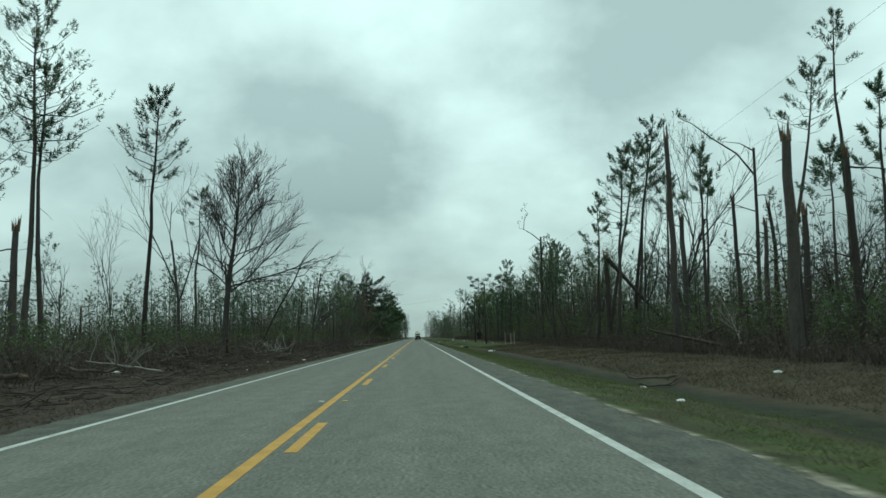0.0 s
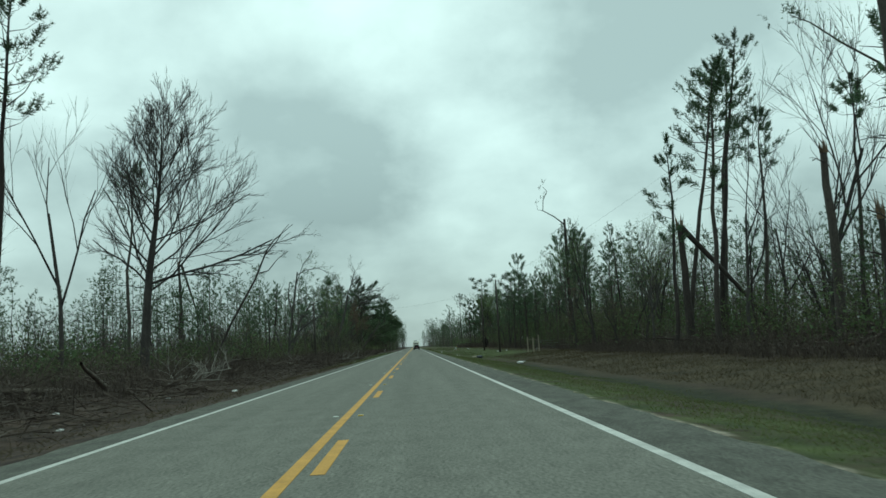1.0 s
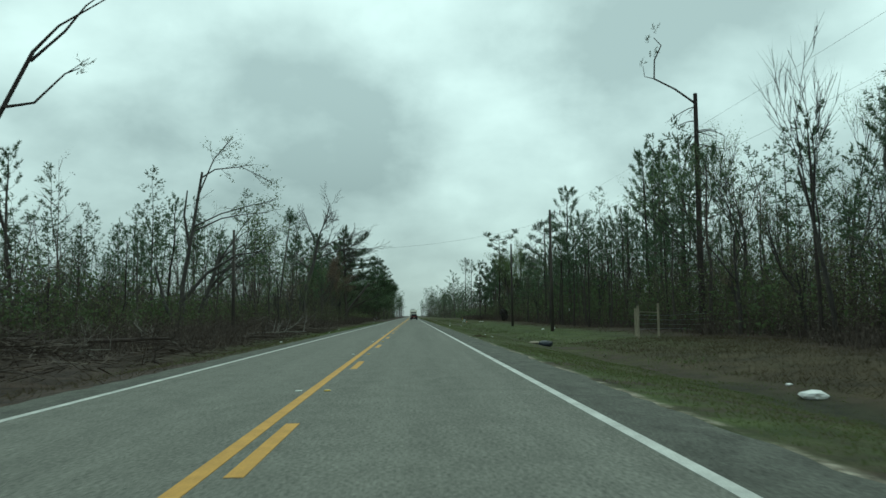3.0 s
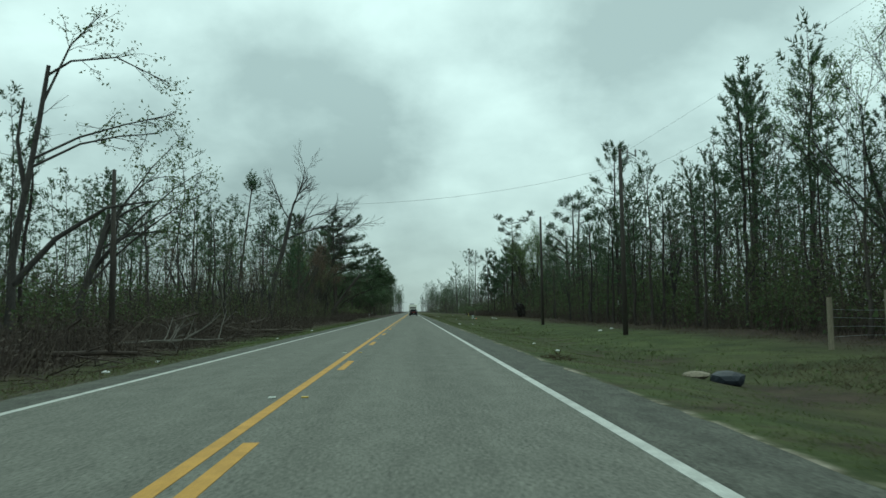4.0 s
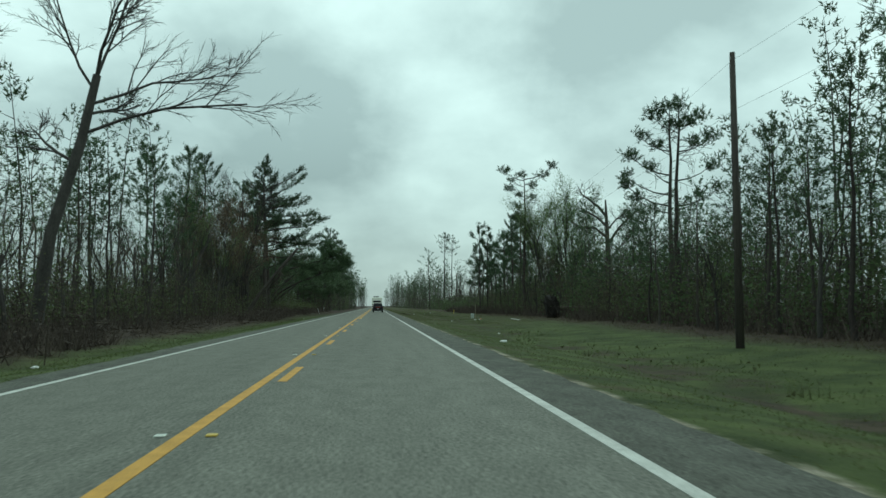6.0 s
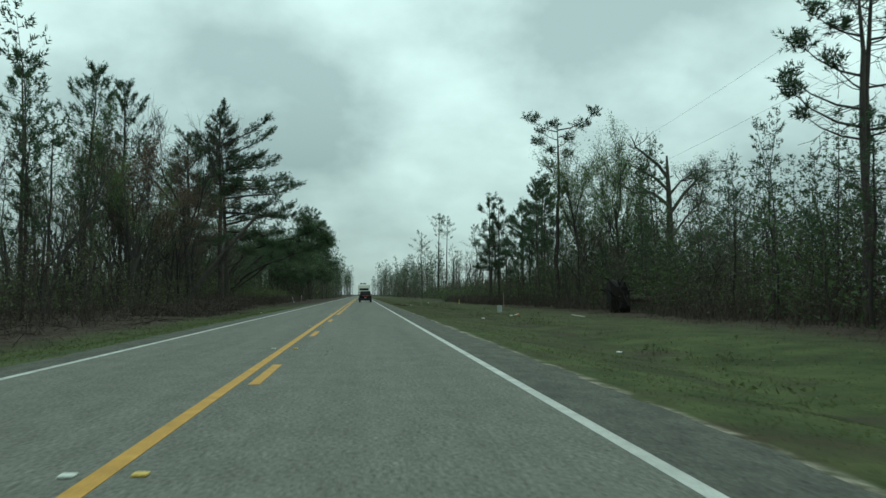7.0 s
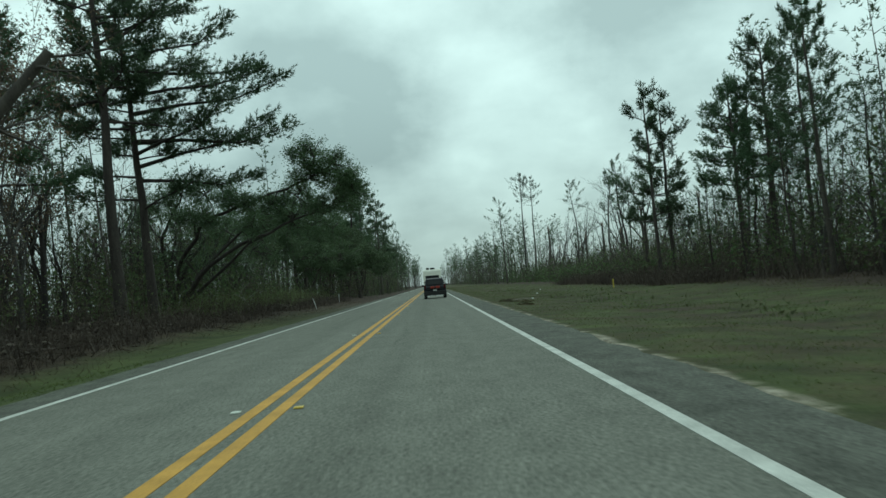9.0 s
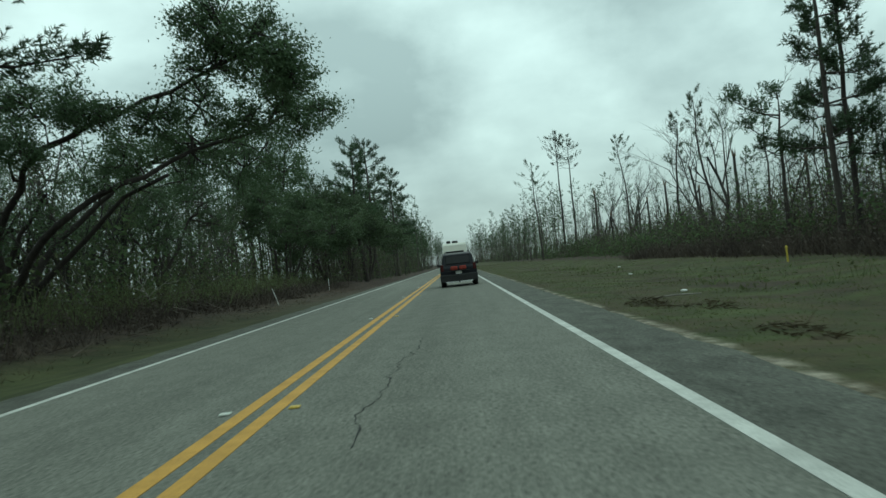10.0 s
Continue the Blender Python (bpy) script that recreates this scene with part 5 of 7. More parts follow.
def live_oak(seed, x, y, h, wide, label, leaves=9000, stems=5, masses=None, mains=(), leaf=(0.075, 0.165)):
    """Evergreen oak: several stems from one foot, low arching limbs, and a crown of uneven leafy masses."""
    rng = R(seed)
    wood, green, tips = Geo(), Geo(), []
    limb(wood, [(0, 0, -0.2), (0, 0, 0.5), (0.1, 0, 1.2)], 0.5, 0.4, 10)
    if masses is None:
        masses = []
        for k in range(13):
            a, u = k * 2.4 + rng.uniform(-0.4, 0.4), rng.uniform(0.25, 1.0)
            masses.append((math.cos(a) * wide * u * 0.8, math.sin(a) * wide * u * 0.8, h * (0.92 - 0.5 * u * u) * rng.uniform(0.75, 1.0), wide * rng.uniform(0.24, 0.36)))
    hubs, forks = [], []
    cen = np.mean([m[:3] for m in masses], axis=0)
    for k in range(stems):
        a = k * 6.283 / stems + rng.uniform(-0.3, 0.3)
        one = np.array([math.cos(a), math.sin(a), 0]) * wide * rng.uniform(0.16, 0.26) + [0.35 * cen[0], 0.35 * cen[1], h * rng.uniform(0.3, 0.42)]
        two = one + np.array([math.cos(a + 0.4), math.sin(a + 0.4), 0]) * wide * 0.14 + [0.3 * cen[0], 0.3 * cen[1], h * rng.uniform(0.1, 0.2)]
        foot = np.array([0.3 * math.cos(a), 0.3 * math.sin(a), 0.5])
        wood.tube([foot, foot * 0.5 + one * 0.5 + rng.normal(size=3) * 0.3, one, (one + two) / 2 + rng.normal(size=3) * 0.2, two], [0.17, 0.13, 0.11, 0.09, 0.08], 8)
        forks.extend((one, two))
    for line in mains:
        p = np.array(line, float)
        u = np.linspace(0, len(p) - 1, 3 * len(p) - 2)
        fine = np.column_stack([np.interp(u, np.arange(len(p)), p[:, i]) for i in range(3)])
        fine[1:-1] = (fine[:-2] + 2 * fine[1:-1] + fine[2:]) / 4 + rng.normal(size=(len(fine) - 2, 3)) * 0.09
        wood.tube(fine, np.linspace(0.2, 0.05, len(fine)), 8)
        for q in fine[4::2]:
            d = rng.normal(size=3) + [0, 0, 0.5]
            grow(wood, q, d / np.linalg.norm(d), rng.uniform(0.8, 2.0), 0.05, 1, 3, rng, tips, 0.6, 0.0, (2, 3), 6)
        forks.extend(p[2:])
        forks.extend((p[2:-1] + p[3:]) / 2)
    for mx, my, mz, mr in masses:
        c = np.array([mx, my, mz])
        hub = min(forks, key=lambda q: np.linalg.norm(c - q) + 0.15 * abs(q[2] - 0.5 * mz))
        mid = hub + (c - hub) * 0.5 + rng.normal(size=3) * 0.35 + [0, 0, 0.3]
        wood.tube([hub, (hub + mid) / 2 + rng.normal(size=3) * 0.2, mid, (mid + c) / 2 + rng.normal(size=3) * 0.25, c], [0.08, 0.065, 0.05, 0.035, 0.018], 6)
        for k in range(9):
            d = rng.normal(size=3) + [0, 0, 0.2]
            grow(wood, (mid + c) / 2 if k % 2 else c, d / np.linalg.norm(d), mr * rng.uniform(0.6, 1.1), 0.045, 1, 3, rng, tips, 0.6, 0.03, (2, 3), 6)
        q = rng.normal(size=(22, 3))
        q *= (rng.uniform(0.35, 1.0, 22) ** 0.5 / np.linalg.norm(q, axis=1))[:, None]
        hubs.append(c + q * [mr, mr, mr * 0.62])
    hubs = np.concatenate(hubs)
    # most leaves hang at the twig ends, the rest fill the masses in small uneven sprays
    tips = np.array(tips)
    leaves = int(leaves * 3.4)
    many = int(leaves * 0.55)
    one = tips[rng.integers(0, len(tips), many)] + rng.normal(size=(many, 3)) * [0.24, 0.24, 0.17]
    loose = rng.uniform(0.1, 0.34, len(hubs))
    k = rng.integers(0, len(hubs), leaves - many)
    two = hubs[k] + rng.normal(size=(len(k), 3)) * loose[k][:, None] * [1, 1, 0.6]
    green.leaves(np.concatenate([one, two]), rng.uniform(*leaf, leaves), rng)
    return place("live_oak", wood, green, x, y, label, M_BARK, M_OAKLEAF)


live_oak(531, -15.2, 341.5, 13.0, 7.6, "dense dark evergreen oak with several arching stems", 13000, leaf=(0.13, 0.26))
live_oak(532, -17.3, 294.0, 12.0, 8.0, "evergreen oak with a ragged leafy limb over the road", 25000, 2,
         [(10.6, -4.0, 10.9, 0.9), (11.8, -4.6, 10.4, 1.1), (13.1, -5.4, 10.0, 1.1), (12.4, -4.4, 9.0, 1.2), (13.9, -5.8, 8.9, 0.9), (11.2, -4.0, 9.4, 1.1), (14.4, -5.6, 8.1, 0.8), (13.6, -3.0, 8.2, 1.0), (14.3, 1.5, 8.3, 0.9), (13.4, 0.5, 7.6, 0.9),
          (10.2, -3.0, 8.0, 1.2), (11.8, -2.5, 7.4, 1.2), (8.4, -3.5, 7.6, 1.0), (9.4, -1.0, 6.6, 1.3), (7.0, -4.5, 7.9, 0.9), (5.4, -4.0, 8.2, 1.0), (3.6, -3.0, 8.7, 1.1), (1.8, -2.5, 9.0, 1.1), (0.0, -1.5, 8.6, 1.2), (6.5, -1.5, 6.4, 1.2), (4.2, -5.0, 6.6, 1.0), (2.0, -4.5, 7.0, 1.1), (7.6, 2.0, 7.4, 1.4), (5.0, 3.0, 8.0, 1.4), (10.2, 3.0, 6.4, 1.3), (-2.0, 1.0, 8.0, 1.3), (9.0, 7.0, 8.2, 1.5), (10.6, 9.0, 7.2, 1.5), (8.0, 11.0, 7.0, 1.6), (11.6, 5.0, 6.2, 1.3), (6.0, 7.0, 6.6, 1.5), (3.0, 5.0, 6.8, 1.4)],
         [[(0, 0, 0.3), (0.5, -0.8, 2.6), (1.6, -1.8, 5.0), (4.0, -3.0, 7.0), (7.4, -3.6, 7.9), (10.4, -4.0, 8.8), (12.4, -4.6, 9.4)], [(0.2, 0, 0.3), (1.8, -1.4, 2.2), (4.2, -3.0, 4.0), (7.0, -3.6, 5.2), (9.6, -2.6, 6.4), (12.4, -1.0, 7.4)], [(0, 0.1, 0.3), (-0.6, 0, 3.4), (-0.4, -0.6, 6.0), (0.8, -1.6, 7.8), (1.8, -2.4, 8.8)], [(0.1, 0.2, 0.3), (1.4, 1.2, 3.0), (3.4, 2.4, 5.2), (5.6, 3.0, 7.0), (8.4, 2.6, 7.2)]], leaf=(0.07, 0.16))
for n, (x, y, big) in enumerate(((-20.0, 299.0, 1.0), (-22.5, 305.0, 1.1), (-19.2, 310.5, 1.05), (-23.5, 296.0, 1.1), (-18.6, 321.5, 1.0), (-21.5, 290.5, 1.1), (-20.8, 315.0, 1.15), (-24.5, 301.0, 1.2), (-22.0, 326.0, 1.1), (-18.8, 303.5, 0.8), (-17.6, 329.0, 0.85))):
    BUDS[n % 4].put(at(x, y, 67 * n, big), group="roadside trees")
for n, (x, y, big) in enumerate(((-21.0, 308.0, 0.72), (-22.8, 318.0, 0.8), (-20.5, 295.0, 0.7))):
    PINES[n].put(at(x, y, 40 * n, big), group="roadside trees")
live_oak(533, -18.5, 316.0, 11.0, 6.0, "spreading evergreen oak with low crooked limbs", 9000)
live_oak(534, -21.5, 303.0, 9.5, 5.5, "low evergreen oak under the pines", 6000)
live_oak(535, -13.5, 357.0, 13.0, 6.5, "dense dark evergreen oak with several arching stems", 7000, leaf=(0.15, 0.3))
live_oak(536, -12.5, 368.0, 13.5, 6.5, "dense dark evergreen oak beside the road", 6000, leaf=(0.15, 0.32))
live_oak(537, -12.0, 388.0, 15.0, 6.5, "dense dark evergreen oak beside the road", 6000, leaf=(0.15, 0.32))



def leaning_trunk():
    """A thick trunk fallen against its neighbours, propped up aslant."""
    rng = R(597)
    wood, green, tips = Geo(), Geo(), []
    limb(wood, [(-0.4, 0, -0.3), (0.6, 0.1, 1.6), (1.6, 0.3, 3.2), (4.4, 1.0, 6.9), (6.0, 1.3, 8.8)], 0.32, 0.14, 9)
    for k in range(16):
        u = rng.uniform(0.35, 1.0)
        d = np.array([0.5, rng.normal() * 0.6, rng.normal() * 0.8 + 0.3])
        grow(wood, (6.0 * u, 1.3 * u, 8.8 * u + 0.1), d / np.linalg.norm(d), rng.uniform(1.2, 3.0), 0.05, 1, 3, rng, tips, 0.6, 0.03, (3, 4), 6)
    tips = np.array(tips)
    pick = tips[rng.integers(0, len(tips), 700)] + rng.normal(size=(700, 3)) * 0.2
    green.leaves(pick, rng.uniform(0.06, 0.13, 700), rng)
    return place("leaning_tree", wood, green, -14.0, 254.5, "thick tree trunk leaning aslant against its neighbours", M_BARK, M_BUD)


leaning_trunk()
for n, (x, y, big) in enumerate(((-16.0, 228.0, 1.1), (-15.4, 233.0, 1.15), (-16.8, 237.0, 1.2), (-15.2, 241.5, 1.15), (-17.4, 245.5, 1.25), (-16.4, 250.5, 1.15), (-18.4, 256.0, 1.25), (-15.8, 266.0, 1.1))):
    BUDS[(3 * n + 1) % 4].put(at(x, y, 51 * n, big), group="roadside trees")
for seed, x, y, h in ((611, -19.2, 243.5, 18.0), (612, -18.6, 250.0, 18.4), (613, -21.5, 238.0, 17.2)):
    lone_pine(seed, x, y, h, crown=0.42, nb=36, reach=0.13, label="tall slender pine with a dense tapering head", patchy=0.05)
for seed, x, y, h, mat in ((615, -17.2, 252.5, 15.0, M_BUD), (616, -16.8, 263.0, 14.6, M_BUD), (617, -16.4, 246.0, 13.6, M_LEAF), (618, -17.2, 271.5, 13.6, M_BUD), (631, -15.0, 243.5, 12.6, M_BUD), (632, -16.2, 248.2, 13.2, M_BUD)):
    bare_giant(seed, x, y, h, "tall slim broadleaf tree hazed with reddish buds" if mat is M_BUD else "tall slim broadleaf tree hazed with pale green leaves", 4, (4, 5), 0.42, (0, 0), 0.2, 0.008, 8000, 0.13, mat)

# right of the road
bare_giant(592, 26.5, 139.5, 14.6, "tall broadleaf tree with sparse pale young leaves", 4, (4, 5), 0.45, (-0.03, 0), 0.4, 0.009, 4200, 0.1, M_LEAF)
bare_giant(587, 25.5, 70.0, 18.5, "tall storm-thinned tree with bare upswept branches", 4, (4, 5), 0.42, (-0.08, 0), 0.3, 0.008, 250, 0.12, M_LEAF)
lone_pine(588, 27.6, 70.6, 15.0, (-0.02, 0), crown=0.14, nb=8, reach=0.08, label="thin trunk with one last tuft of needles", stubs=6)
broken(589, 25.0, 68.5, 11.0, 0.26, 5, "thick dead trunk snapped off with splintered top")
bare_giant(590, 24.5, 79.0, 15.0, "slim leafless tree with upswept twigs", 4, (3, 4), 0.4, (0.02, 0), 0.3, 0.008)
bare_giant(591, 28.0, 82.0, 13.5, "slim leafless tree with upswept twigs", 4, (3, 4), 0.5, (0.02, 0), 0.3, 0.008)
broken(541, 18.6, 51.5, 14.2, 0.21, 5)
broken(542, 20.4, 38.9, 10.9, 0.3, 3, "thick dead trunk snapped off with splintered top")
broken(543, 24.0, 39.2, 10.0, 0.2, 4)
broken(544, 30.5, 70.0, 12.8, 0.2, 5)
broken(545, 31.2, 64.2, 11.4, 0.18, 6)
broken(546, 24.6, 46.0, 8.0, 0.22, 3)
broken(547, 21.5, 40.5, 7.0, 0.3, 2, "thick dead trunk snapped off low down")
broken(548, 27.5, 58.0, 9.0, 0.19, 5)
broken(549, 19.6, 55.0, 5.5, 0.17, 3, "short splintered trunk stump")
lone_pine(551, 23.6, 59.2, 14.8, crown=0.3, nb=14, reach=0.09, label="thin pine with only scraps of crown", patchy=0.5)
lone_pine(552, 41.0, 70.3, 29.3, crown=0.16, nb=14, reach=0.07, label="very tall thin pine with a small tufted top", stubs=4)
lone_pine(553, 31.8, 64.0, 22.6, (0.16, 0), crown=0.24, nb=22, reach=0.12, label="tall leaning pine with a small tufted top", stubs=3)
lone_pine(554, 28.4, 50.0, 12.2, crown=0.24, nb=16, reach=0.14, label="pine with a flat ragged crown")
lone_pine(555, 29.0, 45.0, 15.0, crown=0.6, nb=24, reach=0.1, label="thin storm-stripped pine with few needle tufts", patchy=0.6)
lone_pine(556, 21.2, 76.6, 18.5, (0.05, 0), crown=0.45, nb=32, reach=0.12)
lone_pine(557, 26.4, 88.6, 22.6, (0.13, 0), crown=0.3, nb=26, reach=0.11)
lone_pine(558, 22.5, 86.4, 21.3, (0.19, 0), crown=0.3, nb=24, reach=0.13, label="tall leaning pine with a dense dark crown", patchy=0.05)
lone_pine(559, 25.3, 87.2, 24.0, (0.12, 0), crown=0.32, nb=24, reach=0.13, label="tall pine with a long open crown", patchy=0.1)
lone_pine(561, 20.4, 83.0, 15.0, (0.03, 0), crown=0.5, nb=24, reach=0.1, label="thin storm-stripped pine with few needle tufts", patchy=0.4)
lone_pine(562, 28.8, 86.5, 17.8, (0.05, 0), crown=0.25, nb=18, reach=0.09, label="thin storm-stripped pine with few needle tufts")


def hooked_pine():
    """Dead pine whose bent head sweeps over in a long arc with tufts at its end."""
    rng = R(563)
    wood, green = Geo(), Geo()
    limb(wood, [(0, 0, 0), (0.1, 0, 6), (0.3, 0, 12), (0.4, 0, 18.7)], 0.24, 0.13, 8)
    arc = [(0.35, 0, 16.0), (-1.2, 0.2, 18.2), (-3.4, 0.5, 19.8), (-5.2, 0.8, 21.4), (-6.3, 1.0, 22.0)]
    limb(wood, arc, 0.11, 0.03, 6)
    limb(wood, [(0.4, 0, 18.4), (-0.9, 0.1, 19.2), (-2.4, 0.2, 19.4)], 0.07, 0.02, 5)
    for z, dx in ((8, -2.2), (10.5, 1.9), (12.5, -2.6), (14.0, 1.4), (6.5, 2.4)):
        d = np.array([dx, rng.uniform(-0.5, 0.5), rng.uniform(-0.5, 0.8)])
        grow(wood, (0.2, 0, z), d / np.linalg.norm(d), abs(dx) * 1.3, 0.06, 1, 3, rng, [], 0.7, -0.02, (2, 3), 7, (0.4, 0.6), 0.3)
    tufts(green, [np.array(arc[-1]) + rng.normal(size=3) * [0.6, 0.4, 0.3] for _ in range(9)], rng)
    tufts(green, [np.array(arc[2]) + rng.normal(size=3) * [0.8, 0.4, 0.3] for _ in range(5)], rng)
    tufts(green, [np.array([-3.4, 0.2, 16.4]) + rng.normal(size=3) * [0.5, 0.3, 0.5] for _ in range(5)], rng)
    limb(wood, [(-1.2, 0.2, 18.2), (-2.4, 0.2, 17.2), (-3.4, 0.2, 16.4)], 0.05, 0.02, 4)
    return place("hooked_pine", wood, green, 34.2, 74.6, "dead pine with a bent-over top and tufts at its tip")


hooked_pine()


def curl_topped():
    """Snapped trunk with drooping dead branches and a thin curled leader."""
    rng = R(564)
    wood, green = Geo(), Geo()
    limb(wood, [(0, 0, 0), (0, 0, 6), (0.05, 0, 12), (0.1, 0, 17.9)], 0.27, 0.15, 9)
    curl = [(0, 0, 17.2), (-1.2, 0.6, 18.4), (-2.6, 1.2, 19.4), (-2.4, 1.6, 21.0), (-1.7, 2.0, 22.3), (-2.2, 2.2, 23.0)]
    limb(wood, curl, 0.09, 0.03, 6)
    limb(wood, [(-2.6, 1.2, 19.4), (-3.3, 1.3, 19.6), (-3.4, 1.3, 20.4)], 0.04, 0.02, 4)
    for k in range(12):
        z = rng.uniform(13.4, 17.0)
        a = rng.uniform(0, 6.28)
        d = np.array([math.cos(a), math.sin(a), 0.25])
        grow(wood, (0.05, 0, z), d, rng.uniform(1.0, 2.3), 0.045, 1, 3, rng, [], 0.6, -0.22, (2, 3), 6, (0.4, 0.6), 0.2)
    tufts(green, [np.array(p) + rng.normal(size=3) * 0.25 for p in (curl[3], curl[4], curl[5], curl[5], (-3.4, 1.3, 20.2))], rng, 16)
    return place("curl_topped_pine", wood, green, 23.0, 134.0, "snapped pine with drooping dead branches and a curled tip")


curl_topped()
bare_giant(565, 30.8, 128.3, 14.8, "slender tree with a fan of pale young leaves", 4, (4, 5), 0.4, (0.02, 0), 0.35, 0.008, 3600, 0.1, M_LEAF)
bare_giant(566, 21.4, 112.4, 13.6, "slim leafless tree with upswept twigs", 4, (3, 4), 0.35, (0, 0), 0.4, 0.007)
bare_giant(567, 23.3, 110.0, 8.0, "small dead tree leaning among the brush", 3, (2, 3), 0.4, (-0.28, 0), 0.5, 0.01)
bare_giant(568, 22.7, 105.0, 13.0, "pale-stemmed tree leaning over with thin leafy twigs", 4, (3, 4), 0.4, (0.5, 0), 0.4, 0.008, 700, 0.13, M_LEAF)


def clump_pine(seed, x, y, h, clumps, label, lean=(0, 0), thick=0.011, twigs=14, dense=1.0):
    """Storm-thinned pine: long bare limbs that end in separate clumps of needles."""
    rng = R(seed)
    wood, green = Geo(), Geo()
    line = trunk_line(rng, h, 0.5, 9, lean)
    s = np.linspace(0, 1, 9)
    on = lambda t: np.array([np.interp(t, s, line[:, i]) for i in range(3)])
    wood.tube(line, (thick * h + 0.03) * (1 - s) ** 0.7 + 0.025, 9)
    for dx, dy, z, size in clumps:
        c, out = np.array([dx, dy, z]), math.hypot(dx, dy)
        b = on(min(max(z - 0.3 * out - 0.5, 0.2 * h) / h, 0.98))
        q1, q2 = b + (c - b) * 0.36 - [0, 0, 0.1 * out], b + (c - b) * 0.72 - [0, 0, 0.1 * out]
        wood.tube([b, q1, q2, c], [0.03 + 0.014 * out, 0.025 + 0.01 * out, 0.02 + 0.005 * out, 0.014], 5)
        k = int((9 + 22 * size * size) * dense)
        q = rng.normal(size=(k, 3))
        q *= (rng.uniform(0.15, 1, k) ** 0.5 / np.linalg.norm(q, axis=1))[:, None]
        p = c + q * [size, size, size * 0.62]
        for e in p[::2]:
            wood.tube([q2 + (c - q2) * rng.uniform(0.3, 1.0), e], [0.018, 0.006], 3)
        tufts(green, p, rng, 13, 0.27, 0.032)
        for j in range(2):
            d = (c - b) / (out + 1) + rng.normal(size=3) * 0.6
            grow(wood, b + (c - b) * rng.uniform(0.2, 0.7), d / np.linalg.norm(d), rng.uniform(0.6, 1.6), 0.02, 2, 4, rng, [], 0.6, -0.02, (2, 3))
    for j in range(twigs):
        d = np.array([rng.normal(), rng.normal(), rng.uniform(-0.3, 0.5)])
        grow(wood, on(rng.uniform(0.3, 0.9)), d / np.linalg.norm(d), rng.uniform(0.6, 2.4), 0.03, 1, 3, rng, [], 0.6, -0.04, (2, 3), 5)
    return place("pine_tree", wood, green, x, y, label)


clump_pine(569, 22.4, 264.4, 19.8, [(-2.6, 0.3, 20.2, 0.9), (-2.0, 0, 17.7, 0.8), (-1.6, 0.4, 19.0, 0.6), (-0.3, 0, 19.6, 0.7), (3.9, -1.0, 20.8, 0.8), (2.6, -0.6, 19.6, 0.8), (1.4, 0.2, 18.2, 0.6), (-1.0, 0, 15.1, 0.6), (-1.4, -0.3, 13.6, 0.5), (1.3, 0.4, 16.4, 0.6), (-0.6, 0.6, 16.8, 0.5), (0.9, 0, 12.4, 0.4)], "tall pine with ragged separate clumps of needles")
clump_pine(621, 25.1, 216.0, 17.4, [(-3.6, -0.2, 10.9, 0.75), (-3.3, 0.4, 11.7, 0.5), (-3.0, 0, 13.2, 0.8), (-2.2, 0.3, 14.9, 0.6), (-1.2, -0.2, 16.4, 0.8), (-0.8, 0.3, 14.2, 0.5), (-0.2, 0, 17.2, 0.8), (-1.7, -0.6, 12.2, 0.5), (1.0, 0.5, 16.0, 0.6), (-2.4, 0.8, 10.0, 0.4)], "open pine with long drooping bare-stemmed limbs", twigs=22)
clump_pine(622, 26.4, 217.2, 18.2, [(1.5, -0.3, 14.7, 0.8), (2.7, 0, 12.9, 0.9), (1.2, 0.4, 16.6, 0.9), (2.8, -0.2, 15.3, 0.8), (0.2, 0, 17.8, 0.9), (-0.6, 0.5, 16.2, 0.6), (2.2, 0.6, 17.2, 0.7), (3.3, 0.3, 11.0, 0.7), (1.6, -0.8, 10.2, 0.5)], "tall pine with a heavy clumped crown", twigs=18)


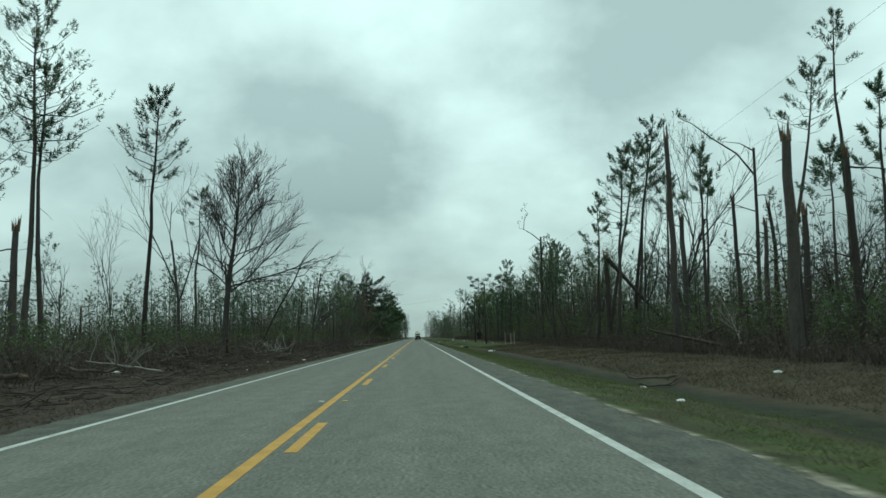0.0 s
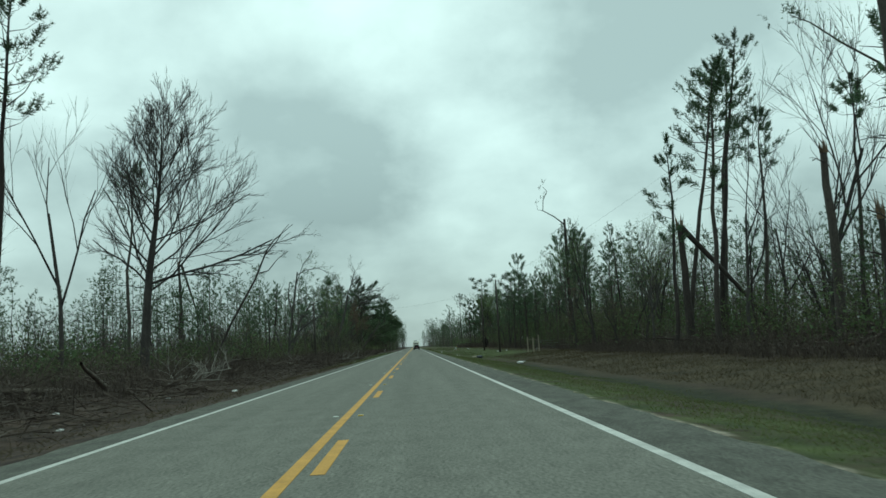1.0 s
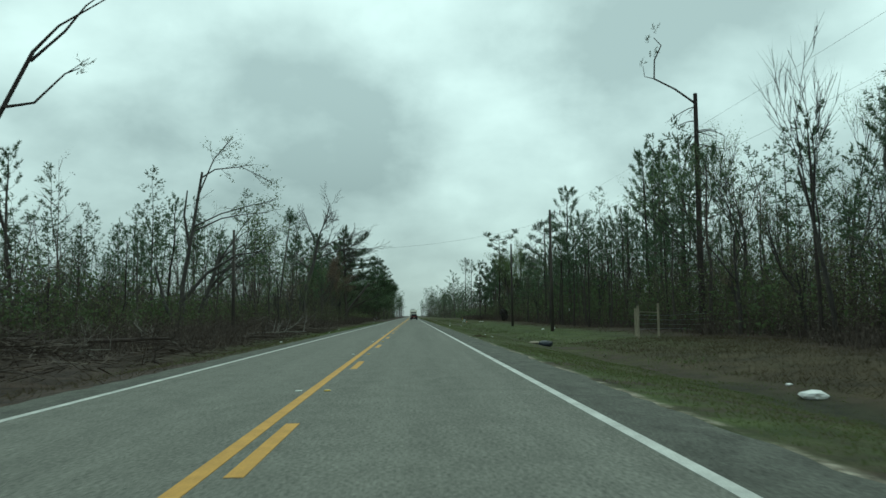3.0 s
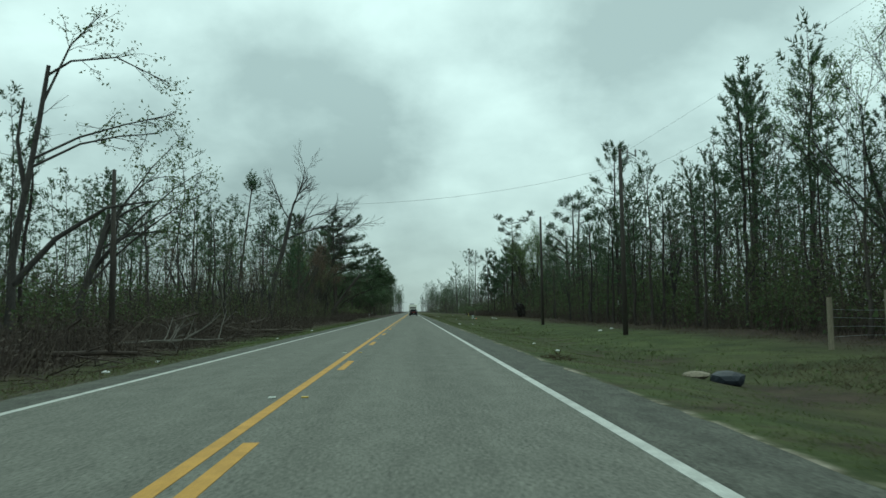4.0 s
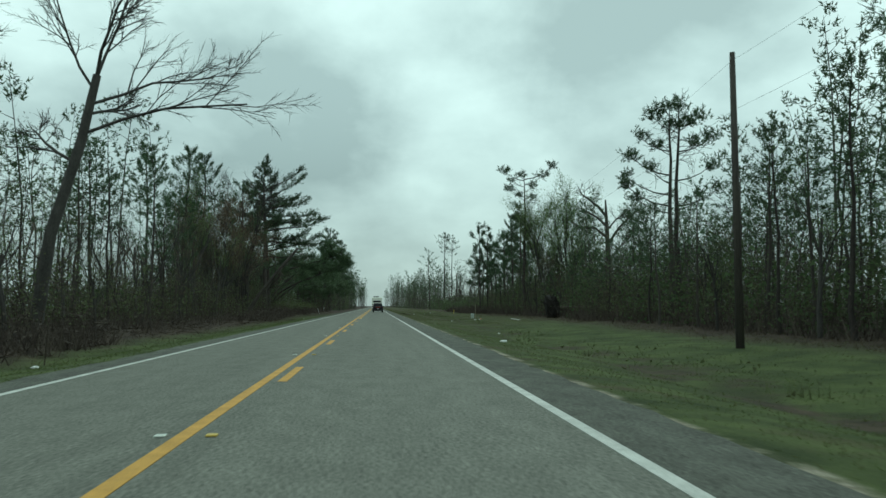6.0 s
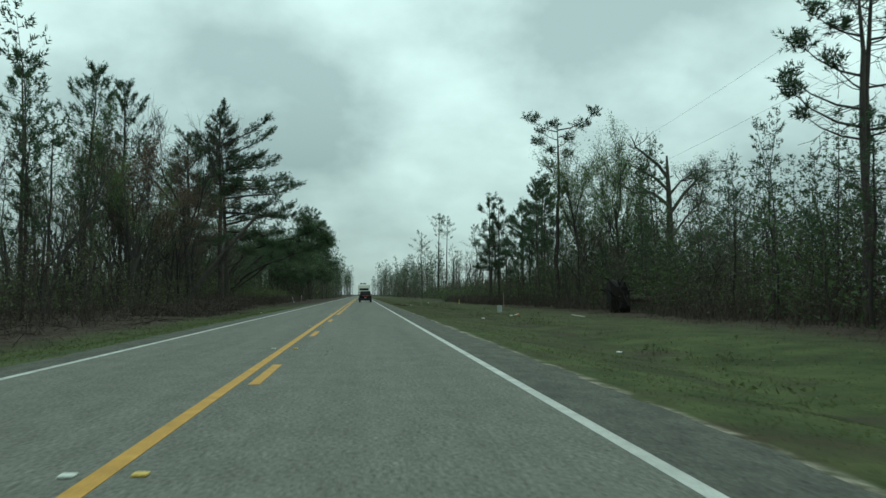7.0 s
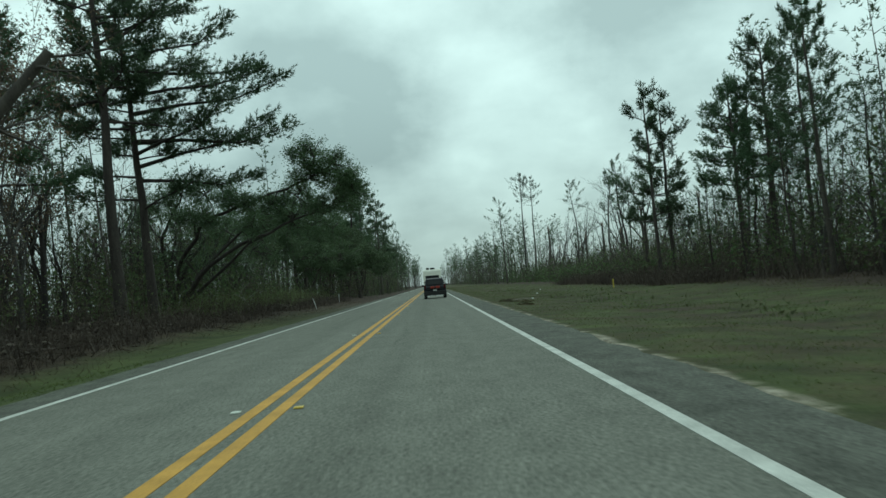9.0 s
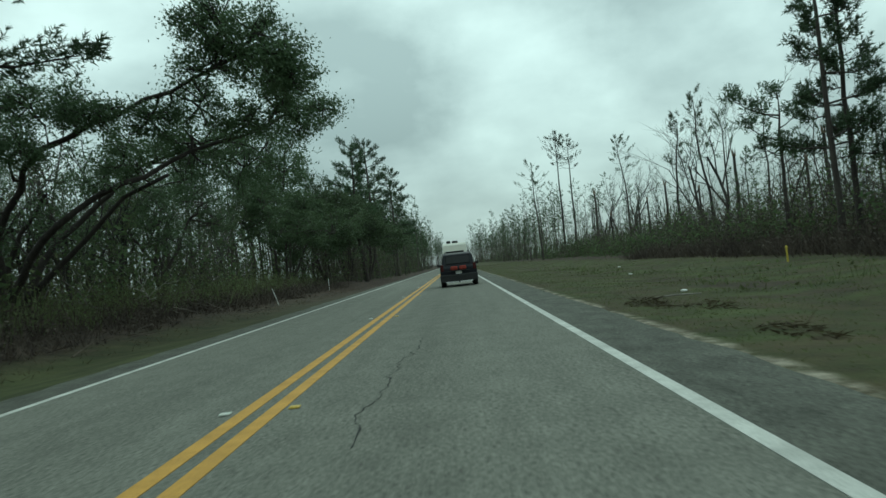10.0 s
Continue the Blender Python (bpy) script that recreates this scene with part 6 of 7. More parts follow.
def broken_giant():
    """Big broadleaf tree with a snapped leader, crooked limbs flung to one side and a leafy half-crown on the other."""
    rng = R(572)
    wood, green, tips = Geo(), Geo(), []
    limb(wood, [(0.1, 0, -0.2), (0.2, 0, 4.0), (0.1, 0, 8.5), (0.0, 0, 12.0), (-0.1, 0, 14.0), (-0.15, 0, 15.6)], 0.5, 0.1, 10)
    arms = [[(0, 0, 13.2), (-1.2, -0.3, 14.6), (-2.6, -0.5, 15.6), (-3.6, -0.6, 16.3), (-4.1, -0.6, 17.4)], [(0, 0, 12.0), (-1.4, -0.2, 13.2), (-3.0, -0.4, 14.0), (-4.4, -0.4, 14.6)], [(0.1, 0, 10.4), (-1.6, 0.2, 11.8), (-3.6, 0.3, 11.8), (-5.2, 0.4, 12.8)], [(0.1, 0, 6.0), (-1.6, -0.3, 7.6), (-3.2, -0.6, 9.0), (-4.4, -0.8, 8.6)], [(0.1, 0, 9.6), (1.6, -0.2, 11.8), (3.0, -0.3, 13.2), (4.4, -0.3, 14.4)], [(0.1, 0, 11.6), (1.4, 0.4, 13.0), (2.6, 0.6, 13.8)], [(0.1, 0, 7.0), (2.0, 0.4, 9.4), (4.0, 0.6, 11.4)], [(0.1, 0, 4.4), (2.2, -0.2, 6.4), (4.2, -0.3, 8.4)], [(0.1, 0, 5.0), (-1.8, 0.2, 5.8), (-4.0, 0.2, 4.4)]]
    for k, a in enumerate(arms):
        limb(wood, a, 0.2 if k < 5 else 0.15, 0.04, 7)
        a = np.array(a)
        right = a[-1, 0] > 0
        for j in range(15 if right else 9):
            u = rng.uniform(0.45, 1.0) * (len(a) - 1)
            i = min(int(u), len(a) - 2)
            d = (a[i + 1] - a[i]) / np.linalg.norm(a[i + 1] - a[i]) + rng.normal(size=3) * 0.7
            grow(wood, a[i] + (a[i + 1] - a[i]) * (u - i), d / np.linalg.norm(d), rng.uniform(0.9, 2.2), 0.045, 1, 3, rng, tips if right or k < 3 else [], 0.6, 0.0, (3, 4), 6)
    tips = np.array(tips)
    bias = tips[:, 0] + 3.0
    pick = tips[rng.choice(len(tips), 9000, p=np.clip(bias, 0.6, 6) / np.clip(bias, 0.6, 6).sum())] + rng.normal(size=(9000, 3)) * 0.24
    green.leaves(pick, rng.uniform(0.07, 0.16, 9000), rng)
    return place("storm_broken_tree", wood, green, 32.8, 259.3, "big broken tree with crooked limbs and a leafy half-crown", M_BARK, M_OAKLEAF)


broken_giant()
bare_giant(570, 25.0, 262.0, 16.8, "tall slim tree hazed with pale green leaves", 4, (5, 6), 0.36, (0, 0), 0.16, 0.009, 14000, 0.135, M_LEAF)
bare_giant(571, 27.4, 258.5, 16.4, "tall slim tree hazed with pale green leaves", 4, (5, 6), 0.36, (0.02, 0), 0.16, 0.009, 14000, 0.135, M_LEAF)
bare_giant(623, 28.6, 264.0, 15.6, "tall slim tree hazed with pale green leaves", 4, (5, 6), 0.4, (0.03, 0), 0.16, 0.009, 12000, 0.135, M_LEAF)
wide_pine(573, 20.7, 299.2, 15.8, 2.7, "open pine with upswept needle tufts", nb=22, crown=0.72, thick=0.62)
wide_pine(577, 22.4, 300.6, 15.2, 2.5, "open pine with upswept needle tufts", nb=19, crown=0.7, thick=0.62)
wide_pine(574, 26.4, 289.6, 16.6, 3.0, "tall bushy pine with a dark pointed head", nb=34, crown=0.6)
wide_pine(575, 23.6, 288.2, 13.0, 2.8, "bushy pine with upswept needle tufts", nb=30, crown=0.6)
lone_pine(624, 24.8, 281.0, 15.0, crown=0.55, nb=36, reach=0.14, label="bushy pine with upswept needle tufts", patchy=0.05)
lone_pine(625, 22.8, 275.0, 14.2, crown=0.55, nb=36, reach=0.14, label="bushy pine with upswept needle tufts", patchy=0.05)
clump_pine(576, 22.8, 310.0, 9.6, [(-2.6, 0, 9.6, 0.8), (-1.2, 0.2, 9.0, 0.7), (0, 0, 9.8, 0.6), (-2.0, -0.3, 7.9, 0.6), (-1.0, 0.3, 6.6, 0.5), (1.2, 0, 8.4, 0.6), (0.9, 0.2, 6.0, 0.4)], "broken pine with ragged side limbs")
bare_giant(578, 36.5, 362.0, 19.0, "storm-thinned tree with bare crooked limbs", 5, (3, 4), 0.55, (0, 0), 0.4, 0.014, 1200, 0.12, M_LEAF)
FLAT = "tall far pine with a ragged flat top"
lone_pine(579, 25.2, 428.0, 25.0, crown=0.24, nb=24, reach=0.17, label=FLAT, patchy=0.35)
lone_pine(626, 28.0, 430.0, 24.6, crown=0.26, nb=24, reach=0.15, label=FLAT, patchy=0.35)
lone_pine(580, 34.0, 405.0, 19.8, crown=0.3, nb=20, reach=0.16, label=FLAT, patchy=0.35)
lone_pine(581, 20.4, 428.0, 20.0, crown=0.3, nb=20, reach=0.15, label=FLAT, patchy=0.35)
bare_giant(583, 21.8, 93.0, 10.4, "wispy leaning tree with scattered young leaves", 4, (4, 5), 0.42, (-0.08, 0), 0.3, 0.008, 2800, 0.1, M_LEAF)
bare_giant(584, 25.0, 102.0, 11.4, "wispy tree with scattered young leaves", 4, (4, 5), 0.42, (0.1, 0), 0.3, 0.008, 2600, 0.1, M_LEAF)
bare_giant(585, 24.8, 131.0, 12.8, "slender tree with a fan of pale young leaves", 4, (4, 5), 0.38, (0.02, 0), 0.35, 0.008, 3600, 0.1, M_LEAF)


# ---- roadside things ----
M_POLE = surface("weathered_pole", (0.034, 0.03, 0.026), (0.085, 0.074, 0.064), 4.0, 0.9, 0.6, 30.0, stretch=(1, 1, 0.1))
M_POST = surface("pale_fence_post", (0.16, 0.14, 0.10), (0.34, 0.30, 0.22), 5.0, 0.9, 0.5, 30.0, stretch=(1, 1, 0.15))
M_METAL = surface("galvanised_metal", (0.25, 0.26, 0.27), (0.42, 0.43, 0.44), 6.0, 0.45, 0.1, 40.0, metal=0.8)
M_WIRE = surface("dark_cable", (0.03, 0.03, 0.032), (0.06, 0.06, 0.065), 4.0, 0.6, 0.0, 20.0)
M_CERAMIC = surface("glazed_insulator", (0.16, 0.15, 0.14), (0.3, 0.29, 0.28), 8.0, 0.25, 0.0, 30.0)
M_LITTER = surface("white_litter", (0.6, 0.6, 0.58), (0.82, 0.82, 0.8), 9.0, 0.6, 0.3, 40.0)
M_BLUEBAG = surface("dark_bin_bag", (0.01, 0.013, 0.018), (0.035, 0.042, 0.055), 7.0, 0.55, 0.6, 25.0)
M_RUBBER = surface("black_rubber", (0.012, 0.012, 0.012), (0.035, 0.035, 0.034), 6.0, 0.8, 0.3, 40.0)
M_BOX = surface("pale_green_box_paint", (0.30, 0.34, 0.31), (0.46, 0.50, 0.46), 4.0, 0.55, 0.1, 30.0)
M_DIRT = surface("root_soil", (0.008, 0.0072, 0.0064), (0.026, 0.022, 0.018), 3.0, 1.0, 1.0, 14.0)
M_LOG = surface("fallen_bark", (0.035, 0.029, 0.024), (0.13, 0.105, 0.085), 3.0, 0.95, 0.7, 20.0, per_object=0.4)
M_PALE = surface("bleached_branch", (0.13, 0.118, 0.10), (0.28, 0.26, 0.225), 5.0, 0.9, 0.3, 25.0, per_object=0.3)
M_REFL_Y = surface("amber_reflector", (0.55, 0.38, 0.06), (0.75, 0.55, 0.12), 30.0, 0.3, 0.0, 80.0)
M_REFL_W = surface("clear_reflector", (0.6, 0.62, 0.55), (0.8, 0.82, 0.75), 30.0, 0.3, 0.0, 80.0)
M_CRACK = surface("open_crack", (0.02, 0.02, 0.019), (0.05, 0.05, 0.047), 8.0, 1.0, 0.4, 60.0)
M_YMARK = surface("yellow_marker_plastic", (0.5, 0.40, 0.05), (0.65, 0.52, 0.09), 6.0, 0.5, 0.0, 40.0)
M_ORANGE = surface("orange_plastic", (0.6, 0.15, 0.05), (0.75, 0.22, 0.08), 6.0, 0.5, 0.0, 40.0)


def block(bm, size, centre, bevel=0.0, turn=None):
    """A bevelled box added to bm."""
    made = bmesh.ops.create_cube(bm, size=1.0)["verts"]
    m = Matrix.Translation(centre) @ (turn.to_4x4() if turn else Matrix()) @ Matrix.Diagonal((*size, 1))
    bmesh.ops.transform(bm, matrix=m, verts=made)
    if bevel:
        edges = list({e for v in made for e in v.link_edges})
        bmesh.ops.bevel(bm, geom=edges, offset=bevel, segments=2, affect="EDGES", profile=0.5)
    return bm


def rod(points, radii, sides=8):
    g = Geo()
    p = np.array(points, float)
    r = np.broadcast_to(np.array(radii, float), len(p)).copy()
    d0, d1 = p[1] - p[0], p[-1] - p[-2]
    p = np.concatenate([[p[0] - d0 * 1e-3], p, [p[-1] + d1 * 1e-3]])
    g.tube(p, np.concatenate([[1e-4], r, [1e-4]]), sides)
    return g


def utility_pole(x, y, h, label, arm=True):
    top = new("utility_pole")
    z = float(gz(x, y))
    top.location = (x, y, z)
    part("shaft", rod([(0, 0, -0.3), (0, 0, h * 0.5), (0, 0, h - z)], [0.16, 0.135, 0.1], 10), M_POLE, top, smooth=True)
    t = h - z
    if arm:
        part("bracket", rod([(0.05, 0, t - 0.3), (0.5, 0, t - 0.2), (0.95, 0, t - 0.45)], [0.045, 0.04, 0.035], 6), M_METAL, top, "galvanised steel bracket")
        part("brace", rod([(0.08, 0, t - 0.95), (0.75, 0, t - 0.4)], [0.025, 0.025], 5), M_METAL, top)
        for k, dx in enumerate((0.45, 0.95)):
            part("insulator", rod([(dx, 0, t - 0.5), (dx, 0, t - 0.4), (dx, 0, t - 0.3), (dx, 0, t - 0.12), (dx, 0, t)], [0.03, 0.07, 0.045, 0.07, 0.03], 8), M_CERAMIC, top, smooth=True)
    part("ground_wire", rod([(-0.15, 0.02, 0.1), (-0.12, 0.02, t * 0.6), (-0.1, 0.02, t - 0.4)], 0.012, 4), M_WIRE, top)
    return tagged(top, label, "utility pole")


for seed, x, y, h in ((627, 30.3, 166.9, 19.6), (628, 27.4, 161.0, 18.4), (629, 33.0, 172.5, 20.0), (630, 29.0, 154.0, 18.0)):
    lone_pine(seed, x, y, h, crown=0.45, nb=32, reach=0.13, label="tall slender pine with a dense tapering head")
utility_pole(14.6, 149.5, 10.9, "weathered wooden utility pole with a side bracket")
utility_pole(15.1, 182.9, 10.7, "plain weathered wooden utility pole on the verge", False)
utility_pole(-12.9, 141.6, 8.4, "short weathered wooden pole among the debris", False)
utility_pole(15.2, 14.0, 11.0, "weathered wooden utility pole beside the road")


def cable(a, b, sag, label, thick=0.005):
    u = np.linspace(0, 1, 17)
    p = np.outer(1 - u, a) + np.outer(u, b)
    p[:, 2] -= sag * 4 * u * (1 - u)
    return tagged(part("overhead_wire", rod(p, thick, 4), M_WIRE), label, "cable")


for dx, z0, z1 in ((0.45, 10.9, 10.8), (0.0, 8.9, 8.9)):
    cable((15.2 + dx, 14.0, z0), (14.6 + dx, 149.5, z1), 1.2, "thin dark overhead wire along the road")
    cable((14.6 + dx, 149.5, z1), (15.1, 182.9, z1 - 0.4), 0.4, "thin dark overhead wire along the road")
    cable((15.1, 182.9, z1 - 0.4), (20.3, 264.2, z1 + 1.0), 0.9, "thin dark overhead wire along the road")
cable((14.5, 149.5, 9.9), (-12.9, 141.6, 7.3), 1.4, "thin dark wire spanning over the road", 0.006)


def wooden_post(x, y, h, label, w=0.09, lean=0.0):
    g = rod([(0, 0, -0.3), (lean * h * 0.5, 0, h * 0.5), (lean * h, 0, h)], [w, w * 0.97, w * 0.95], 8)
    ob = part("fence_post", g, M_POST)
    ob.location = (x, y, float(gz(x, y)))
    return tagged(ob, label, "post")


wooden_post(15.4, 124.2, 2.0, "weathered wooden gate post on the verge", 0.075)
wooden_post(16.9, 125.0, 2.1, "weathered wooden gate post on the verge", 0.075)
wooden_post(17.0, 130.4, 1.9, "pale round wooden fence post", 0.105)
wooden_post(22.5, 130.8, 1.6, "pale round wooden fence post", 0.1)
fence = new("wire_fence")
for k in range(4):
    u = np.linspace(0, 1, 9)
    p = np.column_stack([17.1 + 9.5 * u, 130.4 + 0.6 * u, 0.05 + 0.33 * k + 0.05 * np.sin(u * 9 + k)])
    part("strand", rod(p, 0.005, 4), M_METAL, fence)
tagged(fence, "slack strands of farm fence wire", "fence")
gate = part("gate_rail", rod([(15.4, 124.2, 1.25), (16.9, 125.0, 1.2)], 0.02, 6), M_POST)
tagged(gate, "wooden rail between two gate posts", "rail")


def pedestal(x, y):
    top = new("cable_pedestal")
    top.location = (x, y, float(gz(x, y)))
    part("cabinet", block(bmesh.new(), (0.34, 0.28, 0.5), (0, 0, 0.22), 0.03), M_BOX, top)
    part("lid", block(bmesh.new(), (0.37, 0.31, 0.07), (0, 0, 0.5), 0.025), M_BOX, top)
    part("latch", block(bmesh.new(), (0.05, 0.02, 0.1), (0.0, -0.15, 0.32), 0.005), M_METAL, top, "grey metal latch")
    return tagged(top, "pale green metal cable pedestal in the grass", "utility box")


pedestal(12.62, 243.9)
stake_b = part("marker_stake", rod([(0, 0, -0.2), (0.02, 0, 0.7), (0.0, 0, 1.5)], 0.025, 5), M_POST)
stake_b.location = (13.0, 244.3, float(gz(13.0, 244.3)))
tagged(stake_b, "thin wooden marker stake behind the pedestal", "stake")
for x, y, lean in ((-9.0, 309.6, -0.35), (-9.6, 333.0, 0.0)):
    st = part("roadside_stake", rod([(0, 0, -0.2), (lean * 0.5, 0, 0.5), (lean, 0, 1.0)], 0.03, 5), M_LITTER)
    st.location = (x, y, float(gz(x, y)))
    tagged(st, "thin white marker stake leaning in the verge" if lean else "thin white marker stake", "stake")
for x, y in ((15.3, 292.6),):
    mk = new("pipeline_marker")
    mk.location = (x, y, float(gz(x, y)))
    part("tube", rod([(0, 0, -0.2), (0, 0, 0.3), (0, 0, 0.55)], 0.04, 8), M_YMARK, mk)
    part("cap", rod([(0, 0, 0.54), (0, 0, 0.6), (0, 0, 0.66)], [0.055, 0.055, 0.02], 8), M_YMARK, mk)
    tagged(mk, "yellow plastic pipeline marker post", "marker post")

sign = new("posted_sign")
sign.location = (22.55, 181.3, 1.75)
part("plate", block(bmesh.new(), (0.24, 0.01, 0.38), (0, 0, 0), 0.004), M_LITTER, sign)
for k, w in enumerate((0.16, 0.18, 0.12)):
    part("text_bar", block(bmesh.new(), (w, 0.004, 0.03), (0, -0.009, 0.1 - 0.09 * k)), M_RUBBER, sign)
part("backing_batten", block(bmesh.new(), (0.05, 0.2, 0.3), (0, 0.1, 0)), M_POST, sign)
tagged(sign, "small white notice nailed to a tree", "sign")
lone_pine(590, 22.6, 181.7, 17.5, crown=0.45, nb=36, reach=0.13, label="tall pine bearing a small white notice")


# ---- road studs and cracks ----
def stud(x, y, material, label):
    ob = new("road_stud")
    ob.location = (x, y, 0.004)
    bm = bmesh.new()
    block(bm, (0.1, 0.09, 0.018), (0, 0, 0.008), 0.006)
    part("base", bm, material, ob)
    part("reflector", block(bmesh.new(), (0.095, 0.012, 0.014), (0, -0.052, 0.009), 0.002), material, ob, "reflective face")
    return tagged(ob, label, "road stud", "road studs")


first_stud = {}
spots = [(11.83 + 12.19 * (k + 0.32)) for k in range(-2, 17)]
rows = [(x, y) for y in spots for x in (-0.2, 0.26)] + [(x, 229.6 + 12.8 * k) for k in range(14) for x in (-0.19, 0.47)]
for n, (x, y) in enumerate(rows):
    key = "white" if x < 0 else "amber"
    if key not in first_stud:
        first_stud[key] = stud(x, y, M_REFL_W if x < 0 else M_REFL_Y, "pale raised road stud" if x < 0 else "amber raised road stud")
    else:
        copy_thing(first_stud[key], pose(x, y, 0.004))


def crack(seed, x0, y0, y1, drift, label):
    rng = R(seed)
    ys_ = np.arange(y0, y1, 0.16)
    xs_ = x0 + np.cumsum(rng.normal(size=len(ys_)) * 0.035) + drift * (ys_ - y0)
    w = np.abs(rng.normal(size=len(ys_))) * 0.004 + 0.0015
    k = len(ys_)
    v = np.concatenate([np.column_stack([xs_ - w, ys_, np.full(k, 0.0045)]), np.column_stack([xs_ + w, ys_, np.full(k, 0.0045)])])
    i = np.arange(k - 1)
    f = np.column_stack([i, i + k, i + k + 1, i + 1])
    return tagged(part("road_crack", mesh_of("road_crack", v, f, M_CRACK)), label, "crack", kind="structure")


for seed, x0, y0, y1, drift in ((601, 0.95, 196.5, 204.5, -0.005), (602, 1.1, 250.5, 262.0, -0.01), (603, 1.3, 266.0, 274.0, 0.0)):
    crack(seed, x0, y0, y1, drift, "wandering lengthwise crack in the asphalt")


# ---- litter ----
def lump(seed, size, squash=0.5, rough=0.25):
    rng = R(seed)
    bm = bmesh.new()
    bmesh.ops.create_icosphere(bm, subdivisions=2, radius=1.0)
    for v in bm.verts:
        v.co *= 1 + rough * noise.noise(v.co * 1.7 + Vector((seed, 0, 0))) + rough * 0.6 * noise.noise(v.co * 4.1)
        v.co.z *= squash
        v.co *= size
    return bm


def litter(x, y, size, label, material=None, name="litter", squash=0.4, seed=1, category="litter"):
    ob = part(name, lump(seed, size, squash), material or M_LITTER)
    ob.location, ob.rotation_euler = (x, y, float(gz(x, y)) + size * squash * 0.5), (0, 0, seed * 1.3)
    return tagged(ob, label, category)


litter(10.2, 92.8, 0.3, "crumpled white plastic bag on the verge", name="plastic_bag", seed=2)
litter(9.0, 120.0, 0.42, "torn dark bin bag on the verge", M_BLUEBAG, "bin_bag", 0.5, 3)
litter(8.45, 120.5, 0.33, "crushed brown cardboard scrap", M_POST, "cardboard_scrap", 0.35, 14)
WHITE = "white scrap of litter in the grass"
for n, (x, y, s) in enumerate(((15.2, 158.6, 0.2), (17.1, 162.8, 0.2), (7.3, 138.1, 0.11), (7.2, 131.6, 0.12), (11.7, 234.0, 0.16), (12.3, 235.5, 0.14), (8.7, 226.9, 0.12), (7.8, 280.9, 0.12), (8.7, 25.0, 0.16), (7.5, 17.8, 0.14), (14.8, 29.0, 0.22), (-13.1, 40.1, 0.25), (-7.1, 63.0, 0.2), (-9.5, 60.7, 0.18), (-5.9, 122.3, 0.14), (-6.4, 128.0, 0.12), (-5.5, 145.5, 0.09), (-7.6, 177.5, 0.16), (10.9, 95.4, 0.12), (-8.2, 47.0, 0.14), (-10.5, 52.0, 0.15), (9.6, 205.0, 0.12), (10.6, 300.0, 0.14), (12.5, 312.0, 0.14), (-6.3, 246.0, 0.12), (6.75, 185.6, 0.2))):
    litter(x, y, s * 0.75, WHITE, seed=20 + n, name="litter_scrap")
can = litter(12.6, 236.4, 0.12, "orange plastic scrap in the grass", M_ORANGE, "plastic_scrap", 0.5, 60)
slab = part("board_scrap", block(bmesh.new(), (0.9, 0.3, 0.04), (0, 0, 0.03), 0.01), M_LITTER)
slab.location, slab.rotation_euler = (14.9, 229.0, float(gz(14.9, 229.0)) + 0.06), (0.1, 0.12, 0.5)
tagged(slab, "broken white board lying in the grass", "board")
stick = part("stick", rod([(-0.5, 0, 0.03), (0, 0.05, 0.05), (0.55, 0, 0.03)], [0.02, 0.025, 0.015], 5), M_PALE)
stick.location = (6.9, 278.3, float(gz(6.9, 278.3)) + 0.03)
tagged(stick, "pale stick lying in the grass", "stick")


# ---- fallen timber ----
def fallen_log(seed, length, r, branches=6):
    """A trunk lying on the ground with broken limbs, along its own x axis."""
    rng = R(seed)
    bark, cut = Geo(), Geo()
    k = 7
    p = np.column_stack([np.linspace(0, length, k), np.cumsum(rng.normal(size=k)) * 0.06, r * np.linspace(0.9, 0.5, k) + np.abs(rng.normal(size=k)) * 0.08])
    bark.tube(p, r * np.linspace(1.0, 0.45, k), 8)
    for i in range(branches):
        u = rng.uniform(0.25, 1.0)
        b = np.array([np.interp(u, np.linspace(0, 1, k), p[:, j]) for j in range(3)])
        d = np.array([rng.uniform(0.1, 0.9), rng.uniform(-1, 1), rng.uniform(0.0, 1.0)])
        grow(bark, b, d / np.linalg.norm(d), rng.uniform(0.8, 2.6), 0.04, 1, 3, rng, [], 0.6, 0.0, (2, 3), 6)
    a = np.linspace(0, 2 * np.pi, 9)[:-1]
    base = p[0] + np.column_stack([np.zeros(8), np.cos(a) * r * 0.75, np.sin(a) * r * 0.75])
    cut.blades(base, np.column_stack([-np.ones(8), rng.normal(size=8) * 0.1, rng.normal(size=8) * 0.1]), rng.uniform(0.1, 0.5, 8), r * 0.4, rng)
    return bark, cut


def log_thing(seed, length, r, label, bark=None, branches=6):
    b, c = fallen_log(seed, length, r, branches)
    top = new("fallen_log")
    part("log_trunk", b, bark or M_LOG, top, smooth=True)
    part("splintered_end", c, M_SPLINTER, top, "splintered pale wood")
    return Kind(tagged(top, label, "fallen tree"))


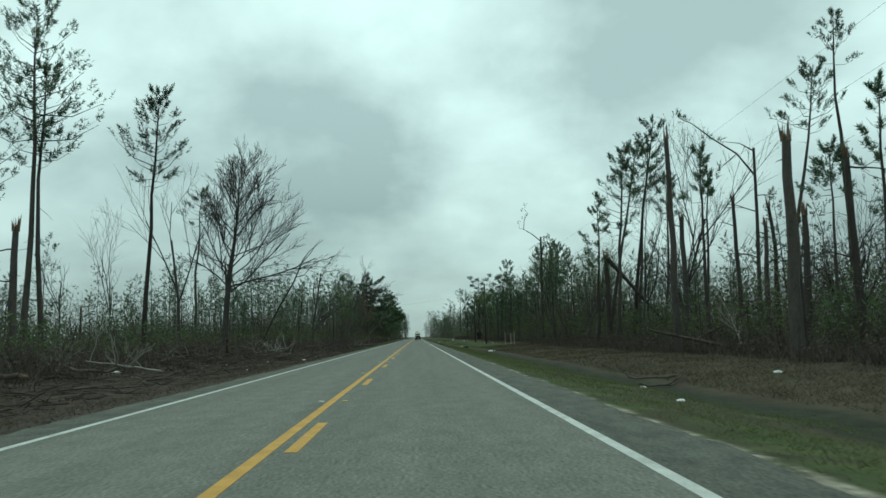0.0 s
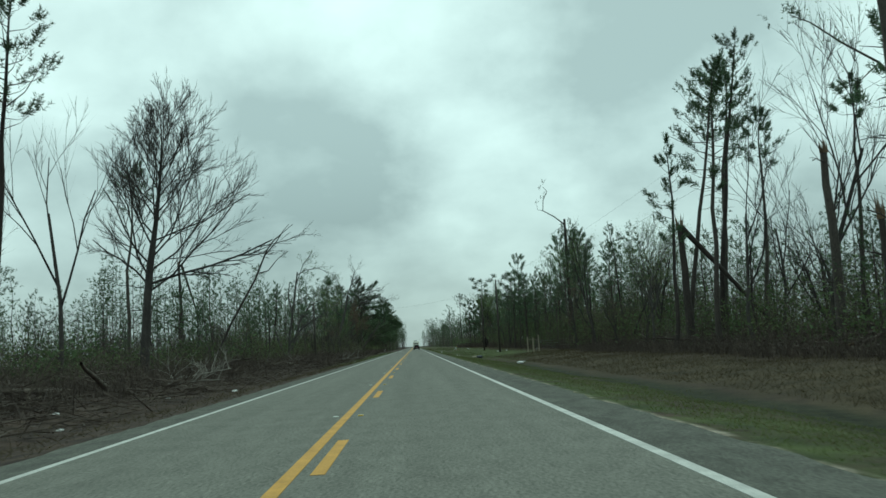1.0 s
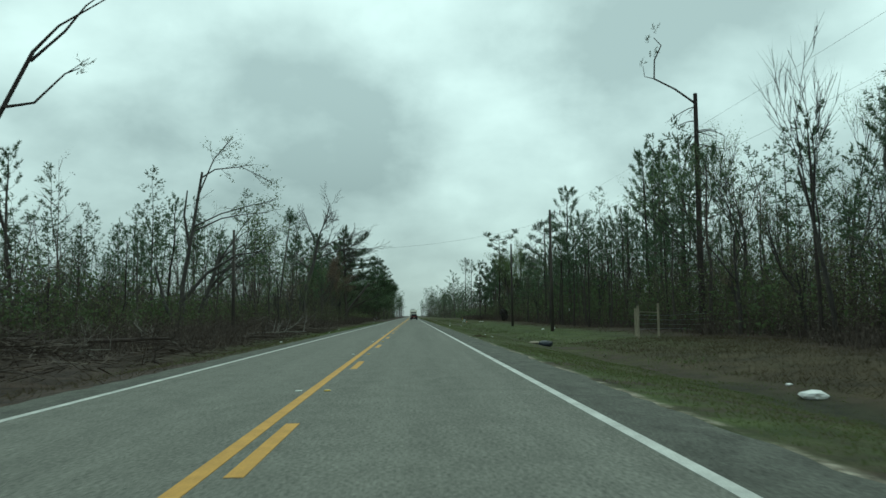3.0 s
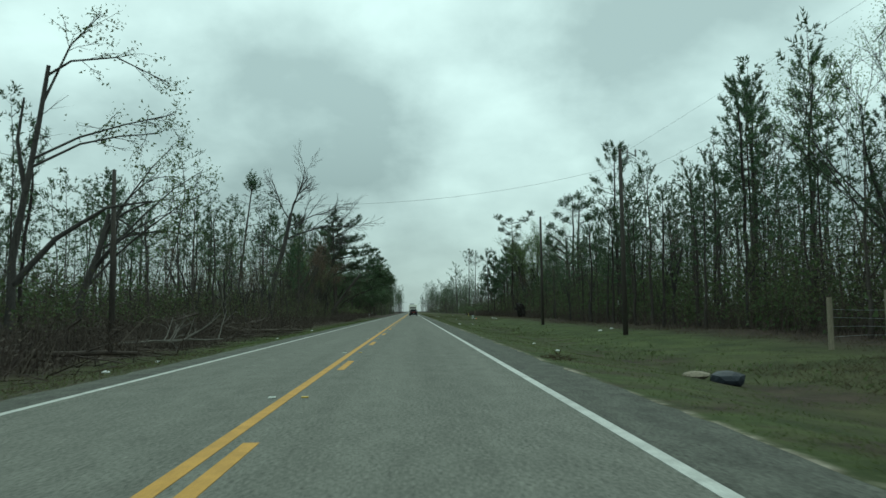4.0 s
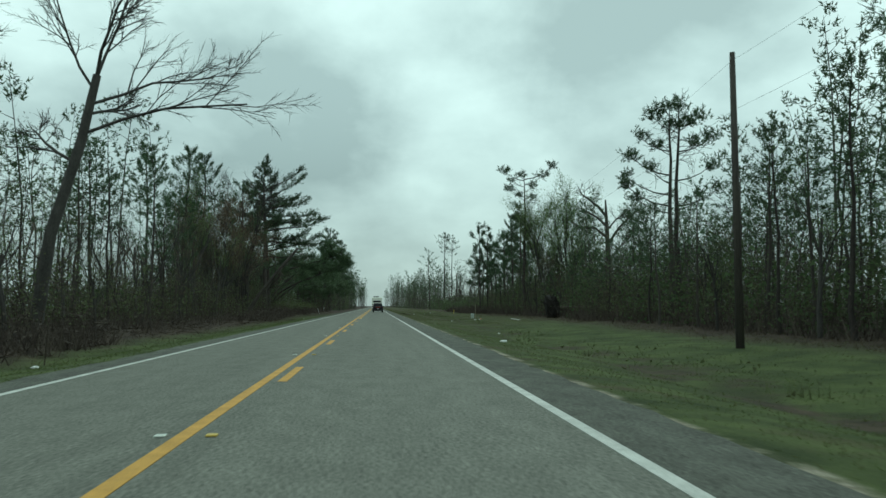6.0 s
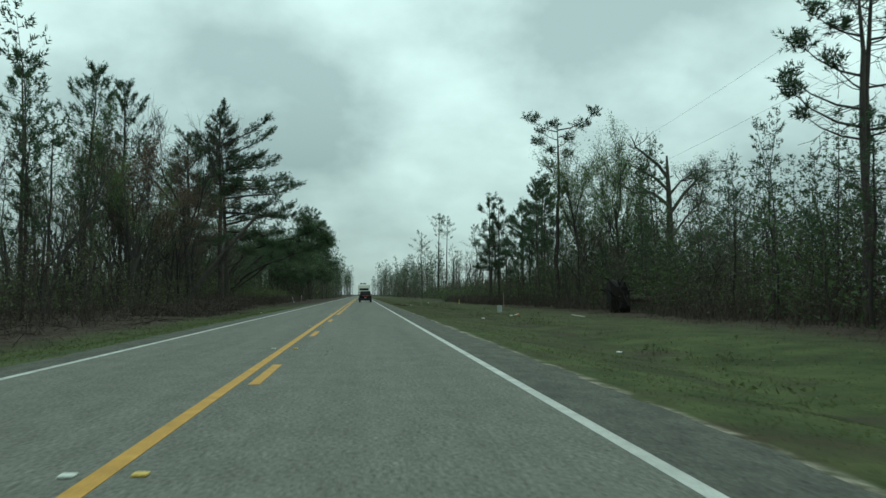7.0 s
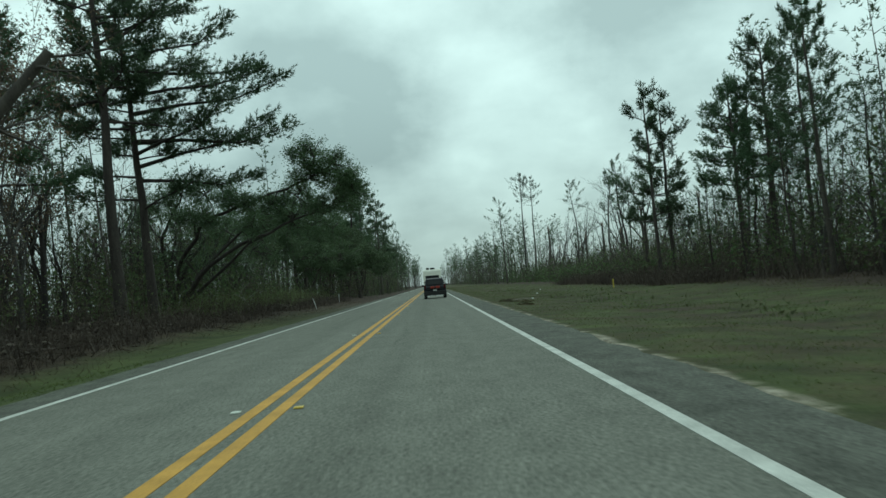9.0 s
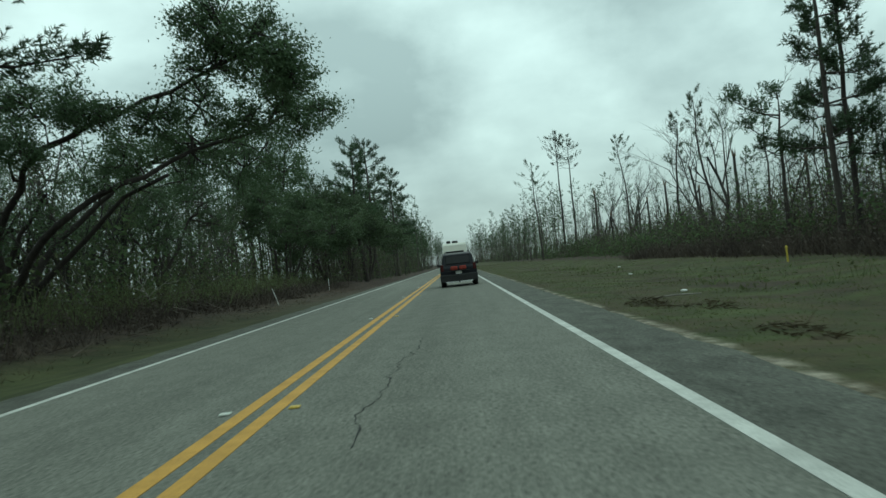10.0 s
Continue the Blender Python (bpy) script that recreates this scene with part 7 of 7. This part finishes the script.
LOGS = [log_thing(701, 7.5, 0.17, "fallen storm-broken trunk with snapped branches"), log_thing(702, 5.0, 0.13, "fallen storm-broken trunk with snapped branches"), log_thing(703, 9.5, 0.2, "long fallen pine trunk with snapped branches", branches=9), log_thing(704, 3.4, 0.12, "short broken length of fallen trunk", branches=3)]
PALES = [log_thing(711, 5.5, 0.07, "bleached fallen tree top with bare forked branches", M_PALE, 9), log_thing(712, 4.0, 0.06, "bleached fallen tree top with bare forked branches", M_PALE, 7)]
rng = R(720)
for k in range(54):
    y = rng.uniform(8, 172)
    x = -rng.uniform(12.0, 23)
    m = at(x, y, rng.uniform(0, 360), rng.uniform(0.55, 1.0), 1.0, 0.02) @ pose(0, 0, rng.uniform(0, 0.5), 0, rng.uniform(-16, 3), 0)
    LOGS[rng.integers(4)].put(m, group="fallen timber")
for k in range(14):
    y = rng.uniform(20, 160)
    m = at(-rng.uniform(9.5, 18), y, rng.uniform(0, 360), rng.uniform(0.6, 1.0), 1.0, -0.05) @ pose(0, 0, 0.2, 0, rng.uniform(-12, 0), 0)
    PALES[k % 2].put(m, group="fallen timber")
for k in range(24):
    y = rng.uniform(30, 128)
    m = at(rng.uniform(20.5, 31), y, rng.uniform(0, 360), rng.uniform(0.7, 1.15), 1.0, 0.02) @ pose(0, 0, rng.uniform(0, 0.6), 0, rng.uniform(-26, 0), 0)
    (LOGS[rng.integers(4)] if k % 3 else PALES[k % 2]).put(m, group="fallen timber")
for x, y, turn in ((23.5, 96.0, 20), (24.5, 98.0, 10), (22.5, 101.0, 35), (-14.0, 297.0, 200), (-13.2, 300.0, 120)):
    PALES[0 if turn < 30 else 1].put(at(x, y, turn, 1.0, 1.0, -0.05) @ pose(0, 0, 0.3, 0, -18, 0), group="fallen timber")
for x, y, turn, s in ((11.8, 31.4, 170, 0.6), (9.3, 27.3, 20, 0.5), (-13.5, 128.0, 5, 0.9), (-12.0, 152.0, 175, 1.1), (-13.0, 160.0, 20, 1.0)):
    LOGS[3 if s < 0.7 else 0].put(at(x, y, turn, s, 1.0, 0.0), group="fallen timber")


def uprooted(x, y):
    """A tree torn out with its plate of roots, the trunk lying away from the road."""
    rng = R(731)
    top = new("uprooted_tree")
    top.location = (x, y, float(gz(x, y)))
    bm = lump(77, 1.75, 0.95, 0.45)
    bmesh.ops.scale(bm, vec=(0.42, 0.72, 0.92), verts=bm.verts)
    bmesh.ops.rotate(bm, verts=bm.verts, cent=(0, 0, 0), matrix=Matrix.Rotation(-0.35, 3, "Y"))
    bmesh.ops.translate(bm, verts=bm.verts, vec=(0.3, 0, 1.2))
    part("root_plate", bm, M_DIRT, top, "dark soil-packed root plate")
    g = Geo()
    for k in range(34):
        a = rng.uniform(0, 6.28)
        d = np.array([rng.uniform(-0.6, 0.1), math.cos(a), math.sin(a)])
        grow(g, (0.2, 0.8 * math.cos(a), 1.1 + 0.8 * math.sin(a)), d / np.linalg.norm(d), rng.uniform(0.7, 1.5), 0.07, 1, 2, rng, [], 0.5, -0.05, (1, 3), 6, (0.4, 0.7), 0.25)
    part("roots", g, M_DIRT, top)
    g = Geo()
    limb(g, [(0.3, 0, 1.1), (3.0, 0.5, 1.0), (7.0, 1.4, 1.5), (11.5, 2.4, 2.3)], 0.27, 0.1, 9)
    for k in range(16):
        u = rng.uniform(0.3, 1)
        d = np.array([rng.uniform(0.2, 1), rng.uniform(-1, 1), rng.uniform(-0.1, 1)])
        grow(g, (0.3 + 11.2 * u, 2.4 * u, 1.05 + 1.2 * u), d / np.linalg.norm(d), rng.uniform(1.0, 3.2), 0.05, 1, 3, rng, [], 0.6, 0.0, (2, 4), 6)
    part("trunk", g, M_LOG, top, smooth=True)
    return tagged(top, "uprooted tree with its dark root plate on edge", "fallen tree")


uprooted(20.1, 238.0)


def brush_heap(seed, n, x0, x1, y0, y1, label):
    """Tangled fallen twigs and small branches, strewn."""
    rng = R(seed)
    g = Geo()
    x, y = rng.uniform(x0, x1, n), rng.uniform(y0, y1, n)
    hump = np.clip(np.sin(y * 0.35 + x * 0.8) + np.sin(y * 0.13 + 1.0) * 0.8 + 0.3, 0, 2) * 0.55
    z = gz(x, y) + rng.uniform(0, 1, n) * hump
    way = rng.normal(size=(n, 3)) * [1, 1, 0.25]
    g.blades(np.column_stack([x, y, z]), way, rng.uniform(0.5, 2.2, n), rng.uniform(0.008, 0.03, n), rng)
    return tagged(part("brush_debris", g, M_BRUSH), label, "debris", kind="stuff")


brush_heap(741, 16000, -19, -7.6, 0, 172, "strewn tangle of broken branches and twigs")
brush_heap(742, 5000, 20, 31, 15, 130, "strewn tangle of broken branches and twigs")
brush_heap(743, 2500, -15, -8.5, 172, 330, "thin scatter of dead twigs under the trees")


def straw_heap(seed, x, y, long, wide, label):
    """Low mat of pine straw, bark and twigs washed up beside the shoulder."""
    rng = R(seed)
    g = Geo()
    n = int(420 * long * wide)
    a, u = rng.uniform(0, 6.28, n), rng.random(n) ** 0.5
    px, py = x + np.cos(a) * u * wide * (1 + 0.3 * np.sin(3 * a)), y + np.sin(a) * u * long
    z = gz(px, py) + 0.14 * (1 - u ** 2) * rng.random(n)
    way = rng.normal(size=(n, 3)) * [1, 1, 0.22]
    g.blades(np.column_stack([px, py, z]), way, rng.uniform(0.06, 0.3, n), rng.uniform(0.006, 0.02, n), rng)
    return tagged(part("straw_heap", g, M_SEDGE), label, "debris", kind="stuff")


for seed, x, y, long, wide in ((751, 5.9, 276.6, 1.3, 0.4), (752, 6.7, 275.2, 0.8, 0.45), (753, 6.1, 270.2, 1.0, 0.35), (755, 5.5, 122.4, 1.0, 0.35)):
    straw_heap(seed, x, y, long, wide, "low mat of brown pine straw beside the road shoulder")


# ---- vehicles ahead ----
M_SUV = surface("near_black_car_paint", (0.006, 0.007, 0.011), (0.013, 0.014, 0.02), 3.0, 0.4, 0.0, 40.0, spec=0.25)
M_GLASS = surface("dark_tinted_glass", (0.008, 0.009, 0.01), (0.014, 0.016, 0.017), 3.0, 0.1, 0.0, 30.0, spec=0.22)
M_TRIM = surface("black_trim", (0.015, 0.015, 0.015), (0.03, 0.03, 0.03), 8.0, 0.6, 0.1, 50.0)
M_CHROME = surface("brushed_steel", (0.5, 0.5, 0.5), (0.65, 0.65, 0.65), 10.0, 0.3, 0.0, 60.0, metal=1.0)
M_TAIL = surface("red_lamp_lens", (0.035, 0.006, 0.006), (0.07, 0.01, 0.01), 20.0, 0.25, 0.0, 60.0)
M_REDBAG = surface("red_cargo_fabric", (0.16, 0.025, 0.018), (0.32, 0.05, 0.035), 12.0, 0.7, 0.3, 60.0)
M_CAMPER = surface("white_camper_panel", (0.7, 0.69, 0.61), (0.8, 0.79, 0.71), 1.2, 0.4, 0.05, 20.0)


def shell(profile, w, taper=1.0):
    """A body from its side outline (along, up), narrowing towards its top."""
    bm = bmesh.new()
    hi = max(z for _, z in profile)
    rings = []
    for sx in (-1, 1):
        rings.append([bm.verts.new((sx * w / 2 * (1 - (1 - taper) * max(0, z / hi - 0.5) * 2), a, z)) for a, z in profile])
    n = len(profile)
    for i in range(n):
        bm.faces.new((rings[0][i], rings[0][(i + 1) % n], rings[1][(i + 1) % n], rings[1][i]))
    bm.faces.new(rings[0][::-1])
    bm.faces.new(rings[1])
    bmesh.ops.recalc_face_normals(bm, faces=bm.faces)
    bmesh.ops.bevel(bm, geom=list(bm.edges), offset=0.05, segments=2, affect="EDGES", profile=0.5)
    return bm


def wheel(parent, x, y, r, w):
    hub = new("wheel")
    hub.parent = parent
    hub.location = (x, y, r)
    part("tyre", rod([(-w / 2, 0, 0), (-w / 2 + 0.03, 0, 0), (w / 2 - 0.03, 0, 0), (w / 2, 0, 0)], [r * 0.9, r, r, r * 0.9], 20), M_RUBBER, hub, smooth=True)
    part("rim", rod([(-w / 2 - 0.012, 0, 0), (0, 0, 0), (w / 2 + 0.012, 0, 0)], [r * 0.6, r * 0.55, r * 0.6], 14), M_CHROME, hub, "steel wheel rim")
    return hub


def suv(x, y):
    top = new("suv")
    top.location = (x, y, 0.0)
    part("body", shell([(0.0, 0.35), (-0.02, 0.98), (0.12, 1.08), (3.0, 1.06), (4.35, 0.95), (4.5, 0.6), (4.4, 0.35), (0.1, 0.3)], 1.86), M_SUV, top, smooth=False)
    part("cabin", shell([(0.12, 1.02), (0.3, 1.62), (0.5, 1.72), (2.3, 1.72), (3.15, 1.04)], 1.72, 0.82), M_SUV, top)
    part("rear_window", block(bmesh.new(), (1.25, 0.02, 0.42), (0, 0.185, 1.36), 0.02, Matrix.Rotation(-0.28, 3, "X")), M_GLASS, top, "dark tinted rear window")
    for s in (-1, 1):
        part("side_window", block(bmesh.new(), (0.02, 1.9, 0.38), (s * 0.79, 1.4, 1.37), 0.02, Matrix.Rotation(s * -0.22, 3, "Y")), M_GLASS, top)
        part("tail_light", block(bmesh.new(), (0.16, 0.05, 0.34), (s * 0.82, -0.005, 0.98), 0.02), M_TAIL, top, "red tail light")
        part("roof_rail", rod([(s * 0.62, 0.5, 1.74), (s * 0.62, 0.55, 1.8), (s * 0.62, 2.2, 1.8), (s * 0.62, 2.3, 1.74)], 0.02, 6), M_TRIM, top)
        part("door_mirror", block(bmesh.new(), (0.2, 0.1, 0.16), (s * 1.02, 2.9, 1.12), 0.03), M_TRIM, top)
        for wy in (0.85, 3.6):
            wheel(top, s * 0.82, wy, 0.37, 0.25)
    part("rear_bumper", block(bmesh.new(), (1.9, 0.24, 0.4), (0, -0.04, 0.44), 0.06), M_TRIM, top)
    part("tow_bar", block(bmesh.new(), (0.08, 0.3, 0.08), (0, -0.2, 0.27), 0.015), M_TRIM, top)
    part("bumper_step", block(bmesh.new(), (1.35, 0.14, 0.05), (0, -0.22, 0.25), 0.015), M_LITTER, top, "bright steel hitch step")
    part("number_plate", block(bmesh.new(), (0.31, 0.01, 0.16), (0, -0.035, 0.72), 0.005), M_LITTER, top, "plain pale plate")
    for k in (-0.21, 0.23):
        part("cargo_bag", block(bmesh.new(), (0.36, 0.16, 0.2), (k, -0.13, 0.94), 0.06), M_REDBAG, top, "red cargo bag strapped to the back")
    part("cargo_rack", rod([(-0.6, -0.14, 0.8), (0, -0.16, 0.8), (0.6, -0.14, 0.8)], 0.025, 6), M_TRIM, top)
    return tagged(top, "dark sport utility vehicle with a red bag on its tailgate", "car")


def camper(x, y):
    top = new("camper_trailer")
    top.location = (x, y, 0.0)
    part("body", shell([(0, 0.75), (0.0, 3.0), (0.15, 3.2), (6.8, 3.2), (7.2, 2.7), (7.0, 0.75)], 2.4), M_CAMPER, top, "white ribbed camper body")
    part("underframe", block(bmesh.new(), (2.1, 6.6, 0.25), (0, 3.4, 0.62), 0.03), M_TRIM, top)
    part("rear_window", block(bmesh.new(), (1.8, 0.03, 0.4), (0, -0.005, 2.2), 0.02), M_GLASS, top, "wide dark rear window")
    for k, xx in enumerate((-0.55, 0.1)):
        part("roof_vent", block(bmesh.new(), (0.42 if k == 0 else 0.6, 0.75, 0.28), (xx, 0.8 + k, 3.33), 0.06), M_TRIM, top, "black rooftop air unit")
    for s in (-1, 1):
        part("tail_light", block(bmesh.new(), (0.14, 0.03, 0.3), (s * 1.05, -0.005, 1.05), 0.02), M_TAIL, top, "red tail light")
        for wy in (2.9, 3.8):
            wheel(top, s * 1.02, wy, 0.36, 0.22)
    part("rear_bumper", block(bmesh.new(), (2.3, 0.15, 0.14), (0, -0.1, 0.62), 0.03), M_CHROME, top)
    part("trim_band", block(bmesh.new(), (2.36, 0.012, 0.12), (0, -0.008, 1.5), 0.004), M_TRIM, top, "dark trim band")
    return tagged(top, "white box-shaped camper trailer with rooftop air units", "camper")


suv(2.2, 300.8)
camper(2.1, 341.0)
